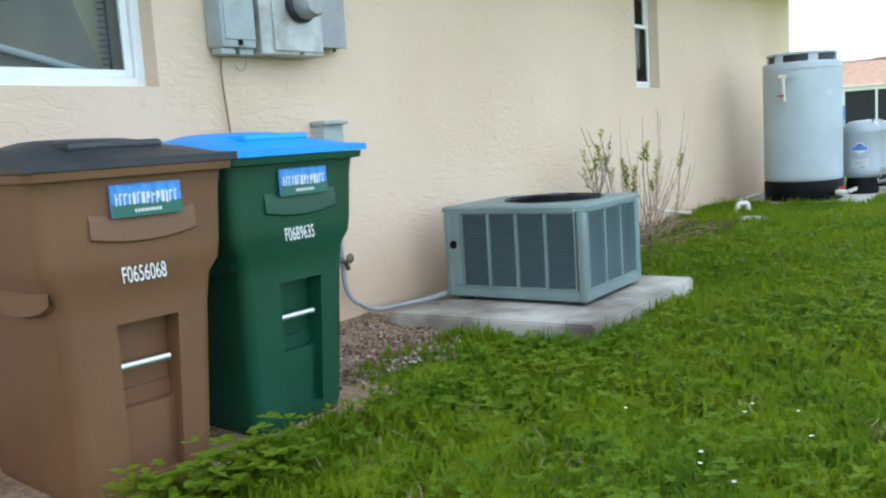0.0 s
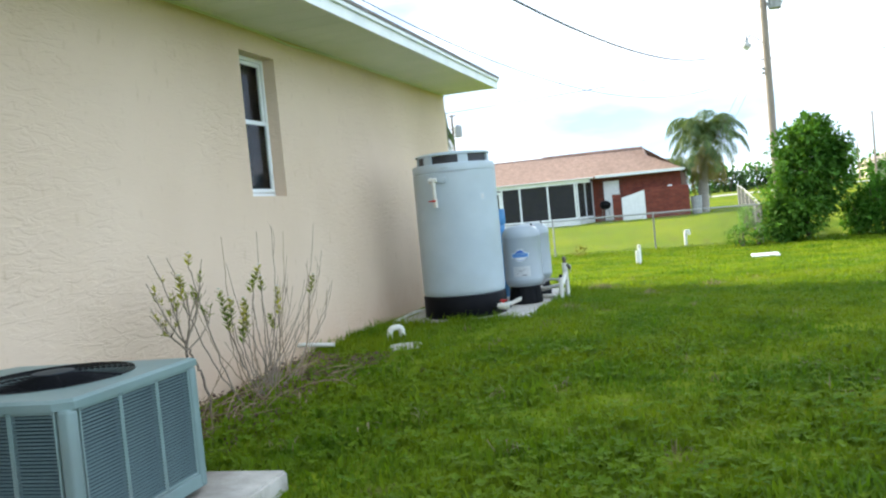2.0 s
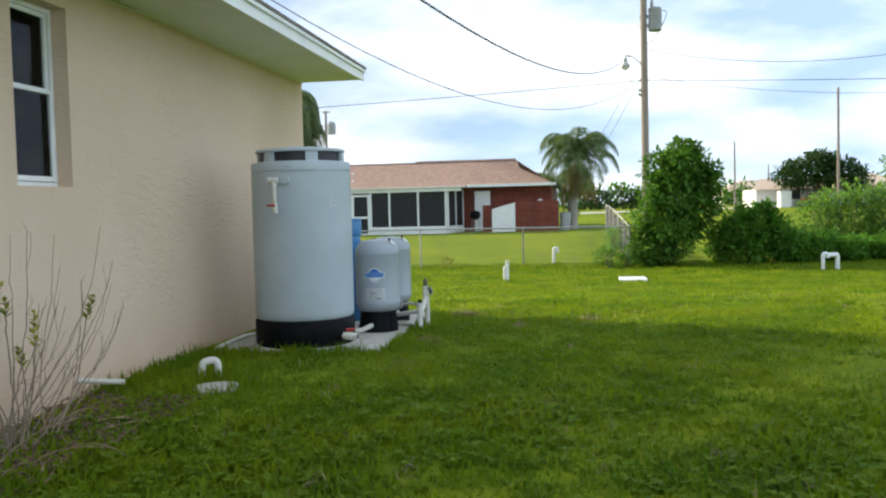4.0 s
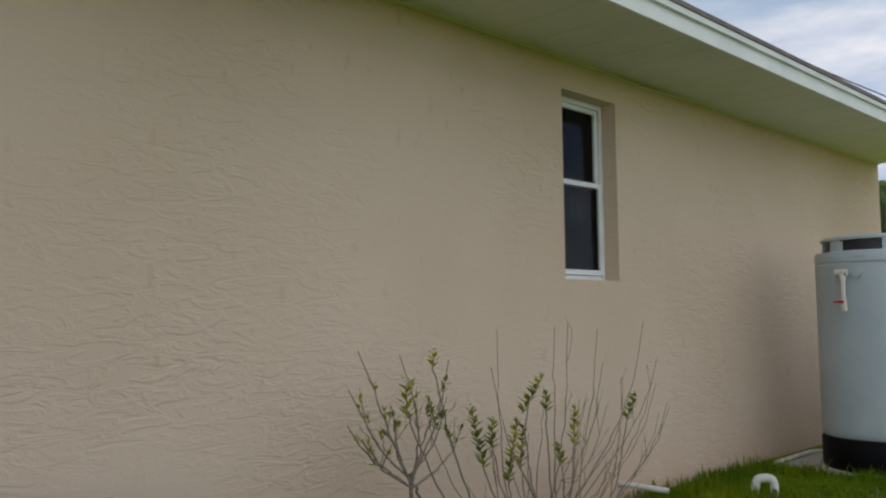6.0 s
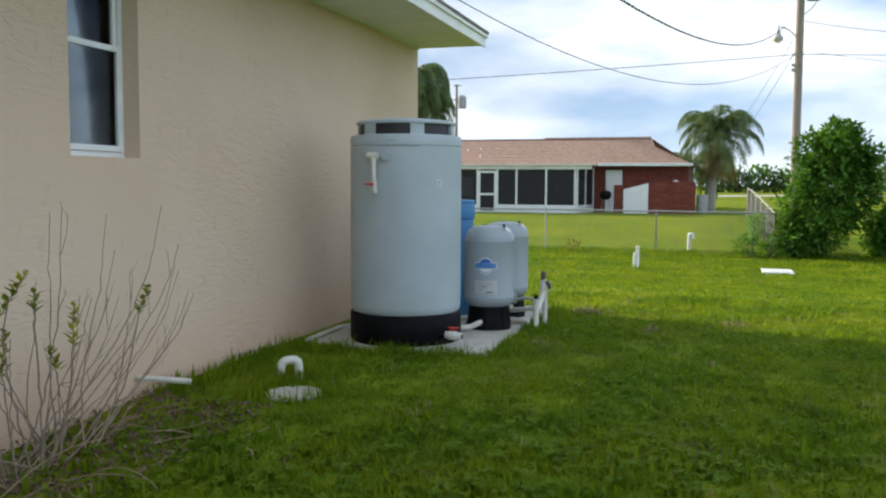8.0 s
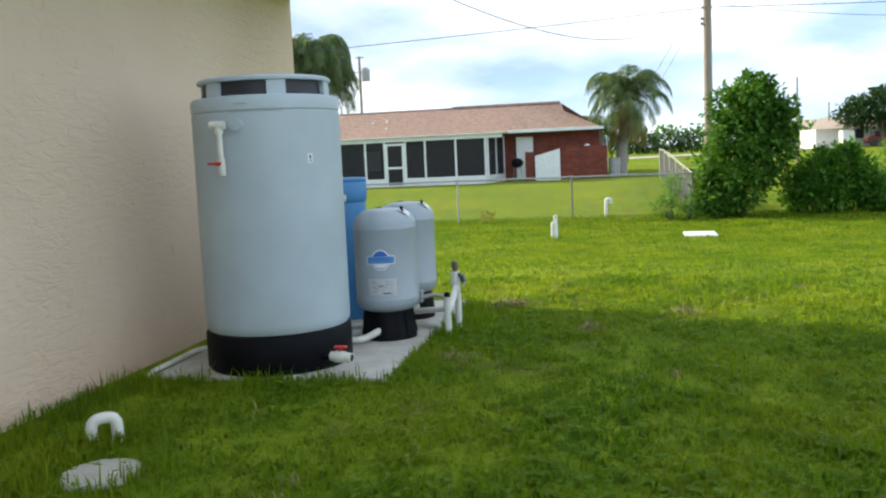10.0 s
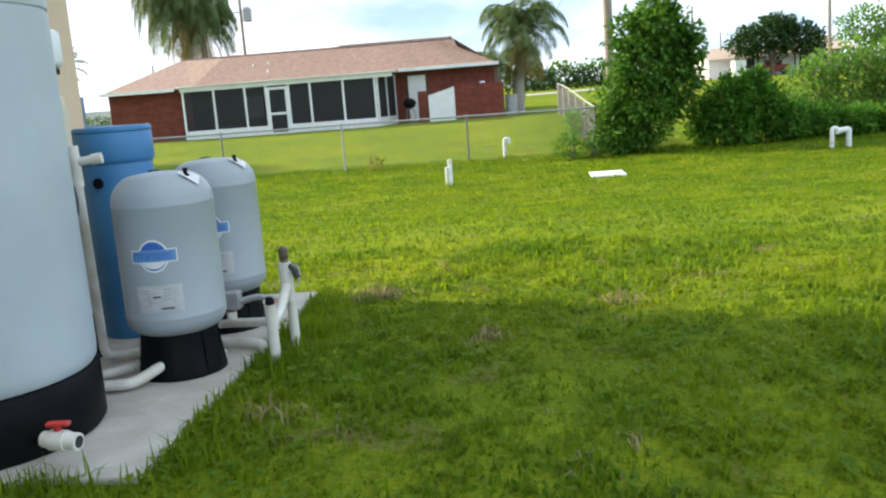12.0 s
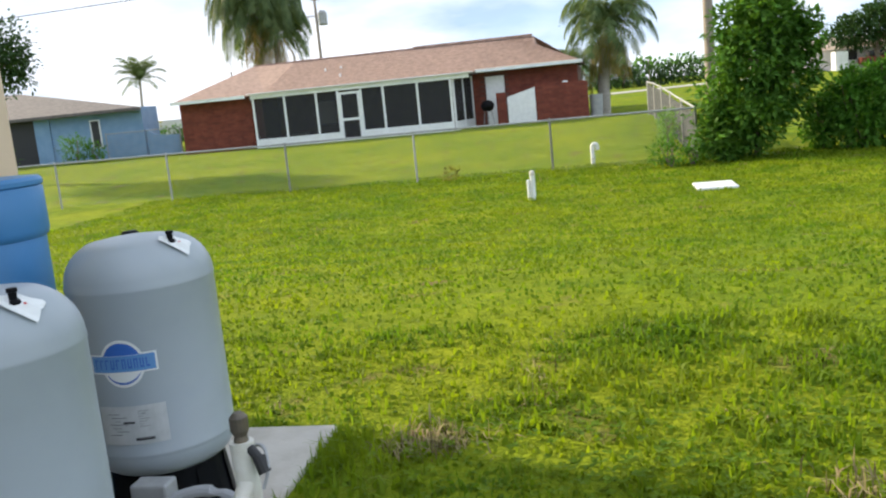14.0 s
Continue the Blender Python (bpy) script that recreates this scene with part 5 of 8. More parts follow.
    pipe("drain_pipe", [(1.56, 14.12, z), (1.46, 14.22, z), (1.36, 14.34, z)], 0.022, "short white pipe at the pressure tank base")
    t = thing("pressure_switch", 1.51, 14.44, PAD, "grey pressure switch box on a white pipe tee", "pressure switch")
    bm = bmesh.new()
    box(bm, -0.055, 0.055, -0.035, 0.035, 0.165, 0.255, 0.008)
    part("cover", bm, "galv", t)
    bm = bmesh.new()
    tube(bm, [(0, 0, 0.17), (0, 0, 0.12)], 0.012, 8)
    part("stem", bm, "brass", t)
    bm = bmesh.new()
    tube(bm, [(0.0, 0.0, 0.15), (0.0, 0.0, 0.08)], 0.026, 12)
    part("tee", bm, "pvc", t)
    bm = bmesh.new()
    tube(bm, bent([(0.05, 0.0, 0.20), (0.14, 0.02, 0.22), (0.22, 0.01, 0.20), (0.26, 0.0, 0.18)], 0.05), 0.017, 10)
    part("conduit", bm, "box_grey", t, "grey plastic conduit")
    # the two standpipes in the grass
    t = thing("standpipe", 1.82, 14.08, 0.0, "white standpipe with a dark cap, in the grass beside the slab", "standpipe", "standpipes by the slab")
    bm = bmesh.new()
    tube(bm, [(0, 0, -0.1), (0, 0, 0.385)], 0.026, 14)
    part("pipe", bm, "pvc", t, smooth=True)
    bm = bmesh.new()
    lathe(bm, [(0.019, 0.385), (0.023, 0.392), (0.021, 0.405), (0.020, 0.408), (0.017, 0.418), (0.008, 0.422)], 0, 0, 12)
    part("cap", bm, "black", t)
    t = thing("standpipe", 1.84, 14.34, 0.0, "taller white standpipe with black tap fittings, beside the slab", "standpipe", "standpipes by the slab")
    bm = bmesh.new()
    tube(bm, [(0.01, 0, -0.1), (0.01, 0, 0.34)], 0.024, 14)
    tube(bm, [(0, 0, 0.34), (-0.005, 0, 0.53)], 0.032, 14)
    part("pipe", bm, "pvc", t, smooth=True)
    bm = bmesh.new()
    tube(bm, bent([(-0.02, -0.26, 0.29), (-0.015, -0.14, 0.31), (0.0, -0.01, 0.42)], 0.08), 0.024, 12)
    part("brace_pipe", bm, "pvc", t, smooth=True)
    bm = bmesh.new()
    lathe(bm, [(0.02, 0.53), (0.017, 0.545), (0.024, 0.56), (0.024, 0.595), (0.012, 0.608)], -0.005, 0, 14)
    part("cap", bm, "brass", t)
    bm = bmesh.new()
    tube(bm, [(0.02, -0.01, 0.515), (0.045, -0.02, 0.490)], 0.013, 10)
    tube(bm, [(0.045, -0.02, 0.495), (0.062, -0.03, 0.455)], 0.017, 10)
    part("side_tap", bm, "rubber", t)
    bm = bmesh.new()
    tube(bm, bent([(0.0, 0.03, 0.50), (0.05, 0.01, 0.52), (0.075, -0.03, 0.47), (0.06, -0.05, 0.42)], 0.03), 0.005, 6)
    part("chain", bm, "galv", t)
    bm = bmesh.new()
    tube(bm, [(1.80, 14.29, 0.335), (1.80, 14.245, 0.33), (1.795, 14.20, 0.30)], 0.027, 10)
    tagged(part("hose_end", bm, "orange"), "faded orange fitting lying against the standpipe", "fitting")
    # along the wall
    pipe("wall_outlet_pipe", [(-0.02, 10.95, 0.21), (0.05, 10.95, 0.215), (0.07, 10.98, 0.21), (0.28, 11.10, 0.18)], 0.019, "dusty white pipe leaving the wall")
    t = pipe("u_bend_pipe", [(0.595, 11.66, 0.0), (0.595, 11.66, 0.22), (0.695, 11.71, 0.23), (0.70, 11.71, 0.10)], 0.028, "white u-bend vent pipe standing in the grass", radius=0.045)
    pipe("feed_pipe", [(0.17, 12.86, 0.02), (0.165, 12.92, 0.12), (0.27, 13.35, 0.17), (0.44, 13.45, 0.19)], 0.017, "white pipe running along the wall to the big tank")
    bm = bmesh.new()
    lathe(bm, [(0.18, 0.0), (0.175, 0.104), (0.165, 0.112), (0.02, 0.116)], 0.865, 11.31, 28)
    tagged(part("round_slab", bm, "concrete_new"), "round concrete cover half sunk in the grass", "slab")


build_tanks()


# ---------------- the shrub against the wall ----------------
def leaf_quad(verts, faces, p, d, up, length, width):
    """One leaf of two faces, folded a little along its rib."""
    d = d.normalized()
    s = d.cross(up)
    if s.length < 1e-3:
        s = d.cross(Vector((1, 0, 0)))
    s.normalize()
    nrm = s.cross(d)
    i = len(verts)
    verts += [tuple(p), tuple(p + d * length * 0.5 + s * width / 2 + nrm * width * 0.12), tuple(p + d * length), tuple(p + d * length * 0.5 - s * width / 2 + nrm * width * 0.12), tuple(p + d * length * 0.5)]
    faces += [(i, i + 1, i + 4), (i + 4, i + 1, i + 2), (i, i + 4, i + 3), (i + 4, i + 2, i + 3)]


def build_shrub():
    rnd = random.Random(11)
    t = thing("shrub", 0, 0, 0, "straggly half-bare flowering shrub growing against the stucco wall", "shrub")
    lv, lf, fv, ff = [], [], [], []
    dry = bmesh.new()
    def spray(p, d, n, size):
        for i in range(n):
            q = p + d * (i * size * 0.42)
            for s in (-1, 1):
                o = Vector((rnd.uniform(0.3, 1) * s, rnd.uniform(-1, 1), rnd.uniform(-0.2, 0.9)))
                leaf_quad(lv, lf, q, o + d * 0.6, Vector((0, 0, 1)), size * rnd.uniform(0.8, 1.3), size * 0.42)
    def grow(bm, p, d, length, r, bend, twigs, depth=0):
        pts = [p.copy()]
        n = 7
        side = Vector((rnd.uniform(-1, 1), rnd.uniform(-1, 1), 0)) * 0.08
        for i in range(n):
            d = (d + bend / n + side / n + Vector((rnd.uniform(-1, 1), rnd.uniform(-1, 1), rnd.uniform(-1, 1))) * 0.07).normalized()
            q = pts[-1] + d * length / n
            q.x = max(q.x, 0.03 + rnd.uniform(0, 0.02))
            pts.append(q)
        tube(bm, pts, r, 4, r * 0.35)
        for k in range(twigs):
            i = rnd.randint(2, n - 1)
            dd = (d + Vector((rnd.uniform(-0.5, 0.7), rnd.uniform(-1, 1), rnd.uniform(0.0, 0.8)))).normalized()
            if depth < 2:
                grow(bm, pts[i], dd, length * rnd.uniform(0.25, 0.5), r * 0.5, Vector((0, 0, 0.2)), max(0, twigs - 2), depth + 1)
        return pts, d
    def stem(points, r, material, r2=None):
        bm = bmesh.new()
        pts = bent(points, 0.35, 7)
        pts = [pts[0]] + [p + Vector((rnd.uniform(-1, 1), rnd.uniform(-1, 1), 0)) * 0.007 for p in pts[1:]]
        tube(bm, pts, r, 5, r2 or r * 0.35)
        part("stem", bm, material, t)
        return pts
    def twigs(pts, n, length, leaves=0.0):
        bm = bmesh.new()
        for k in range(n):
            i = rnd.randint(len(pts) // 3, len(pts) - 2)
            d = (pts[i + 1] - pts[i]).normalized() + Vector((rnd.uniform(-0.4, 0.5), rnd.uniform(-0.9, 0.9), rnd.uniform(-0.1, 0.5)))
            grow(bm, pts[i], d.normalized(), length * rnd.uniform(0.5, 1.1), 0.0022, Vector((0, 0, 0.3)), 1, 1)
            if rnd.random() < leaves:
                spray(pts[i] + d.normalized() * length * 0.5, d.normalized(), rnd.randint(2, 4), 0.034)
        part("brushwood", bm, "bark", t, kind="stuff")
    # a small branching bush on a forked dark stem
    root = Vector((0.35, 8.80, 0.0))
    fork = Vector((0.34, 8.77, 0.60))
    stem([root, (0.37, 8.72, 0.25), (0.33, 8.78, 0.42), fork], 0.013, "trunk", 0.009)
    stem([root + Vector((0.03, 0.12, 0)), (0.36, 8.93, 0.28), (0.34, 8.82, 0.50), fork], 0.009, "trunk", 0.006)
    for y, z in ((8.39, 1.00), (8.48, 0.80), (8.45, 1.16), (8.60, 0.92), (8.80, 1.13), (8.99, 1.10), (9.06, 0.92), (9.14, 0.76), (8.90, 0.95), (8.34, 0.86)):
        mid = fork.lerp(Vector((0.33, y, z)), 0.45) + Vector((rnd.uniform(-0.05, 0.1), (y - 8.77) * 0.22, -0.03))
        pts = stem([fork - Vector((0, 0, rnd.uniform(0, 0.12))), mid, (0.33 + rnd.uniform(-0.08, 0.14), y, z)], 0.0055, "bark", 0.002)
        twigs(pts, 5, 0.13, 0.55)
        spray(pts[-2], Vector((0, (y - 8.77), 0.6)).normalized(), rnd.randint(2, 4), 0.042)
    # long arching stems: they lean out low, then turn upwards
    tips = [(9.52, 1.23), (9.80, 1.27), (9.98, 1.24), (10.36, 1.22), (10.64, 1.26), (10.91, 1.03), (11.05, 0.86), (11.15, 0.71), (9.30, 1.05), (10.20, 0.95), (10.75, 0.80), (10.50, 1.02)]
    tips += [(rnd.uniform(8.7, 9.6), rnd.uniform(0.55, 0.95)) for _ in range(5)] + [(rnd.uniform(9.9, 11.1), rnd.uniform(0.45, 0.95)) for _ in range(10)]
    for k, (y, z) in enumerate(tips):
        by = 9.80 + rnd.uniform(-0.28, 0.22)
        run = y - by
        x = 0.33 + rnd.uniform(-0.14, 0.20)
        pts = stem([(0.34 + rnd.uniform(-0.12, 0.14), by, 0.0), (x, by + run * 0.42, z * 0.30), (x, by + run * 0.86, z * 0.66), (x, y, z)], 0.0048, "bark" if k % 3 else "drytwig", 0.0016)
        if k % 2:
            twigs(pts, 3, 0.20)
    # leafy flower heads standing at mid height: foot of the head, then its top
    for k, (ya, za, yb, zb) in enumerate(((8.71, 0.85, 8.70, 1.00), (9.18, 0.58, 9.09, 0.87), (9.42, 0.82, 9.58, 0.99), (9.30, 0.65, 9.31, 0.79), (9.41, 0.47, 9.49, 0.77), (9.59, 0.52, 9.62, 0.73), (9.98, 0.59, 10.00, 0.80), (10.38, 0.70, 10.47, 0.84), (9.70, 0.80, 9.71, 0.90), (8.97, 1.06, 8.99, 1.13), (9.86, 0.50, 9.80, 0.62))):
        x = 0.36 + rnd.uniform(-0.08, 0.10)
        p, q = Vector((x, ya, za)), Vector((x, yb, zb))
        stem([(x, 9.72 + (ya - 9.72) * 0.35, 0.0), (x + 0.02, 9.72 + (ya - 9.72) * 0.75, za * 0.45), p, q], 0.005, "bark", 0.003)
        m = max(8, int((q - p).length / 0.0085))
        for i in range(m):
            o = Vector((math.cos(i * 2.4), math.sin(i * 2.4), 0.75))
            leaf_quad(lv, lf, p.lerp(q, i / m), o, Vector((0, 0, 1)), rnd.uniform(0.050, 0.075) * (1 - 0.3 * i / m), 0.027)
        if k not in (5, 10):
            for i in range(8):
                leaf_quad(fv, ff, q + Vector((0, 0, 0.012)), Vector((math.cos(i * 0.8), math.sin(i * 0.8), 0.9)), Vector((0, 0, 1)), 0.022, 0.014)
    raw("leaves", lv, lf, "leaf_shrub", t, "sparse yellow-green leaves", kind="stuff")
    raw("flowers", fv, ff, "petal", t, "small cream flower heads", kind="stuff")
    # dry tangle at the foot
    d = thing("dry_brush", 0, 0, 0, "tangle of dead stems and litter at the foot of the shrub", "brush")
    for k in range(60):
        p = Vector((0.30 + rnd.uniform(-0.2, 0.35), 8.7 + rnd.uniform(-0.3, 1.7), 0.03))
        dd = Vector((rnd.uniform(-0.3, 0.8), rnd.uniform(-1, 1), rnd.uniform(0.15, 0.9)))
        grow(dry, p, dd, rnd.uniform(0.25, 0.6), 0.005, Vector((0.1, 0, -0.9)), 1, 1)
    for k in range(5):
        p = Vector((0.55 + rnd.uniform(-0.1, 0.1), 8.35 + rnd.uniform(-0.1, 0.15), 0.0))
        grow(dry, p, Vector((0.05, rnd.uniform(-0.4, 0.2), 1)), rnd.uniform(0.3, 0.45), 0.009, Vector((0.3, -0.7, -0.8)), 1, 1)
    part("tangle", dry, "drytwig", d, kind="stuff")
    bm = bmesh.new()
    tube(bm, bent([(0.85, 9.9, 0.06), (1.0, 10.3, 0.09), (1.05, 10.7, 0.08)], 0.3), 0.003, 4)
    tagged(part("fallen_twig", bm, "drytwig"), "long dry twig lying in the grass", "twig")


build_shrub()


# ---------------- grass, weeds, soil ----------------
def blades(name, n, region, height, width, material, label, seed, lean=0.5, keep=None, curl=0.5, nseg=2):
    """Many single blades as one mesh. region(rng, n) gives x, y and a size factor for each."""
    rng = np.random.default_rng(seed)
    x, y, size = region(rng, n)
    if keep is not None:
        ok = keep(x, y, rng)
        x, y, size = x[ok], y[ok], size[ok]
    n = len(x)
    z = np.array([ground_z(a, b) for a, b in zip(x, y)]) - 0.01
    h = rng.uniform(height[0], height[1], n) * size
    w = rng.uniform(width[0], width[1], n) * size
    a = rng.uniform(0, 2 * np.pi, n)
    b = a + np.pi / 2 + rng.uniform(-0.5, 0.5, n)
    tilt = np.abs(rng.normal(0, lean, n))
    dx, dy = np.cos(a), np.sin(a)
    sx, sy = np.cos(b) * w / 2, np.sin(b) * w / 2
    k1, k2 = h * np.sin(tilt * 0.5) * 0.5, h * np.sin(np.minimum(tilt * (1 + curl), 1.5))
    z1, z2 = h * 0.55, h * np.maximum(0.12, np.cos(np.minimum(tilt * (1 + curl), 1.5)))
    v = np.empty((n, 5, 3))
    v[:, 0] = np.stack([x - sx, y - sy, z], 1)
    v[:, 1] = np.stack([x + sx, y + sy, z], 1)
    v[:, 2] = np.stack([x + dx * k1 + sx * 0.85, y + dy * k1 + sy * 0.85, z + z1], 1)
    v[:, 3] = np.stack([x + dx * k1 - sx * 0.85, y + dy * k1 - sy * 0.85, z + z1], 1)
    v[:, 4] = np.stack([x + dx * k2, y + dy * k2, z + np.maximum(z2, z1 * 0.6)], 1)
    me = bpy.data.meshes.new(name)
    me.vertices.add(n * 5)
    me.vertices.foreach_set("co", v.ravel())
    loops = np.empty((n, 7), dtype=np.int32)
    base = (np.arange(n) * 5)[:, None]
    loops[:] = base + np.array([0, 1, 2, 3, 3, 2, 4])
    me.loops.add(n * 7)
    me.loops.foreach_set("vertex_index", loops.ravel())
    me.polygons.add(n * 2)
    starts = np.empty((n, 2), dtype=np.int32)
    starts[:, 0], starts[:, 1] = np.arange(n) * 7, np.arange(n) * 7 + 4
    me.polygons.foreach_set("loop_start", starts.ravel())
    me.update(calc_edges=True)
    me.materials.append(M[material])
    ob = new(name, me)
    return tagged(ob, label, "grass", kind="stuff")


def patchy(x, y, s, off):
    """A cheap even noise between 0 and 1."""
    return 0.5 + 0.25 * (np.sin(x * 1.9 * s + off) * np.cos(y * 1.6 * s - off * 0.7) + np.sin(x * 4.7 * s - y * 3.9 * s + off * 1.3) * 0.7 + np.cos(x * 9.1 * s + y * 7.7 * s) * 0.4)


def clear_of(x, y, rng):
    """No grass under slabs, tanks, bins or on the bare strip by the wall."""
    ok = x > 0.03
    ok &= ~((x < 1.56) & (y > 6.08) & (y < 7.69))
    ok &= ~((x < 1.71) & (y > 12.86) & (y < 15.51))
    ok &= ~((x < 1.18) & (y > 3.3) & (y < 4.82))
    ok &= ~(((x - 0.865) ** 2 + (y - 11.31) ** 2) < 0.165 ** 2)
    bare = (1.15 - 0.42 * np.clip((y - 4.8) / 0.6, 0, 1) + 0.10 * np.sin(y * 7) + 0.07 * np.sin(y * 17)) * ((y > 2) & (y < 6.1))
    ok &= ~((x < bare) & (rng.uniform(0, 1, len(x)) < 0.96))
    bare2 = 0.95 * ((y > 4.9) & (y < 6.1))
    ok &= ~(x < bare2 * 0.7)
    ok &= ~((x < 0.6) & (y > 8.2) & (y < 10.6) & (rng.uniform(0, 1, len(x)) < 0.6))
    ok &= rng.uniform(0, 1, len(x)) < 0.25 + 1.1 * patchy(x, y, 1.0, 1.0)
    ok &= ~((x < 0.45) & (y > 10.6) & (rng.uniform(0, 1, len(x)) < 0.55))
    return ok


def near_region(x0, x1, y0, y1):
    """Blades gathered in clumps of uneven size and height."""
    def spread(rng, n):
        m = n // 16
        cx, cy, cs, ch = rng.uniform(x0, x1, m), rng.uniform(y0, y1, m), rng.uniform(0.02, 0.08, m), rng.uniform(0.7, 1.25, m)
        i = rng.integers(0, m, n)
        x, y = cx[i] + rng.normal(0, 1, n) * cs[i], cy[i] + rng.normal(0, 1, n) * cs[i]
        return x, y, ch[i] * rng.uniform(0.8, 1.2, n) * (0.7 + 0.6 * patchy(x, y, 0.8, 3.0)) * (1 + 0.45 * np.clip((12 - y) / 3, 0, 1))
    return spread


def far_region(rng, n):
    y = 14 + 20 * rng.power(1.0, n)
    x = rng.uniform(-9, 13, n)
    return x, y, 1.2 + (y - 14) * 0.035


def far_clear(x, y, rng):
    ok = ~((x < 0.03) & (y < 16.3)) & ~((x < 1.71) & (y < 15.51))
    return ok & (rng.uniform(0, 1, len(x)) < 0.4 + 0.9 * patchy(x, y, 0.7, 2.0))


def build_grass():
    blades("lawn_grass", 190000, near_region(0.03, 6.5, 1.5, 17.0), (0.030, 0.068), (0.007, 0.014), "grass", "coarse bright green lawn grass", 1, 0.9, clear_of)
    blades("lawn_grass", 60000, near_region(1.2, 4.8, 3.0, 14.5), (0.025, 0.06), (0.006, 0.011), "grass", "coarse bright green lawn grass", 2, 0.9, clear_of)
    blades("lawn_grass", 170000, far_region, (0.022, 0.045), (0.012, 0.022), "grass", "sunlit yellow-green lawn grass", 3, 1.3, far_clear)
    blades("dead_grass", 4000, near_region(0.1, 6.5, 1.5, 17.0), (0.03, 0.08), (0.003, 0.006), "straw", "scattered dead grass stalks", 4, 1.1, clear_of)
    # taller tufts along slab edges, pipes and posts
    def tufts(rng, n):
        spots = np.array([(1.76, 13.0), (1.74, 13.5), (1.78, 14.0), (1.80, 14.6), (1.76, 15.2), (1.4, 12.80), (1.0, 12.75), (0.5, 12.7), (0.25, 12.75), (1.62, 6.2), (1.62, 7.0), (1.4, 6.0), (0.9, 5.98), (1.3, 7.75), (1.28, 3.5), (1.30, 3.95), (1.25, 4.5), (1.22, 4.3), (0.60, 11.66), (0.70, 11.72), (0.2, 11.6), (0.15, 12.0), (0.15, 12.4), (1.85, 14.2), (1.53, 28.5), (2.62, 33.6), (1.66, 33.3), (-1.66, 33.3), (-4.95, 33.3), (0.67, 11.2), (1.05, 11.3), (1.80, 14.5), (0.12, 11.2)])
        i = rng.integers(0, len(spots), n)
        return spots[i, 0] + rng.normal(0, 0.10, n), spots[i, 1] + rng.normal(0, 0.14, n), rng.uniform(0.7, 1.35, n)
    def keep(x, y, rng):
        return ~((x < 1.71) & (y > 12.87) & (y < 15.51)) & ~((x < 1.56) & (y > 6.08) & (y < 7.69)) & (x > 0.03) & ~((x < 1.19) & (y > 3.3) & (y < 4.82)) & ~(((x - 0.865) ** 2 + (y - 11.31) ** 2) < 0.15 ** 2)
    blades("grass_tufts", 9500, tufts, (0.05, 0.12), (0.005, 0.009), "grass", "long uncut grass along slab edges and pipes", 5, 0.45, keep)
    # low broad-leaved weeds in rosettes
    rng = random.Random(21)
    v, f = [], []
    for k in range(9000):
        while True:
            x, y = rng.uniform(0.4, 6.0), rng.uniform(1.8, 15.5)
            if (x < 1.72 and (12.8 < y < 15.6 or 6.0 < y < 7.75)) or (x < 1.2 and y < 6.1):
                continue
            if 0.5 + 0.5 * math.sin(x * 2.3 + 1) * math.cos(y * 1.7) > rng.random() * 1.1:
                break
        z = ground_z(x, y)
        c = Vector((x, y, z + rng.uniform(0.03, 0.075) * (1.35 if y < 9 else 0.85)))
        s = rng.uniform(0.020, 0.044) * (1.0 if y < 11 else 0.7)
        a0 = rng.uniform(0, 6.3)
        for j in range(rng.randint(3, 5)):
            a = a0 + j * 1.7
            leaf_quad(v, f, c, Vector((math.cos(a), math.sin(a), rng.uniform(-0.1, 0.6))), Vector((0, 0, 1)), s, s * 0.75)
    raw("lawn_weeds", v, f, "weed", label="low broad-leaved weeds among the grass", category="weeds", kind="stuff")
    v, f = [], []
    for k in range(20):
        x, y = (rng.gauss(2.95, 0.40), rng.gauss(4.7, 0.35)) if k < 16 else (rng.uniform(1.5, 5), rng.uniform(3, 9))
        c = Vector((x, y, ground_z(x, y) + 0.085))
        for j in range(5):
            a = j * 1.26
            leaf_quad(v, f, c, Vector((math.cos(a), math.sin(a), 0.35)), Vector((0, 0, 1)), 0.010, 0.008)
    raw("weed_flowers", v, f, "petal", label="tiny white clover flowers in the lawn", category="flowers", kind="stuff")
    # vines at the foot of the brown bin
    v, f = [], []
    for k in range(330):
        x, y = 1.33 + abs(rng.gauss(0, 0.10)), rng.uniform(3.35, 4.05)
        c = Vector((x, y, rng.uniform(0.0, 0.17) * (1 if rng.random() < 0.8 else 1.6)))
        for j in range(3):
            a = rng.uniform(0, 6.3)
            leaf_quad(v, f, c, Vector((math.cos(a), math.sin(a), 0.2)), Vector((0, 0, 1)), 0.05, 0.034)
    raw("creeping_weed", v, f, "weed", label="leafy creeping weed at the foot of the bin", category="weeds", kind="stuff")
    # bare strip: soil sheet, shell bits and bark
    nx, ny = 14, 34
    vs, fs = [], []
    for j in range(ny + 1):
        yy = 2.2 + 3.9 * j / ny
        wd = 1.22 + 0.12 * math.sin(yy * 7) + 0.08 * math.sin(yy * 17) - 0.30 * smooth_step(4.8, 5.4, yy)
        for i in range(nx + 1):
            xx = 0.002 + wd * i / nx
            vs.append((xx, yy, ground_z(xx, yy) + 0.004 + (0.018 + 0.012 * noise.noise(Vector((xx * 6, yy * 6, 0)))) * (1 - (i / nx) ** 3) + 0.05 * max(0, 1 - xx / 0.35) * smooth_step(4.8, 5.8, yy)))
    for j in range(ny):
        for i in range(nx):
            a = j * (nx + 1) + i
            fs.append((a, a + 1, a + nx + 2, a + nx + 1))
    raw("soil_strip", vs, fs, "soil", label="bare brown soil strip along the wall", category="soil", kind="structure")
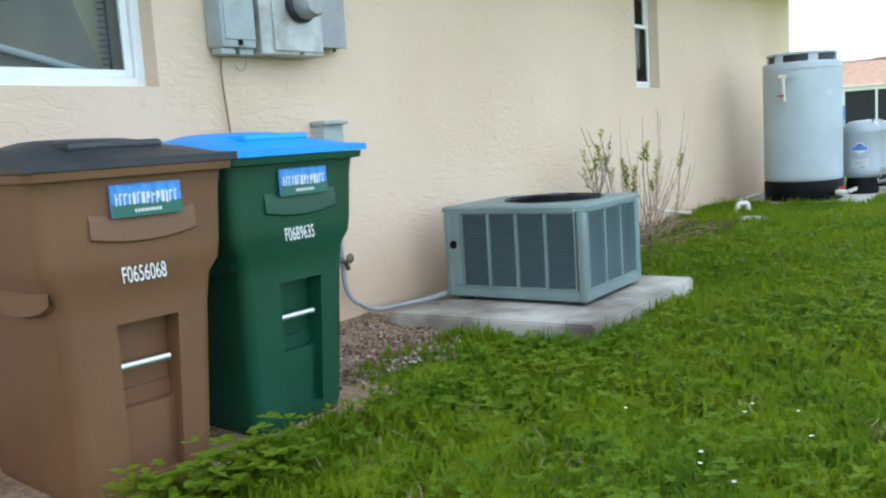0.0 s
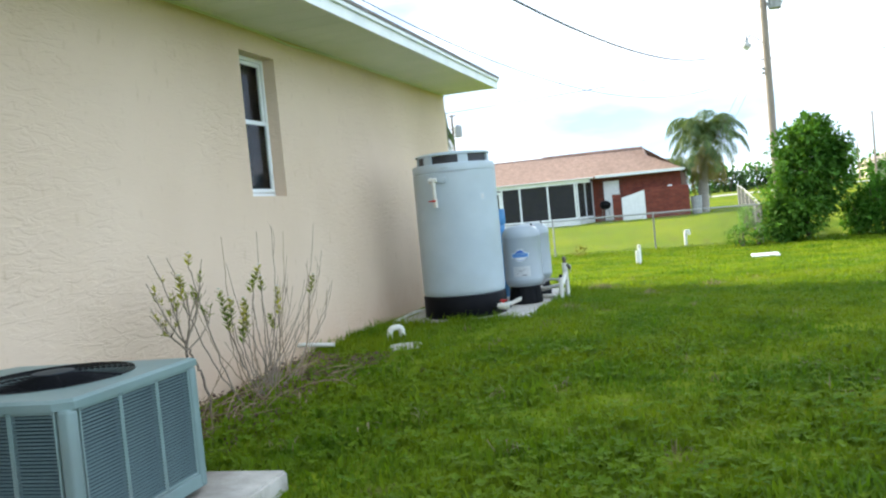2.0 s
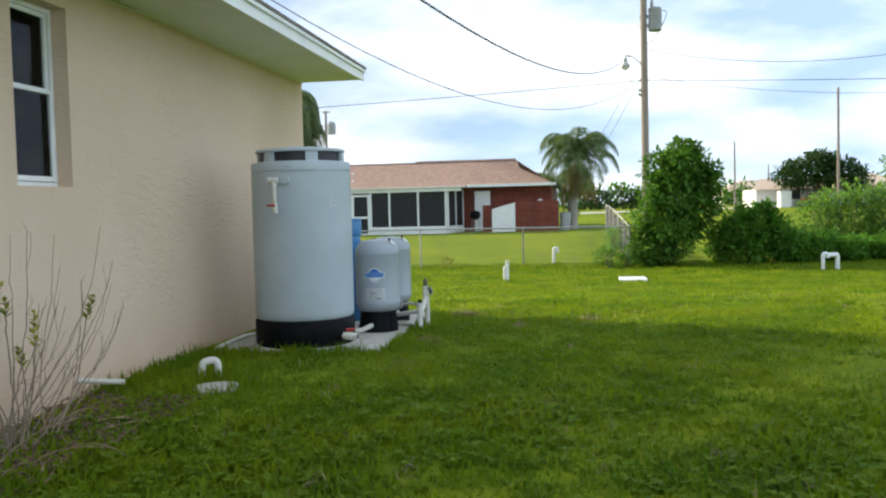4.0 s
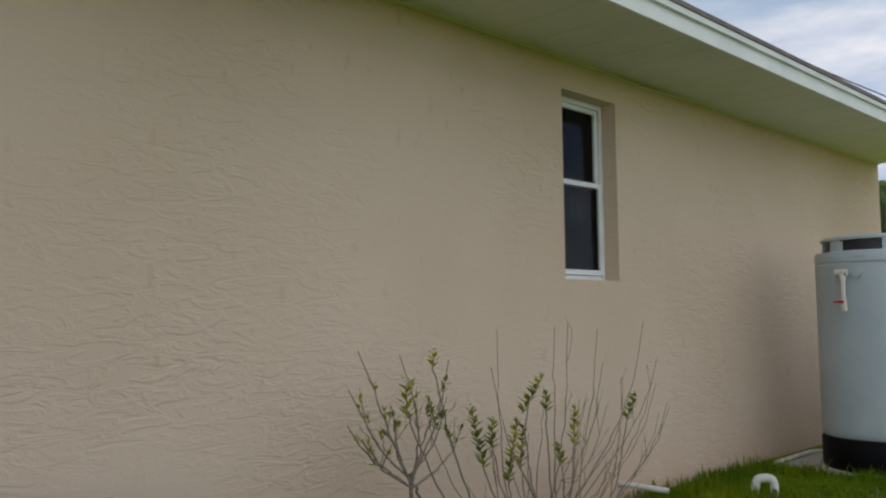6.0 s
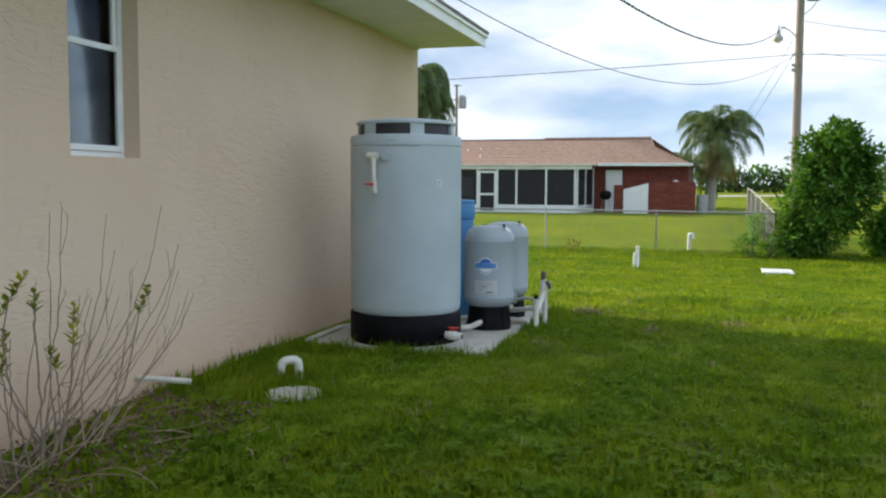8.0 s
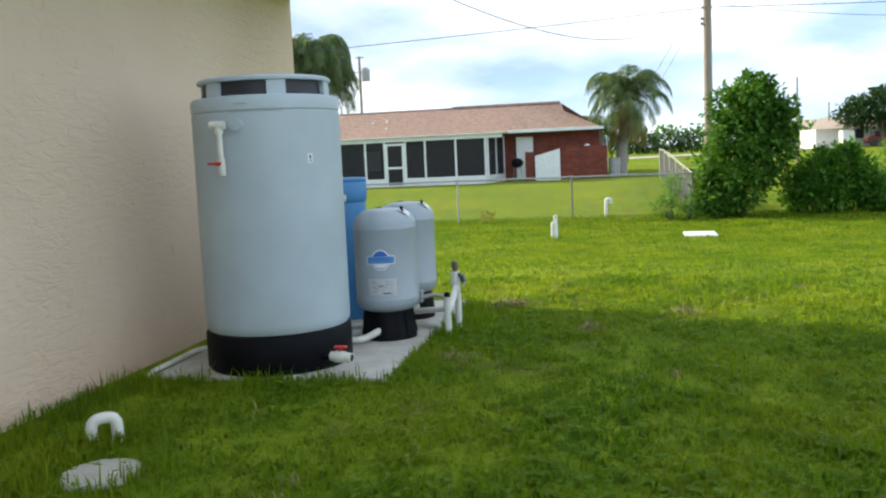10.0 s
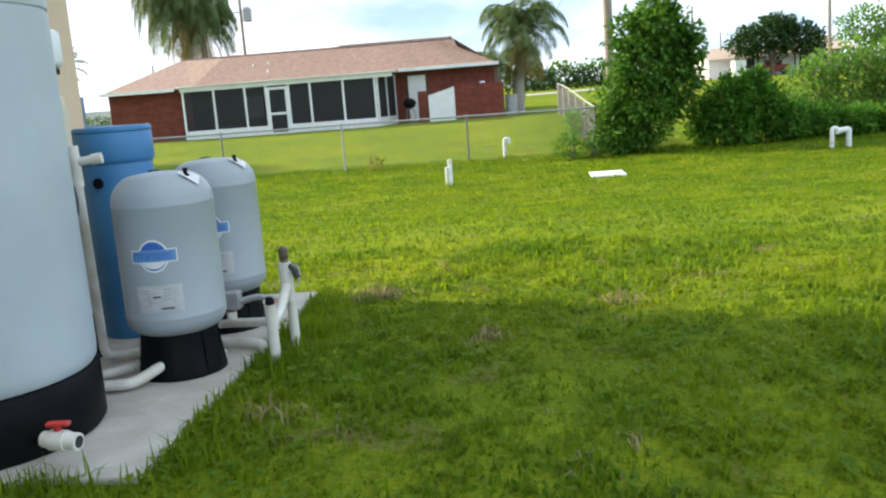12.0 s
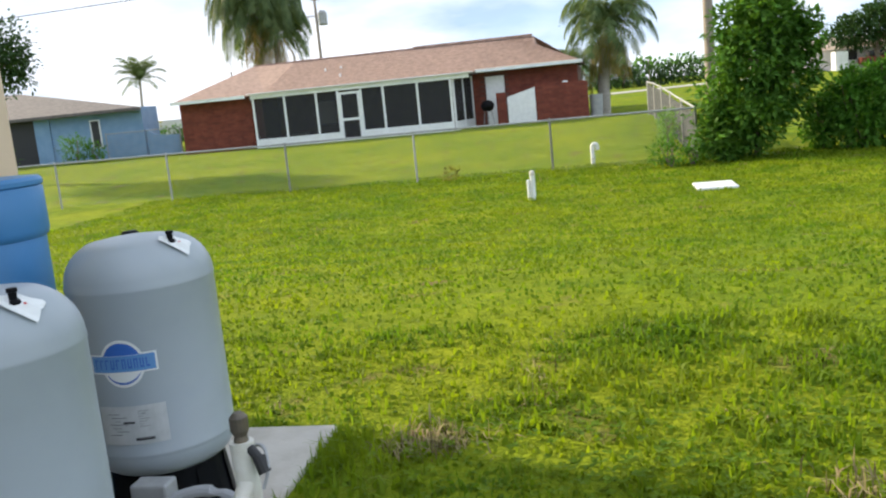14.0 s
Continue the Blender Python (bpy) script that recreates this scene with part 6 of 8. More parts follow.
    def bits(name, n, material, smin, smax, label, seed, box2):
        r2 = random.Random(seed)
        vv, ff = [], []
        for k in range(n):
            x, y = r2.uniform(box2[0], box2[1]), r2.uniform(box2[2], box2[3])
            s = r2.uniform(smin, smax)
            z = ground_z(x, y) + 0.022 + 0.05 * max(0, 1 - x / 0.35) * smooth_step(4.8, 5.8, y)
            pts = [Vector((r2.gauss(0, 1), r2.gauss(0, 1), r2.gauss(0, 0.6))).normalized() * s * r2.uniform(0.6, 1) for _ in range(5)]
            i = len(vv)
            vv += [(x + p.x, y + p.y, z + p.z) for p in pts]
            ff += [(i, i + 1, i + 2), (i, i + 2, i + 3), (i, i + 3, i + 1), (i + 4, i + 1, i + 2), (i + 4, i + 2, i + 3), (i + 4, i + 3, i + 1)]
        raw(name, vv, ff, material, label=label, category="litter", kind="stuff")
    bits("shell_gravel", 900, "shell", 0.006, 0.016, "pale shell gravel on the soil strip", 3, (0.1, 0.95, 4.75, 6.05))
    bits("bark_chips", 1500, "mulch", 0.008, 0.026, "brown bark chips on the soil strip", 4, (0.05, 0.9, 4.6, 6.05))
    bits("leaf_litter", 2200, "mulch", 0.010, 0.026, "brown leaf litter under the shrub", 5, (0.08, 0.9, 8.2, 11.0))
    # small patches of dead thatch in the lawn
    def thatch(rng, n):
        c = np.array([(2.13, 15.33), (2.05, 15.28), (2.16, 15.38), (2.77, 14.32), (3.5, 14.9), (1.98, 13.4)])[rng.integers(0, 6, n)]
        return c[:, 0] + rng.normal(0, 0.09, n), c[:, 1] + rng.normal(0, 0.07, n), rng.uniform(0.7, 1.3, n)
    blades("dead_thatch", 520, thatch, (0.05, 0.10), (0.004, 0.008), "straw", "patches of dead brown thatch in the lawn", 8, 1.2)


build_grass()


# ---------------- yard markers, slab, fence ----------------
def white_pipe_marker(x, y, h, kind_of, label):
    t = thing("pipe_marker", x, y, ground_z(x, y) - 0.05, label, "pipe", "white pipe markers in the lawn")
    bm = bmesh.new()
    if kind_of == 0:
        tube(bm, [(0, 0, 0), (0, 0, h)], 0.046, 12)
        tube(bm, [(-0.075, 0.02, 0), (-0.075, 0.02, h * 0.80)], 0.036, 12)
    else:
        tube(bm, bent([(0, 0, 0), (0, 0, h), (0.12, 0, h), (0.12, 0, h * 0.75)], 0.06), 0.050, 12)
    part("pipe", bm, "white", t, smooth=True)
    bm = bmesh.new()
    if kind_of == 0:
        lathe(bm, [(0.052, h - 0.03), (0.056, h), (0.05, h + 0.03), (0.02, h + 0.06)], 0, 0, 12)
    else:
        lathe(bm, [(0.05, h * 0.32), (0.056, h * 0.35), (0.056, h * 0.42), (0.045, h * 0.45)], 0, 0, 12)
    part("cap", bm, "pvc", t)
    return t


white_pipe_marker(1.53, 28.5, 0.55, 0, "pair of white vent pipes standing in the lawn")
white_pipe_marker(2.60, 33.75, 0.56, 1, "white bent pipe standing beyond the wire fence")
t = white_pipe_marker(10.0, 30.9, 0.50, 1, "white three-legged pipe frame in front of the hedge")
bm = bmesh.new()
tube(bm, bent([(0.10, 0, 0.44), (0.40, 0.1, 0.46), (0.40, 0.1, 0.0)], 0.06), 0.062, 12)
part("second_bend", bm, "white", t, smooth=True)
bm = bmesh.new()
box(bm, 4.40, 5.10, 28.1, 29.0, -0.70, -0.60, 0.02)
tagged(part("cover_slab", bm, "white"), "white square cover slab lying in the lawn", "slab")


def build_fence():
    f = thing("wire_fence", 0, 0, 0, "galvanised chain-link fence with a pale top rail", "fence")
    def run(p, q, n, mesh_step=0.075, wire="galv"):
        p, q = Vector(p), Vector(q)
        d = (q - p)
        L = d.length
        prev_top = None
        for i in range(n + 1):
            c = p + d * i / n
            g = ground_z(c.x, c.y)
            bm = bmesh.new()
            tube(bm, [(c.x, c.y, g - 0.15), (c.x, c.y, g + 1.20)], 0.028, 8)
            lathe(bm, [(0.034, g + 1.19), (0.034, g + 1.22), (0.012, g + 1.25)], c.x, c.y, 8)
            part("post", bm, "galv", f)
            top = Vector((c.x, c.y, g + 1.20))
            if prev_top:
                bm = bmesh.new()
                tube(bm, [prev_top, top], 0.024, 8)
                part("top_rail", bm, "galv", f)
            prev_top = top
        vs, fs = [], []
        u = d.normalized()
        k = -1.1
        s = u * 0.0022
        while k < L:
            for a, b in ((k, k + 1.1), (k + 1.1, k)):
                ends = []
                z0, z1 = 0.04, 1.19
                a2, b2 = max(0, min(L, a)), max(0, min(L, b))
                if abs(b - a) > 1e-6 and a2 != b2:
                    za = z0 + (z1 - z0) * (a2 - a) / (b - a)
                    zb = z0 + (z1 - z0) * (b2 - a) / (b - a)
                    A, B = p + u * a2, p + u * b2
                    za += ground_z(A.x, A.y)
                    zb += ground_z(B.x, B.y)
                    i = len(vs)
                    vs.extend([(A.x - s.x, A.y - s.y, za), (A.x + s.x, A.y + s.y, za), (B.x + s.x, B.y + s.y, zb), (B.x - s.x, B.y - s.y, zb)])
                    fs.append((i, i + 1, i + 2, i + 3))
            k += mesh_step
        raw("fence_mesh", vs, fs, wire, f, kind="stuff")
    run((-28.0, 34.6, 0), (-4.95, 33.5, 0), 7)
    run((-4.95, 33.5, 0), (1.66, 33.3, 0), 2)
    run((1.66, 33.3, 0), (4.95, 33.2, 0), 1)
    run((4.95, 33.2, 0), (4.65, 46.5, 0), 5, 0.15, "slat_metal")
    bm = bmesh.new()
    box(bm, -0.004, 0.004, -0.032, 0.032, 0.03, 1.08)
    me = bpy.data.meshes.new("slat")
    bm.to_mesh(me)
    bm.free()
    me.materials.append(M["slat_metal"])
    for i in range(150):
        u = (i + 0.5) / 150
        o = new("slat", me)
        o.parent = f
        o.location = (4.95 - 0.30 * u, 33.2 + 13.3 * u, ground_z(4.9, 33.2 + 13.3 * u))
    run((-15.6, 49.5, 0), (-19.5, 50.0, 0), 1)


build_fence()


# ---------------- foliage ----------------
def leaf_mass(rng, blobs, n, size, droop=0.0):
    """Leaves on the skins of uneven lumps: (x, y, z, rx, ry, rz) each."""
    v, f = [], []
    tot = sum(b[3] * b[5] + b[4] * b[5] + b[3] * b[4] for b in blobs)
    for b in blobs:
        m = int(n * (b[3] * b[5] + b[4] * b[5] + b[3] * b[4]) / tot)
        for k in range(m):
            d = Vector((rng.gauss(0, 1), rng.gauss(0, 1), rng.gauss(0, 1))).normalized()
            rough = 0.76 + 0.55 * noise.noise(d * 2.6 + Vector((b[0], b[1], b[2]))) + rng.uniform(-0.30, 0.16)
            p = Vector((b[0] + d.x * b[3] * rough, b[1] + d.y * b[4] * rough, b[2] + d.z * b[5] * rough))
            o = (d + Vector((rng.gauss(0, 0.7), rng.gauss(0, 0.7), rng.gauss(0, 0.7) - droop)))
            leaf_quad(v, f, p, o, Vector((rng.gauss(0, 0.4), rng.gauss(0, 0.4), 1)), size * rng.uniform(0.7, 1.3), size * 0.55)
    return v, f


def limb_set(bm, rng, base, top, r, n, spread):
    tube(bm, [base, base.lerp(top, 0.5) + Vector((rng.uniform(-0.1, 0.1), rng.uniform(-0.1, 0.1), 0)), top], r, 9, r * 0.5)
    for k in range(n):
        u = rng.uniform(0.25, 0.95)
        s = base.lerp(top, u)
        a = rng.uniform(0, 6.3)
        e = s + Vector((math.cos(a) * spread * rng.uniform(0.5, 1), math.sin(a) * spread * rng.uniform(0.5, 1), spread * rng.uniform(0.3, 0.9)))
        tube(bm, [s, s.lerp(e, 0.5) + Vector((0, 0, 0.08)), e], r * 0.4, 6, r * 0.12)


def leafy_thing(name, x, y, blobs, n, size, material, label, category, seed, trunk=None, droop=0.1):
    rng = random.Random(seed)
    g = ground_z(x, y)
    t = thing(name, x, y, g, label, category)
    v, f = leaf_mass(rng, blobs, n, size, droop)
    raw("crown" if category == "tree" else "foliage", v, f, material, t, kind="stuff")
    bm = bmesh.new()
    if trunk:
        limb_set(bm, rng, Vector((0, 0, -0.2)), Vector((0.1, 0, trunk[0])), trunk[1], trunk[2], trunk[3])
    else:
        for b in blobs:
            for k in range(4):
                e = Vector((b[0] + rng.uniform(-0.5, 0.5) * b[3], b[1] + rng.uniform(-0.5, 0.5) * b[4], b[2] + b[5] * 0.6))
                tube(bm, [(b[0] * 0.9, b[1] * 0.9, -0.1), tuple(Vector((b[0], b[1], b[2] * 0.5)) + Vector((rng.uniform(-0.1, 0.1), 0, 0))), tuple(e)], 0.03, 5, 0.01)
    part("trunk" if category == "tree" else "stems", bm, "trunk", t, kind="stuff")
    return t


def build_foliage():
    rng = random.Random(8)
    blobs = [(0, 0, 2.3, 1.05, 1.0, 1.25), (-0.55, -0.1, 1.25, 0.85, 0.8, 0.95), (0.45, 0.1, 2.9, 0.8, 0.75, 0.85), (-0.35, 0.1, 3.1, 0.6, 0.6, 0.65), (0.75, -0.1, 1.7, 0.55, 0.6, 0.7), (-0.95, -0.35, 0.55, 0.55, 0.5, 0.55), (0.15, 0, 3.5, 0.45, 0.45, 0.45), (0.95, 0.1, 2.5, 0.4, 0.4, 0.5), (-0.15, -0.4, 0.75, 0.8, 0.6, 0.7), (0.7, 0.0, 3.25, 0.42, 0.4, 0.55)]
    r9 = random.Random(77)
    for k in range(34):
        b = blobs[r9.randrange(10)]
        d = Vector((r9.gauss(0, 1), r9.gauss(0, 1), r9.gauss(0, 0.9))).normalized()
        q = r9.uniform(0.14, 0.30)
        blobs.append((b[0] + d.x * b[3], b[1] + d.y * b[4], b[2] + d.z * b[5], q, q, q * r9.uniform(0.9, 1.6)))
    tree = leafy_thing("broadleaf_tree", 6.28, 33.3, blobs, 13500, 0.175, "leaf_tree", "dense dark green glossy-leaved young tree beside the fence", "tree", 31, (3.0, 0.08, 12, 0.7), 0.3)
    tree.matrix_basis = tree.matrix_basis @ Matrix.Diagonal((1, 1, 0.94, 1))
    hb = [(0.0, 0.1, 0.60, 0.50, 0.5, 0.65), (0.45, -0.2, 0.95, 0.55, 0.5, 0.72), (1.05, 0.1, 1.02, 0.62, 0.6, 0.80), (1.6, 0.0, 0.80, 0.50, 0.5, 0.70), (1.95, -0.2, 0.45, 0.5, 0.5, 0.52), (0.75, -0.3, 0.45, 0.6, 0.4, 0.5), (1.3, 0.0, 1.55, 0.25, 0.25, 0.35), (0.6, 0.1, 1.5, 0.22, 0.22, 0.3)]
    leafy_thing("hedge", 7.75, 33.4, hb, 10500, 0.14, "leaf_hedge", "rounded bright green hedge next to the tree", "hedge", 32)
    hb = [(i * 0.7, rng.uniform(-0.3, 0.5), 0.32, 0.65, 0.6, rng.uniform(0.30, 0.62)) for i in range(5)]
    leafy_thing("hedge", 10.0, 33.9, hb, 8500, 0.125, "leaf_hedge", "low ragged green hedge running on from the tall one", "hedge", 33)
    hb = [(i * 0.95, rng.uniform(-0.5, 0.5), 0.9 + 0.12 * i, 0.95, 0.8, rng.uniform(0.9, 1.25) + 0.1 * i) for i in range(5)]
    leafy_thing("overgrown_bushes", 11.4, 36.5, hb, 13000, 0.14, "leaf_light", "pale green overgrown bushes behind the hedge", "bush", 34)
    hb = [(0, 0, 0.28, 0.55, 0.4, 0.35), (0.5, 0.1, 0.2, 0.3, 0.3, 0.25)]
    leafy_thing("bush", 4.3, 32.6, hb, 700, 0.09, "leaf_hedge", "small weedy bush at the fence corner", "bush", 35)
    leafy_thing("bush", 4.55, 36.0, [(0, 0, 0.5, 0.3, 0.9, 0.5), (0.1, 1.6, 0.5, 0.3, 0.9, 0.5)], 900, 0.1, "leaf_light", "weeds overgrowing the side fence", "bush", 36)
    v, f = leaf_mass(rng, [(0, 0, 0.15, 0.28, 0.2, 0.2)], 90, 0.09)
    t = thing("dry_weed", -0.75, 33.1, ground_z(-0.75, 33.1), "reddish dry weed tuft at the fence", "weed")
    raw("foliage", v, f, "frond_dry", t, kind="stuff")
    # far trees
    leafy_thing("oak_tree", 22.3, 80, [(0, 0, 2.8, 2.6, 2, 1.5), (-1.9, 0, 2.6, 1.5, 1.4, 1.15), (1.9, 0, 2.6, 1.8, 1.5, 1.2), (0.4, 0, 3.6, 1.6, 1.4, 0.9), (3.2, 0, 2.2, 1.0, 1.0, 0.8)], 5200, 0.35, "leaf_oak", "wide dark oak in front of a pale house", "tree", 41, (2.2, 0.22, 8, 1.6))
    leafy_thing("oak_tree", 34.0, 92, [(0, 0, 3.4, 3.2, 2, 1.9), (3.5, 0, 3.2, 3.0, 2, 1.8), (6.5, 0, 3.0, 2.6, 2, 1.7)], 4200, 0.4, "leaf_light", "broad pale green tree beyond the houses", "tree", 42, (2.6, 0.25, 8, 1.8))
    leafy_thing("oak_tree", -18.0, 40.5, [(0, 0, 4.6, 1.9, 1.5, 1.6), (0.7, 0, 3.9, 1.0, 0.9, 0.8), (-1.6, 0, 5.6, 1.8, 1.6, 1.5), (0.9, 0, 4.3, 0.9, 0.9, 0.7), (-2.6, 0, 4.5, 1.6, 1.6, 1.2)], 9500, 0.17, "leaf_oak", "dark oak tree leaning over the blue house", "tree", 43, (4.2, 0.16, 9, 1.5))
    leafy_thing("blossom_tree", -28.6, 68, [(0, 0, 1.4, 1.5, 1.0, 1.0), (1.4, 0, 1.2, 1.0, 0.8, 0.8)], 900, 0.25, "leaf_yellow", "small tree with yellow blossom behind the white wall", "tree", 44, (1.2, 0.1, 5, 0.6))
    leafy_thing("hedge", -25.5, 66, [(i * 1.1, 0, 0.5, 0.9, 0.6, 0.6) for i in range(5)], 1300, 0.2, "leaf_hedge", "clipped green hedge before the white wall", "hedge", 45)
    leafy_thing("bush", -20.2, 48.6, [(0, 0, 0.6, 0.9, 0.7, 0.75), (0.8, 0.1, 0.4, 0.6, 0.5, 0.5)], 900, 0.14, "leaf_hedge", "round shrub before the blue house", "bush", 46)
    leafy_thing("bush", -23.8, 48.0, [(0, 0, 0.4, 1.0, 0.7, 0.55), (-1.2, 0.1, 0.4, 0.8, 0.5, 0.5)], 900, 0.14, "leaf_hedge", "low shrub before the blue house", "bush", 47)
    tl = [(-60 + i * 4.2, rng.uniform(-4, 4), 1.3 + rng.uniform(-0.2, 0.3), 3.0, 2.0, 1.6 + 0.6 * rng.random()) for i in range(15)]
    leafy_thing("tree_belt", 10.5, 125, [(b[0] + 50, b[1], b[2], b[3], b[4], b[5]) for b in tl], 5200, 0.65, "leaf_hedge", "distant low belt of green trees", "tree", 48, (1.5, 0.2, 3, 1))
    leafy_thing("tree_belt", 5.3, 96, [(i * 2.0, 0, 1.0, 1.6, 1.2, 1.25) for i in range(-1, 4)], 2600, 0.35, "leaf_oak", "dark scrub beyond the open field", "tree", 49, (1.2, 0.15, 3, 0.8))


build_foliage()


def palm(x, y, trunk_h, crown_r, n, label, seed, droop=1.0, lean=0.0, thick=0.17, dry=6, scale=1.0, fan=False):
    rng = random.Random(seed)
    g = ground_z(x, y)
    t = thing("palm_tree", x, y, g, label, "palm tree", "palm trees behind the houses")
    bm = bmesh.new()
    pts, k = [], 9
    for i in range(k + 1):
        u = i / k
        pts.append((lean * u * u, 0, -0.2 + (trunk_h + 0.2) * u))
    tube(bm, pts, thick * 1.15, 12, thick * 0.75)
    for i in range(16):
        u = (i + 1) / 18
        lathe(bm, [(thick * (1.2 - 0.4 * u), trunk_h * u), (thick * (1.24 - 0.4 * u), trunk_h * u + 0.03), (thick * (1.18 - 0.4 * u), trunk_h * u + 0.05)], lean * u * u, 0, 12)
    part("trunk", bm, "palm_bark", t, smooth=True)
    head = Vector((lean, 0, trunk_h))
    green, dead = ([], []), ([], [])
    def frond(a, lift, L, out, dr):
        v, f = out
        d = Vector((math.cos(a), math.sin(a), lift)).normalized()
        p = head.copy()
        rib = [p.copy()]
        m = 14
        for i in range(m):
            d = (d + Vector((0, 0, -0.26 * dr * (0.15 + 1.3 * i / m)))).normalized()
            p = p + d * L / m
            rib.append(p.copy())
        for i in range(2, m + 1):
            dd = (rib[i] - rib[i - 1]).normalized()
            s = dd.cross(Vector((0, 0, 1)))
            if s.length < 0.05:
                s = Vector((-math.sin(a), math.cos(a), 0))
            s.normalize()
            for sg in (-1, 1):
                for q in range(4):
                    w = 0.27 * L * math.sin(math.pi * min(1, (i - 0.8 + q * 0.25) / (m + 1.0))) ** 0.6 * scale * rng.uniform(0.8, 1.15)
                    st = rib[i - 1].lerp(rib[i], q / 4)
                    o = (s * sg * rng.uniform(0.6, 1.0) + dd * 0.7 + Vector((0, 0, -0.35 * dr + rng.uniform(-0.3, 0.25)))).normalized()
                    j = len(v)
                    mid = st + o * w * 0.55
                    e = st + o * w + Vector((0, 0, -w * 0.38 * dr))
                    wd = dd * 0.0075 * L
                    v += [tuple(st - wd), tuple(st + wd), tuple(mid + wd), tuple(mid - wd), tuple(e)]
                    f += [(j, j + 1, j + 2, j + 3), (j + 3, j + 2, j + 4)]
        bmr = bmesh.new()
        tube(bmr, rib, 0.016 * L / 2, 4, 0.004)
        i0 = len(v)
        bmr.verts.index_update()
        v += [tuple(q.co) for q in bmr.verts]
        f += [tuple(i0 + q.index for q in fc.verts) for fc in bmr.faces]
        bmr.free()
    for i in range(n):
        a = i * 2.399 + rng.uniform(-0.2, 0.2)
        lift = 3.2 - 3.4 * (i / n) + rng.uniform(-0.15, 0.15)
        frond(a, lift, crown_r * rng.uniform(0.85, 1.15), green, droop)
    for i in range(dry):
        frond(i * 1.1 + 0.4, -1.0 + rng.uniform(-0.4, 0.3), crown_r * rng.uniform(0.7, 0.95), dead, droop)
    raw("crown", green[0], green[1], "frond", t, kind="stuff")
    if dead[0]:
        raw("dead_fronds", dead[0], dead[1], "frond_dry", t, kind="stuff")


palm(3.06, 51.5, 3.6, 2.65, 32, "tall drooping palm with a grey trunk beside the brick house", 51, 1.1, 0.35, 0.25, 14)
palm(-15.7, 60.5, 7.2, 4.0, 44, "large shaggy palm behind the brick house", 52, 1.6, 0.2, 0.28, 8)
palm(-15.1, 61.5, 5.8, 2.9, 30, "second shaggy palm behind the brick house", 53, 1.3, 0.3, 0.2, 2)
palm(-31.0, 75.0, 4.4, 2.15, 26, "small distant palm with stiff fronds", 54, 0.55, 0.2, 0.11, 0)
palm(2.0, 58.5, 2.2, 2.2, 14, "low yellowing palm behind the brick wall", 55, 1.2, 0.0, 0.2, 4)


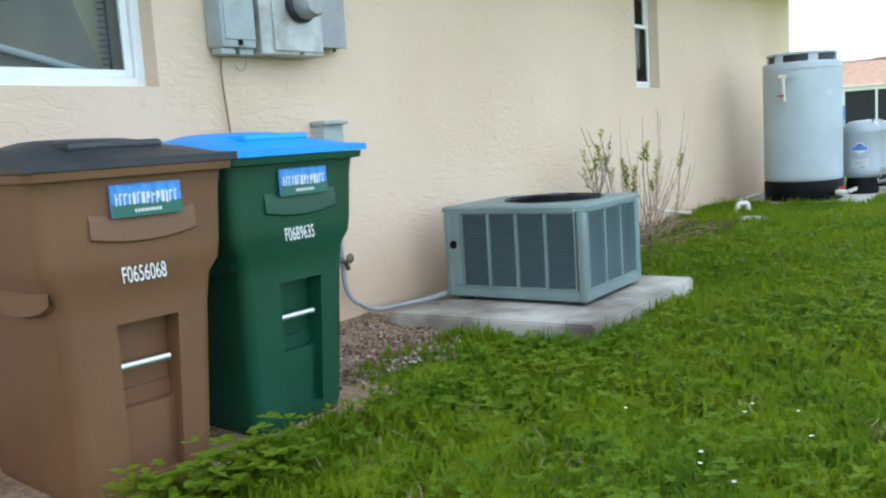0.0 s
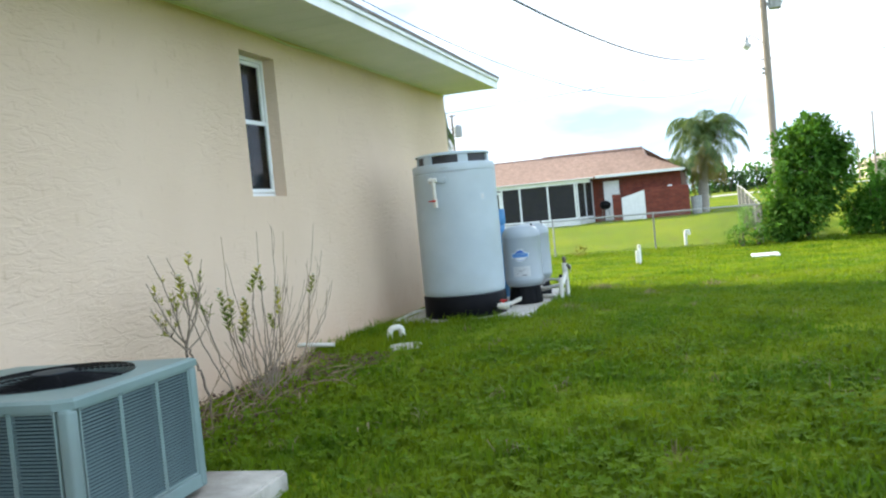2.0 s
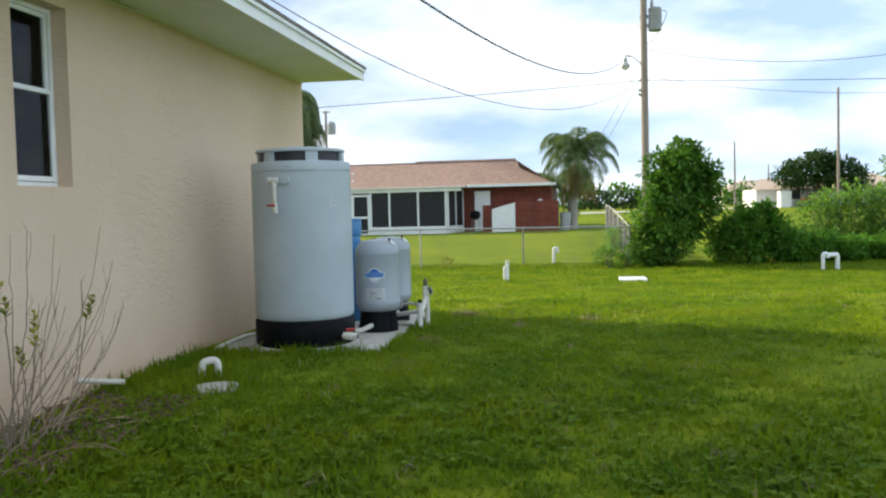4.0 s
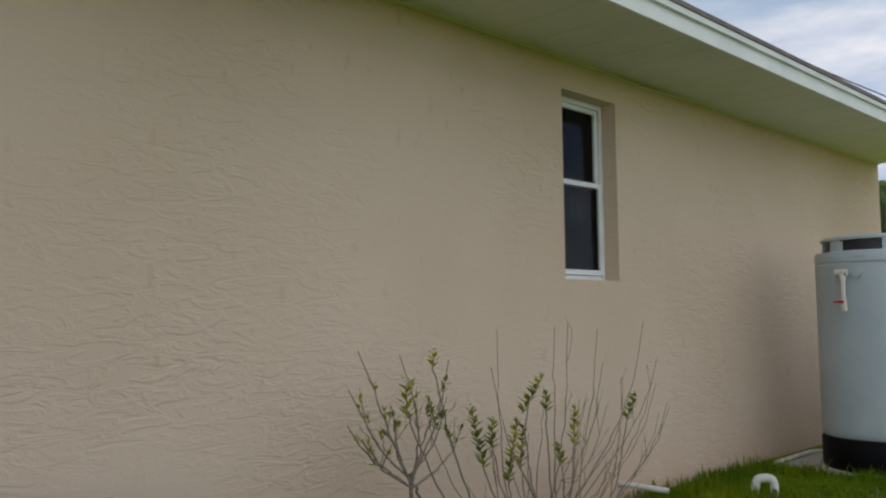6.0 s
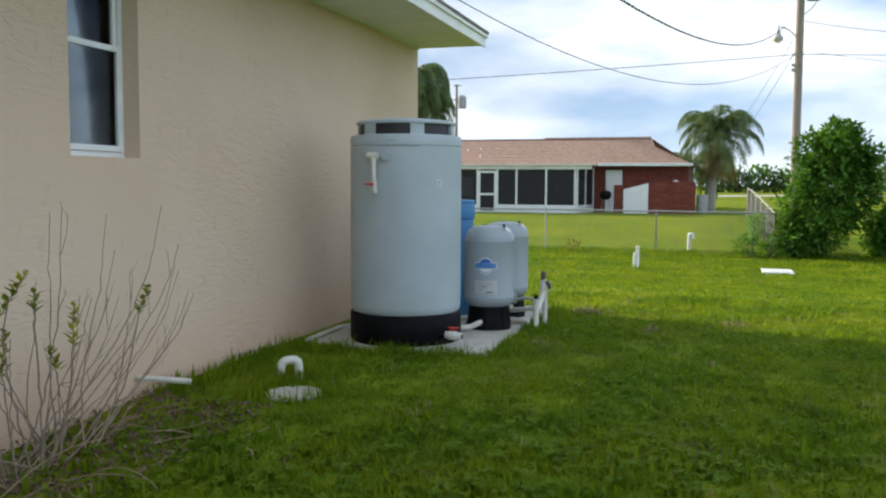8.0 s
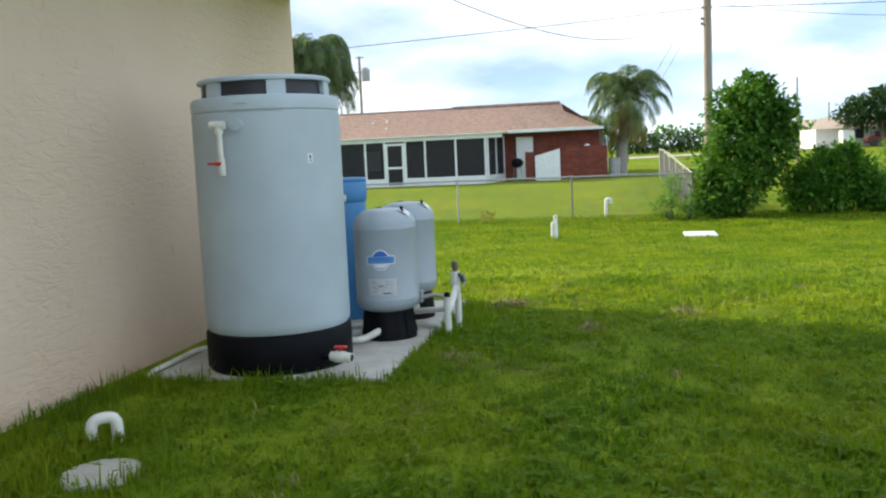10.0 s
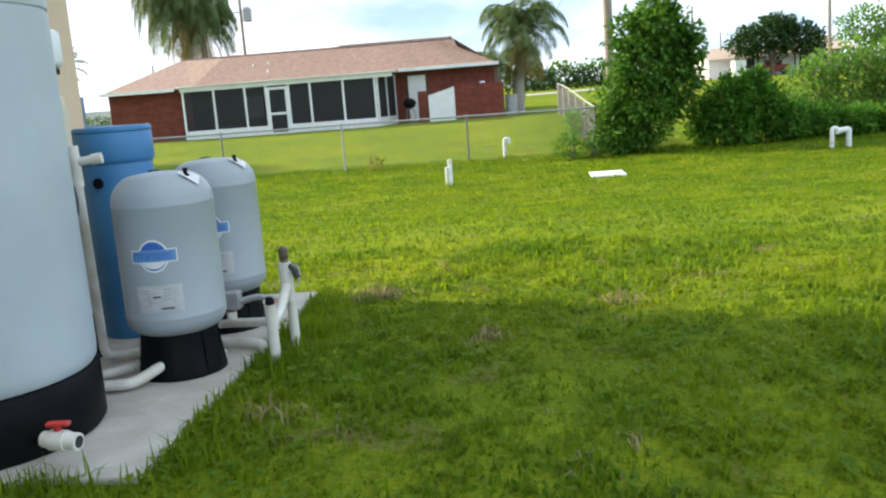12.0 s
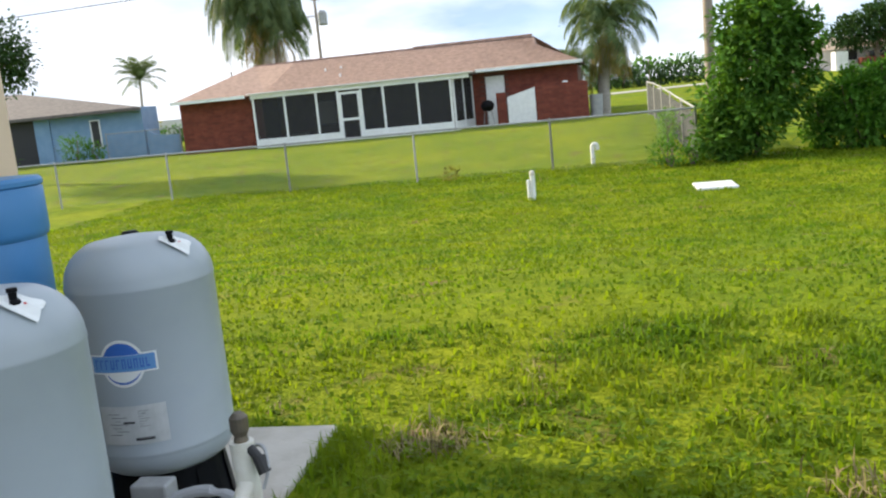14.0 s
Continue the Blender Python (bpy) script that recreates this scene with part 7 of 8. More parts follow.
# ---------------- utility poles and wires ----------------
def build_poles():
    g = ground_z(5.66, 36)
    t = thing("utility_pole", 5.66, 36, g, "weathered wooden utility pole behind the green tree", "utility pole", "utility poles")
    bm = bmesh.new()
    tube(bm, [(0, 0, -0.5), (0, 0, 6), (0, 0, 10.4 - g)], 0.135, 14, 0.10)
    part("shaft", bm, "pole_wood", t, smooth=True)
    bm = bmesh.new()
    for z in (7.50, 7.19, 5.42):
        box(bm, -0.14, 0.22 if z > 6.5 else 0.14, -0.03, 0.03, z - g - 0.03, z - g + 0.03, 0.006)
    part("bracket", bm, "galv", t)
    bm = bmesh.new()
    for z in (5.1, 4.95):
        tube(bm, [(-0.20, 0, z - g), (-0.12, 0, z - g)], 0.05, 8)
    part("bolt_plate", bm, "galv", t)
    t = thing("transformer", 6.026, 35.975, 7.035, "grey pole transformer with a tall bushing, bolted to the pole", "transformer")
    t.matrix_basis = t.matrix_basis @ Matrix.Diagonal((0.79, 0.79, 0.79, 1))
    bm = bmesh.new()
    lathe(bm, [(0.24, 0), (0.27, 0.03), (0.27, 0.86), (0.28, 0.88), (0.28, 0.94), (0.10, 1.02)], 0, 0, 24)
    part("tank", bm, "box_grey", t, smooth=True)
    bm = bmesh.new()
    lathe(bm, [(0.05, 1.0), (0.08, 1.04), (0.05, 1.08), (0.08, 1.12), (0.05, 1.16), (0.07, 1.20), (0.03, 1.36)], -0.12, 0, 10)
    part("bushing", bm, "galv", t)
    for k in range(5):
        bm = bmesh.new()
        box(bm, -0.015, 0.015, 0.262, 0.30, 0.15, 0.75)
        bmesh.ops.rotate(bm, verts=bm.verts, cent=(0, 0, 0), matrix=Matrix.Rotation(radians(-60 + 30 * k + 180), 3, "Z"))
        part("cooling_fin", bm, "box_grey", t)
    bm = bmesh.new()
    box(bm, -0.42, -0.25, -0.04, 0.04, 0.25, 0.31)
    box(bm, -0.42, -0.25, -0.04, 0.04, 0.62, 0.68)
    part("hanger", bm, "galv", t)
    bm = bmesh.new()
    tube(bm, bent([(0.28, 0, 0.85), (0.50, 0, 0.80), (0.42, 0, 0.45), (0.22, 0, 0.1), (0.0, 0, -0.25), (-0.4, 0, -0.6)], 0.2), 0.015, 5)
    part("lead", bm, "cable", t)
    t = thing("street_lamp", 5.03, 35.896, 5.85, "small bell-shaped street lamp on a thin arm", "street lamp")
    t.matrix_basis = t.matrix_basis @ Matrix.Diagonal((0.79, 0.79, 0.79, 1))
    bm = bmesh.new()
    tube(bm, bent([(0.66, 0.1, 0.15), (0.35, 0.05, 0.45), (0.05, 0, 0.52)], 0.3), 0.022, 6)
    part("arm", bm, "galv", t)
    bm = bmesh.new()
    lathe(bm, [(0.19, 0.0), (0.20, 0.03), (0.19, 0.14), (0.11, 0.20), (0.10, 0.34), (0.05, 0.42), (0.02, 0.62)], 0, 0, 18)
    part("shade", bm, "box_steel", t, smooth=True)
    bm = bmesh.new()
    lathe(bm, [(0.05, -0.10), (0.12, -0.06), (0.14, 0.0)], 0, 0, 14)
    part("glass", bm, "white", t)
    for (x, y, h, r, lab) in ((-18.1, 80, 9.9, 0.14, "distant wooden pole with a transformer behind the brick house"), (19.4, 84, 4.3, 0.08, "thin distant pole beside the oak"), (12.6, 60, 4.8, 0.07, "thin distant pole past the hedge"), (15.2, 84, 3.9, 0.06, "short thin distant pole in the field"), (12.5, 38.5, 5.2, 0.06, "thin grey pole among the overgrown bushes"), (8.8, 118, 3.6, 0.1, "far thin pole over the tree belt"), (-34.0, 100, 6.2, 0.12, "thin distant pole beyond the white wall")):
        t = thing("utility_pole", x, y, ground_z(x, y), lab, "utility pole", "utility poles")
        bm = bmesh.new()
        tube(bm, [(0, 0, -0.3), (0, 0, h - ground_z(x, y))], r, 8, r * 0.7)
        part("shaft", bm, "pole_wood", t)
        if r > 0.13:
            bm = bmesh.new()
            lathe(bm, [(0.3, 7.2), (0.36, 7.25), (0.36, 8.1), (0.2, 8.3)], 0.5, 0, 12)
            part("transformer", bm, "box_grey", t)
            bm = bmesh.new()
            box(bm, -1.1, 0.2, -0.04, 0.04, 7.9, 7.98)
            box(bm, -0.3, 0.4, -0.04, 0.04, 9.1, 9.18)
            part("crossarm", bm, "pole_wood", t)
    def wire(p, q, sag, r, label):
        p, q = Vector(p), Vector(q)
        pts = []
        for i in range(41):
            u = i / 40
            c = p.lerp(q, u)
            c.z -= 4 * sag * u * (1 - u)
            pts.append(c)
        bm = bmesh.new()
        tube(bm, pts, r, 5)
        tagged(part("overhead_wire", bm, "cable"), label, "wire", "overhead wires")
    # these two hang free at the far end, fitted to the camera's view
    wire((5.22, 35.975, 6.285), (-1.733, -6.482, 6.556), 2.86, 0.014, "thick black service cable sagging from the pole")
    wire((5.60, 35.975, 5.45), (-3.526, 7.847, 6.934), 2.65, 0.008, "thin wire sagging from the pole, far end set to fit the view")
    wire((5.575, 35.975, 5.416), (-18.236, 34.34, 4.524), 0.12, 0.012, "level wire strung along the back lots")
    wire((5.654, 35.975, 5.416), (29.164, 37.555, 5.258), 0.20, 0.012, "level wire strung away from the pole")
    wire((5.694, 35.975, 6.443), (19.684, 32.815, 7.233), 1.19, 0.01, "sagging wire leaving the pole")
    wire((5.931, 35.975, 5.495), (21.264, 35.975, 5.258), 0.71, 0.008, "thin sagging wire leaving the pole")
    wire((5.536, 35.975, 5.969), (3.489, 43.875, 2.809), 0.12, 0.007, "thin guy wire dropping behind the palm")
    wire((5.536, 35.975, 5.495), (3.884, 43.875, 2.809), 0.12, 0.007, "thin second guy wire dropping behind the palm")


build_poles()


# ---------------- the brick house beyond the fence ----------------
def build_brick_house():
    h = thing("brick_house", -6.76, 50, 0, "low red brick house with a brown shingle roof and screened porch", "house")
    h.matrix_basis = h.matrix_basis @ Matrix.Diagonal((0.985, 1, 1, 1))
    def W(x):
        return x + 7
    def D(y):
        return y - 50
    G = -0.3
    for (name, x0, x1, y, z1) in (("wall", -15.25, -11.45, 48.35, 2.30), ("wall", -2.55, 1.95, 50.3, 2.40)):
        bm = bmesh.new()
        box(bm, W(x0), W(x1), D(y) + 0.02, D(y) + 0.25, G, z1)
        part("wall", bm, "mortar", h)
    bm = bmesh.new()
    box(bm, W(-15.25), W(-15.0), D(48.62), D(60), G, 2.3)
    box(bm, W(1.7), W(1.95), D(50.56), D(60), G, 2.3)
    box(bm, W(-14.99), W(1.69), D(59.7), D(60), G, 2.3)
    part("rear_walls", bm, "mortar", h)
    bm = bmesh.new()
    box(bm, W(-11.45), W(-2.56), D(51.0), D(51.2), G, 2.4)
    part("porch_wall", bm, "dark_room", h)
    bm = bmesh.new()
    box(bm, W(-11.6), W(-2.5), D(47.9), D(50.99), -0.2, 0.02)
    part("porch_floor", bm, "concrete_new", h)
    bm = bmesh.new()
    box(bm, W(-9.9), W(-9.0), D(50.93), D(50.99), 0.75, 1.75, 0.01)
    part("porch_window", bm, "white", h, "pale window inside the porch")
    bm = bmesh.new()
    box(bm, W(-11.2), W(-10.2), D(50.0), D(50.6), 0.02, 0.5, 0.05)
    part("porch_bench", bm, "box_grey", h)
    # roof: long ridge, hip at one end, stepped hip at the other
    bm = bmesh.new()
    ez, rz = 2.33, 3.81
    FL, FR, BL, BR = (W(-15.42), D(47.85), 2.25), (W(2.2), D(49.6), 2.38), (W(-15.42), D(60.4), 2.25), (W(2.2), D(60.4), 2.38)
    RL, RR = (W(-13.9), D(54.2), rz), (W(-0.2), D(54.2), rz)
    J0, J1, J2 = (W(-11.75), D(47.85), 2.25), (W(-11.75), D(49.55), 2.36), (W(-11.75), D(54.2), rz)
    for tri in ((FL, J0, J1), (FL, J1, RL), (J1, J2, RL)):
        bm.faces.new([bm.verts.new(p) for p in tri])
    quad(bm, J0, (W(-2.3), D(47.85), 2.25), (W(-2.3), D(49.55), 2.36), J1)
    quad(bm, J1, (W(-2.3), D(49.55), 2.36), (W(-2.3), D(54.2), rz), J2)
    front = [(W(-2.3), D(49.55), 2.36), (W(2.2), D(49.55), 2.36), (W(0.1), D(52.9), 3.38), (W(-0.05), D(54.2), rz), (W(-2.3), D(54.2), rz)]
    bm.faces.new([bm.verts.new(p) for p in front])
    quad(bm, (W(2.2), D(49.55), 2.36), (W(2.2), D(58.9), 2.36), (W(0.1), D(55.5), 3.38), (W(0.1), D(52.9), 3.38))
    bm.faces.new([bm.verts.new(p) for p in ((W(0.1), D(52.9), 3.38), (W(0.1), D(55.5), 3.38), (W(-0.05), D(54.2), rz))])
    quad(bm, (W(2.2), D(58.9), 2.36), BL, RL, (W(-0.05), D(54.2), rz))
    bm.faces.new([bm.verts.new(p) for p in (BL, FL, RL)])
    part("roof", bm, "shingle", h, "brown shingle roof")
    # courses laid proud of the roof
    for i in range(24):
        u = i / 24
        y = 47.85 + (54.2 - 47.85) * u
        z = 2.25 + (y - 47.85) * 0.0647 if y < 49.55 else 2.36 + (y - 49.55) * 0.312
        v = (y - 49.55) / 4.65
        xr = -2.31 if y < 49.55 else 2.15 - 2.9 * v if v < 0.72 else -0.05
        bm = bmesh.new()
        box(bm, W(-11.75), W(xr), D(y), D(y) + 0.05, z + 0.008, z + 0.022)
        part("shingle_course", bm, "shingle", h)
    bm = bmesh.new()
    box(bm, W(-13.9), W(-5.8), D(54.1), D(54.3), rz - 0.02, rz + 0.04)
    box(bm, W(-5.8), W(-0.1), D(54.1), D(54.3), rz, rz + 0.10)
    part("ridge_cap", bm, "shingle", h)
    for (x, y, z) in ((-9.6, 52.0, 3.21), (-8.9, 52.2, 3.27), (-8.6, 50.9, 2.87)):
        bm = bmesh.new()
        lathe(bm, [(0.045, z - 0.15), (0.045, z + 0.02), (0.02, z + 0.035)], W(x), D(y), 10)
        part("roof_vent", bm, "white", h)
    for (x0, x1, y, z) in ((-15.42, -12.0, 47.83, 2.17), (-2.3, 2.2, 49.55, 2.30)):
        bm = bmesh.new()
        box(bm, W(x0), W(x1), D(y), D(y) + 0.03, z, z + 0.13)
        part("fascia", bm, "trim", h)
    bm = bmesh.new()
    box(bm, W(-15.38), W(2.1), D(49.62), D(50.28), 2.29, 2.30)
    part("soffit", bm, "soffit", h)
    # screened porch
    P = new("screen_porch")
    P.parent = h
    tagged(P, "white-framed screened porch")
    yf = 47.9
    bm = bmesh.new()
    box(bm, W(-11.75), W(-2.35), D(yf) - 0.10, D(yf) + 0.02, 2.10, 2.28, 0.01)
    part("header", bm, "trim", P)
    bm = bmesh.new()
    box(bm, W(-11.85), W(-2.2), D(yf) - 0.25, D(yf) + 0.3, 2.285, 2.33, 0.01)
    part("porch_eave", bm, "white", P)
    posts = (-11.66, -10.27, -8.87, -7.93, -6.93, -5.98, -4.53, -3.14)
    for x in posts:
        bm = bmesh.new()
        box(bm, W(x) - 0.045, W(x) + 0.045, D(yf) - 0.06, D(yf), 0.0, 2.10, 0.008)
        part("mullion", bm, "white", P)
    for a, b in zip(posts, posts[1:]):
        if a == -7.93:
            continue
        bm = bmesh.new()
        box(bm, W(a) + 0.046, W(b) - 0.046, D(yf) - 0.045, D(yf) - 0.01, -0.12, 0.42, 0.006)
        part("kick_panel", bm, "white", P)
        bm = bmesh.new()
        quad(bm, (W(a) + 0.04, D(yf) - 0.02, 0.42), (W(b) - 0.04, D(yf) - 0.02, 0.42), (W(b) - 0.04, D(yf) - 0.02, 2.1), (W(a) + 0.04, D(yf) - 0.02, 2.1))
        part("screen_panel", bm, "screen", P)
    bm = bmesh.new()
    for x0, x1, z0, z1 in ((-7.88, -7.78, 0, 2.03), (-7.08, -6.98, 0, 2.03), (-7.78, -7.08, 1.93, 2.03), (-7.78, -7.08, 0.86, 0.96), (-7.78, -7.08, 0.0, 0.12)):
        box(bm, W(x0), W(x1), D(yf) - 0.08, D(yf) - 0.04, z0, z1)
    part("screen_door", bm, "white", P)
    bm = bmesh.new()
    quad(bm, (W(-7.78), D(yf) - 0.06, 0.1), (W(-7.08), D(yf) - 0.06, 0.1), (W(-7.08), D(yf) - 0.06, 1.95), (W(-7.78), D(yf) - 0.06, 1.95))
    part("door_screen", bm, "screen", P)
    # porch return
    xr = -2.6
    for y in (48.0, 49.1, 50.2):
        bm = bmesh.new()
        xx = xr - 0.45 * (50.2 - y) / 2.2
        box(bm, W(xx) - 0.04, W(xx) + 0.04, D(y) - 0.04, D(y) + 0.04, 0, 2.2)
        part("mullion", bm, "white", P)
    bm = bmesh.new()
    quad(bm, (W(xr - 0.45), D(48.0), -0.1), (W(xr), D(50.2), -0.1), (W(xr), D(50.2), 0.42), (W(xr - 0.45), D(48.0), 0.42))
    part("kick_panel", bm, "white", P)
    bm = bmesh.new()
    quad(bm, (W(xr - 0.45), D(48.0), 0.42), (W(xr), D(50.2), 0.42), (W(xr), D(50.2), 2.2), (W(xr - 0.45), D(48.0), 2.2))
    part("screen_panel", bm, "screen", P)
    # white door in the brick wall
    bm = bmesh.new()
    box(bm, W(-1.98), W(-1.18), D(50.18), D(50.28), 0.08, 2.10, 0.008)
    part("door", bm, "white", h, "plain white door")
    # garden walls and gate
    g = thing("garden_wall", -0.40, 48.9, 0, "low red brick garden wall with a white wooden gate", "wall")
    def gw(x0, x1, y0, y1, z1):
        bm = bmesh.new()
        box(bm, x0 + 0.5, x1 + 0.5, y0 - 48.9, y1 - 48.9, -0.25, z1)
        part("wall_panel", bm, "mortar", g)
    gw(-1.38, -0.98, 48.95, 49.15, 1.38)
    gw(0.26, 2.35, 48.95, 49.15, 1.52)
    bm = bmesh.new()
    v = [(-0.42, -0.02, 0.0), (0.72, -0.02, 0.0), (0.72, -0.02, 1.48), (-0.42, -0.02, 1.18)]
    lo = [bm.verts.new(p) for p in v]
    hi = [bm.verts.new((p[0], p[1] + 0.05, p[2])) for p in v]
    bm.faces.new(lo)
    bm.faces.new(hi[::-1])
    for i in range(4):
        bm.faces.new((lo[i], hi[i], hi[(i + 1) % 4], lo[(i + 1) % 4]))
    bmesh.ops.recalc_face_normals(bm, faces=bm.faces)
    part("gate", bm, "white", g, "white gate with a sloping top")
    bm = bmesh.new()
    lathe(bm, [(0.05, 0), (0.12, 0.02), (0.12, 0.07), (0.03, 0.10)], 1.95, 0.15, 14)
    for v1 in bm.verts:
        v1.co.z += 1.52
    part("lamp_cap", bm, "white", g)
    bm = bmesh.new()
    lathe(bm, [(0.20, 0.0), (0.24, 0.05), (0.27, 0.85), (0.28, 0.90)], 0, 0, 16)
    b = tagged(part("rubbish_bin", bm, "box_grey"), "grey bin standing at the end of the garden wall", "bin")
    b.location = (2.75, 49.3, ground_z(2.75, 49.3))
    k = thing("kettle_grill", -1.62, 48.6, ground_z(-1.62, 48.6), "black kettle grill on thin legs beside the white door", "grill")
    bm = bmesh.new()
    lathe(bm, [(0.05, 0.62), (0.2, 0.68), (0.28, 0.82), (0.285, 0.86)], 0, 0, 20)
    part("bowl", bm, "black", k, smooth=True)
    bm = bmesh.new()
    lathe(bm, [(0.287, 0.862), (0.27, 0.95), (0.18, 1.04), (0.04, 1.08)], 0, 0, 20)
    part("lid", bm, "black", k, smooth=True)
    for j in range(3):
        a = 2.1 * j + 0.5
        bm = bmesh.new()
        tube(bm, [(0.15 * math.cos(a), 0.15 * math.sin(a), 0.7), (0.27 * math.cos(a), 0.27 * math.sin(a), 0.0)], 0.012, 6)
        part("leg", bm, "galv", k)
    return h, g


BRICK_HOUSE, GARDEN_WALL = build_brick_house()


def build_other_houses():
    # blue house
    h = thing("blue_house", -24.1, 54, 0, "pale blue stucco house with a grey shingle roof and dark porch", "house")
    bm = bmesh.new()
    box(bm, 0.7, 6.2, -3.4, -1.9, -0.2, 2.35)
    part("wall", bm, "blue_wall", h)
    # wall coloured dark to stand for the dimness of the porch
    bm = bmesh.new()
    box(bm, -9, 0.69, -1.89, 5.5, -0.2, 2.35)
    part("porch_wall", bm, "dark_room", h)
    bm = bmesh.new()
    box(bm, 0.70, 1.5, -3.50, -3.41, -0.2, 2.33)
    part("corner_pier", bm, "blue_wall", h)
    # near-black sheet whose colour stands for the shade inside the porch
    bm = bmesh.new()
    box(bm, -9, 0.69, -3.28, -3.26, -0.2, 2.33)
    part("porch_shade_sheet", bm, "ink", h, "dark sheet across an opening")
    for x0 in (-3.6, -8.2):
        bm = bmesh.new()
        box(bm, x0, x0 + 0.2, -3.5, -3.3, -0.2, 2.33)
        part("porch_post", bm, "blue_wall", h)
    bm = bmesh.new()
    box(bm, 3.6, 4.0, -3.44, -3.405, 0.7, 1.9)
    part("window", bm, "ink", h)
    bm = bmesh.new()
    for x0, x1, z0, z1 in ((3.54, 3.60, 0.64, 1.96), (4.0, 4.06, 0.64, 1.96), (3.601, 3.999, 1.9, 1.96), (3.601, 3.999, 0.64, 0.70)):
        box(bm, x0, x1, -3.46, -3.405, z0, z1)
    part("window_frame", bm, "trim", h)
    bm = bmesh.new()
    c = [(-9.8, -4.0, 2.34), (6.5, -4.0, 2.34), (1.2, 6.3, 2.34), (-9.8, 6.3, 2.34)]
    r0, r1 = (-6.5, 1.3, 3.75), (-3.1, 1.3, 3.75)
    quad(bm, c[0], c[1], r1, r0)
    quad(bm, c[2], c[3], r0, r1)
    bm.faces.new([bm.verts.new(p) for p in (c[1], c[2], r1)])
    bm.faces.new([bm.verts.new(p) for p in (c[3], c[0], r0)])
    quad(bm, (c[0][0], c[0][1], 2.2), (c[1][0], c[1][1], 2.2), c[1], c[0])
    quad(bm, (c[1][0], c[1][1], 2.2), (c[2][0], c[2][1], 2.2), c[2], c[1])
    quad(bm, (c[0][0], c[0][1], 2.2), (c[3][0], c[3][1], 2.2), (c[2][0], c[2][1], 2.2), (c[1][0], c[1][1], 2.2))
    part("roof", bm, "shingle_old", h)
    g = thing("yard_wall", -17.85, 50.7, ground_z(-18.6, 49.6), "low pale blue yard wall with a swept end", "wall")
    bm = bmesh.new()
    prof = [(0.0, 1.30), (0.12, 1.17), (0.27, 1.06), (0.45, 0.98), (0.7, 0.93), (1.0, 0.91), (1.6, 0.90)]
    vs = [(x, z) for x, z in prof]
    for (x0, z0), (x1, z1) in zip(vs, vs[1:]):
        for yy, fl in ((0, 1), (0.2, -1)):
            quad(bm, (x0, yy, -0.2), (x1, yy, -0.2), (x1, yy, z1), (x0, yy, z0))
        quad(bm, (x0, 0, z0), (x1, 0, z1), (x1, 0.2, z1), (x0, 0.2, z0))
    part("wall_panel", bm, "blue_wall", g)
    # cream house beyond, with a white wall
    h = thing("cream_house", -29, 80, 0.3, "distant cream house with a tan roof", "house")
    bm = bmesh.new()
    box(bm, 0, 12, 0, 8, -0.3, 2.4)
    part("wall", bm, "cream_wall", h)
    bm = bmesh.new()
    c = [(-0.7, -0.7, 2.4), (12.7, -0.7, 2.4), (12.7, 8.7, 2.4), (-0.7, 8.7, 2.4)]
    quad(bm, c[0], c[1], (9, 4, 4.0), (3.5, 4, 4.0))
    quad(bm, c[2], c[3], (3.5, 4, 4.0), (9, 4, 4.0))
    bm.faces.new([bm.verts.new(p) for p in (c[1], c[2], (9, 4, 4.0))])
    bm.faces.new([bm.verts.new(p) for p in (c[3], c[0], (3.5, 4, 4.0))])
    part("roof", bm, "tan_tile", h)
    bm = bmesh.new()
    box(bm, 4.6, 5.8, -0.04, 0.0, 0.9, 2.0)
    part("window", bm, "ink", h)
    bm = bmesh.new()
    box(bm, -33, -24.5, 70, 70.2, -0.1, 1.75)
    tagged(part("garden_wall", bm, "white_wall"), "white rendered garden wall in the distance", "wall")
    # pale houses across the field
    h = thing("pale_house", 18, 82, 0, "distant pale house with a tan roof and open carport", "house")
    bm = bmesh.new()
    box(bm, 0.0, 6.5, 0, 6, 0.3, 2.15)
    part("wall", bm, "white_wall", h)
    bm = bmesh.new()
    box(bm, 6.51, 10.5, 1.5, 6, 0.3, 2.3)
    part("wing", bm, "cream_wall", h)
    for x in (6.6, 8.2):
        bm = bmesh.new()
        box(bm, x, x + 0.2, -0.2, 0.0, 0.3, 2.3)
        part("carport_post", bm, "white", h)
    # black panel standing for the unlit garage behind the carport
    bm = bmesh.new()
    box(bm, 6.9, 8.1, 1.45, 1.49, 0.5, 2.2)
    part("garage_shade_panel", bm, "ink", h)
    for x in (2.6, 9.2):
        bm = bmesh.new()
        box(bm, x, x + 0.9, -0.04 if x < 6 else 1.44, 0.0 if x < 6 else 1.49, 1.3, 2.0)
        part("window", bm, "ink", h)
    bm = bmesh.new()
    quad(bm, (-0.5, -0.6, 2.15), (6.5, -0.6, 2.15), (6.5, 3, 3.1), (0.9, 3, 3.1))
    quad(bm, (6.0, -0.8, 2.3), (11.2, -0.8, 2.3), (10.0, 3, 3.35), (7.2, 3, 3.35))
    bm.faces.new([bm.verts.new(p) for p in ((11.2, -0.8, 2.3), (11.2, 6.5, 2.3), (10.0, 3, 3.35))])
    bm.faces.new([bm.verts.new(p) for p in ((6.0, -0.8, 2.3), (7.2, 3, 3.35), (6.0, 6.5, 2.3))])
    part("roof", bm, "tan_tile", h)
    s = thing("white_shed", 19.4, 79.5, 0.5, "small white shed with double doors before the pale house", "shed")
    bm = bmesh.new()
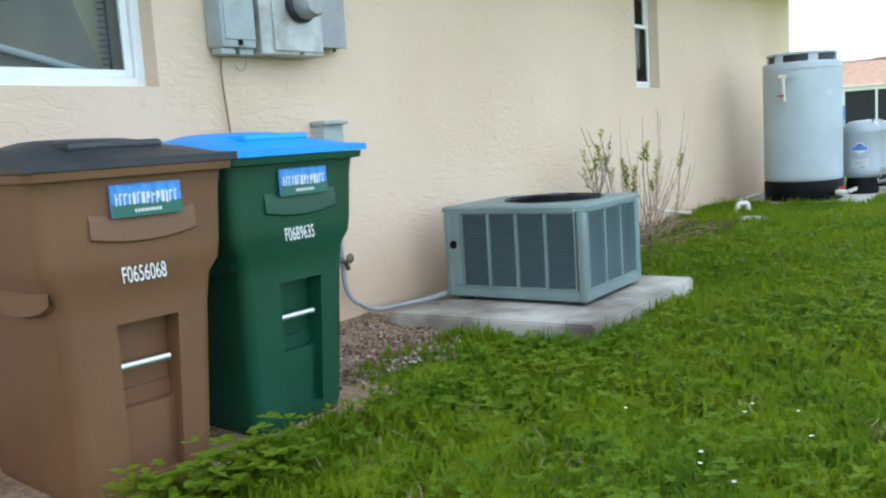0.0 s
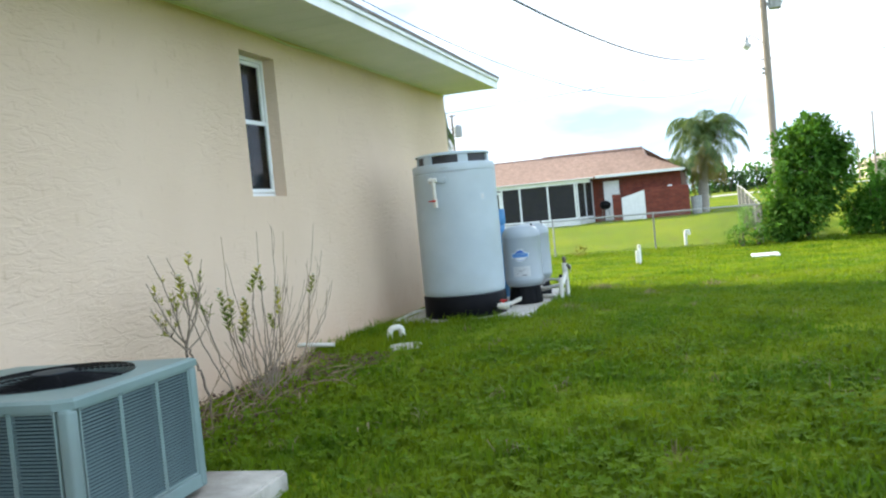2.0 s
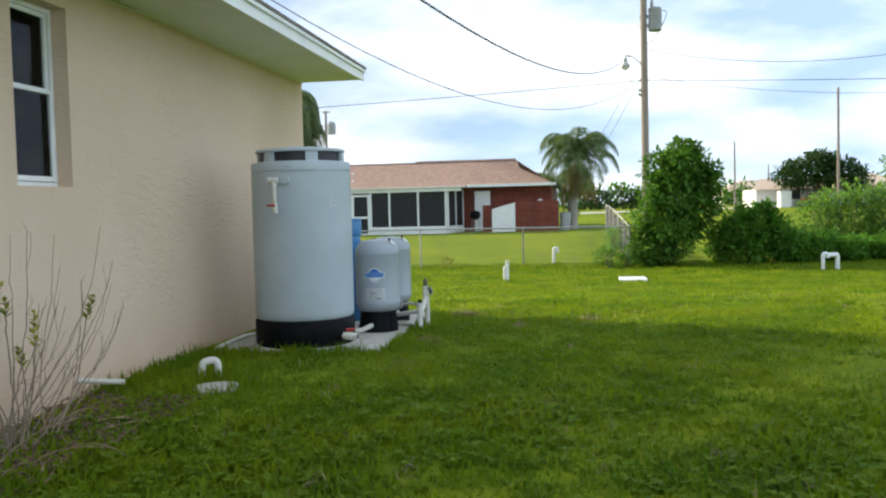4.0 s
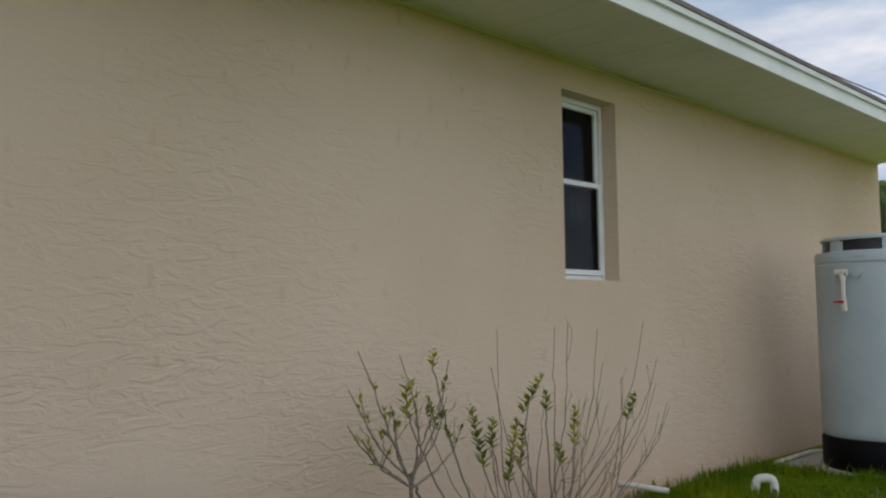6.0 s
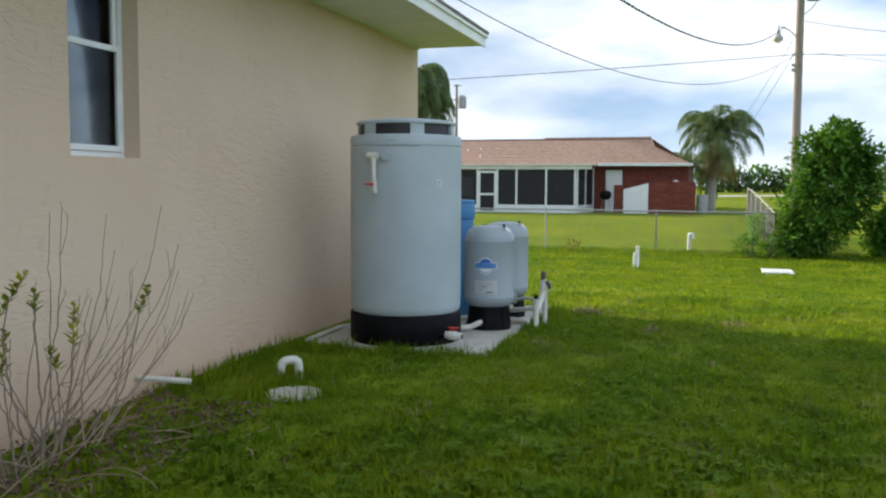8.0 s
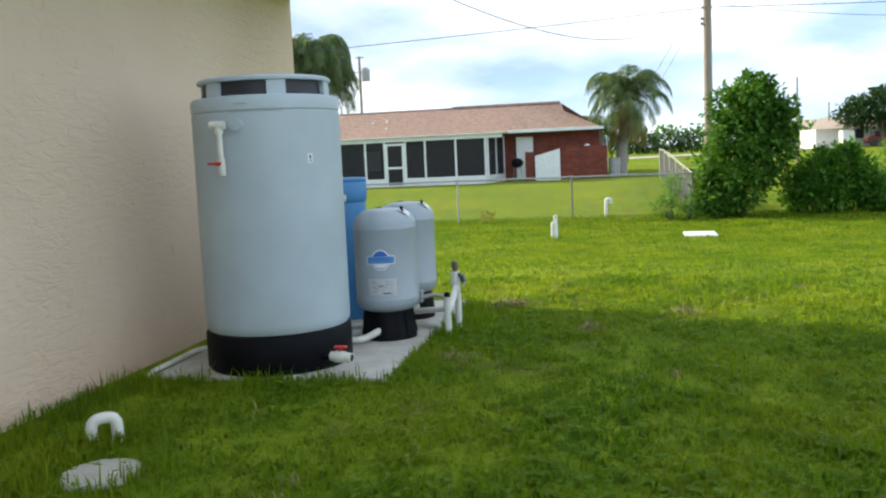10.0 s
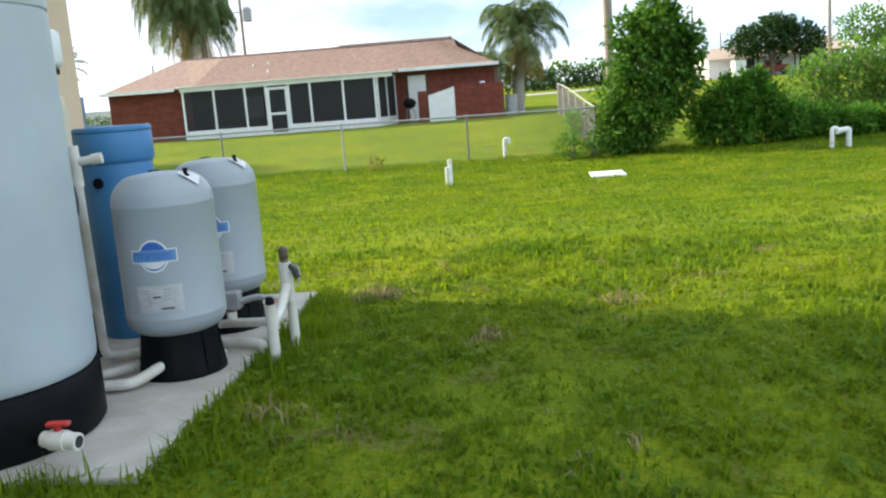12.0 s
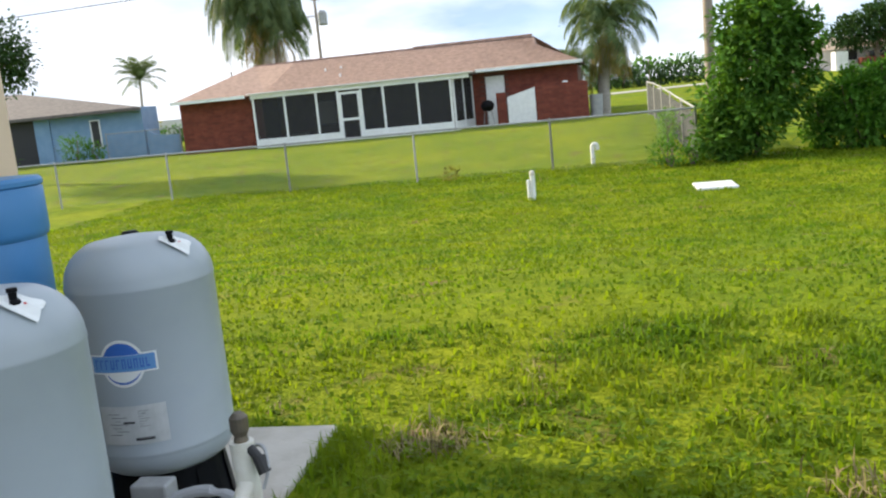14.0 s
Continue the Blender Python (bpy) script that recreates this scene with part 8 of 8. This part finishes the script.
    box(bm, 0, 0.85, 0, 1.2, -0.2, 1.45)
    part("wall", bm, "white", s)
    for k in (0, 1):
        bm = bmesh.new()
        box(bm, 0.05 + k * 0.39, 0.41 + k * 0.39, -0.04, -0.002, 0.0, 1.3, 0.01)
        part("door", bm, "white_wall", s)
    c = thing("parked_car", 22.4, 80.5, ground_z(22.4, 80), "dark red car parked before the pale house", "car")
    bm = bmesh.new()
    box(bm, -1.1, 1.1, -0.7, 0.7, 0.25, 0.75, 0.12, 3)
    part("body", bm, "brick", c)
    bm = bmesh.new()
    box(bm, -0.65, 0.6, -0.6, 0.6, 0.75, 1.15, 0.12, 3)
    part("cabin", bm, "ink", c)
    for x in (-0.7, 0.7):
        bm = bmesh.new()
        lathe(bm, [(0.28, -0.72), (0.28, -0.55)], 0, 0, 14, "y")
        for v in bm.verts:
            v.co += Vector((x, 0, 0.28))
        part("wheel", bm, "rubber", c)
    h = thing("tan_house", 22.5, 128, 0.7, "far tan house roof over the hedge", "house")
    bm = bmesh.new()
    box(bm, 0, 9, 0, 8, -0.3, 1.8)
    part("wall", bm, "cream_wall", h)
    bm = bmesh.new()
    c = [(-0.7, -0.7, 1.8), (9.7, -0.7, 1.8), (9.7, 8.7, 1.8), (-0.7, 8.7, 1.8)]
    quad(bm, c[0], c[1], (6, 4, 3.3), (3, 4, 3.3))
    quad(bm, c[2], c[3], (3, 4, 3.3), (6, 4, 3.3))
    bm.faces.new([bm.verts.new(p) for p in (c[1], c[2], (6, 4, 3.3))])
    bm.faces.new([bm.verts.new(p) for p in (c[3], c[0], (3, 4, 3.3))])
    part("roof", bm, "tan_tile", h)
    bm = bmesh.new()
    pts = [(-2, 72), (14, 78), (30, 84)]
    for (x0, y0), (x1, y1) in zip(pts, pts[1:]):
        quad(bm, (x0, y0, ground_z(x0, y0) + 0.03), (x1, y1, ground_z(x1, y1) + 0.03), (x1, y1 + 3.5, ground_z(x1, y1 + 3.5) + 0.03), (x0, y0 + 3.5, ground_z(x0, y0 + 3.5) + 0.03))
    part("road", bm, "road", label="pale road crossing the field", kind="structure")


build_other_houses()


# ---------------- bricks of the far house, laid last ----------------
def lay_bricks():
    wall = [o for o in BRICK_HOUSE.children if o.name.split(".")[0] == "wall"]
    bm = bmesh.new()
    def course(x0, x1, y, z0, z1, skip=None):
        z, row = z0, 0
        while z < z1:
            x = x0 - (0.12 if row % 2 else 0)
            while x < x1:
                a, b = max(x, x0), min(x + 0.30, x1)
                if b - a > 0.05 and not (skip and b > skip[0] and a < skip[1] and z < skip[2]):
                    i = len(V)
                    V.extend([(a, y, z), (b, y, z), (b, y, z + 0.085), (a, y, z + 0.085), (a, y + 0.02, z), (b, y + 0.02, z), (b, y + 0.02, z + 0.085), (a, y + 0.02, z + 0.085)])
                    F.extend([(i, i + 1, i + 2, i + 3), (i + 3, i + 2, i + 6, i + 7), (i, i + 4, i + 5, i + 1), (i, i + 3, i + 7, i + 4), (i + 1, i + 5, i + 6, i + 2)])
                x += 0.31
            z += 0.098
            row += 1
    bm.free()
    V, F = [], []
    course(-8.25, -4.45, -1.65, -0.25, 2.2)
    course(4.45, 8.95, 0.30, -0.1, 2.3, (5.0, 5.85, 2.2))
    raw("brickwork", V, F, "brick", BRICK_HOUSE, kind="stuff")
    V, F = [], []
    course(-0.88, -0.48, 0.03, -0.2, 1.36)
    course(0.76, 2.85, 0.03, -0.2, 1.50)
    raw("brickwork", V, F, "brick", GARDEN_WALL, kind="stuff")


lay_bricks()
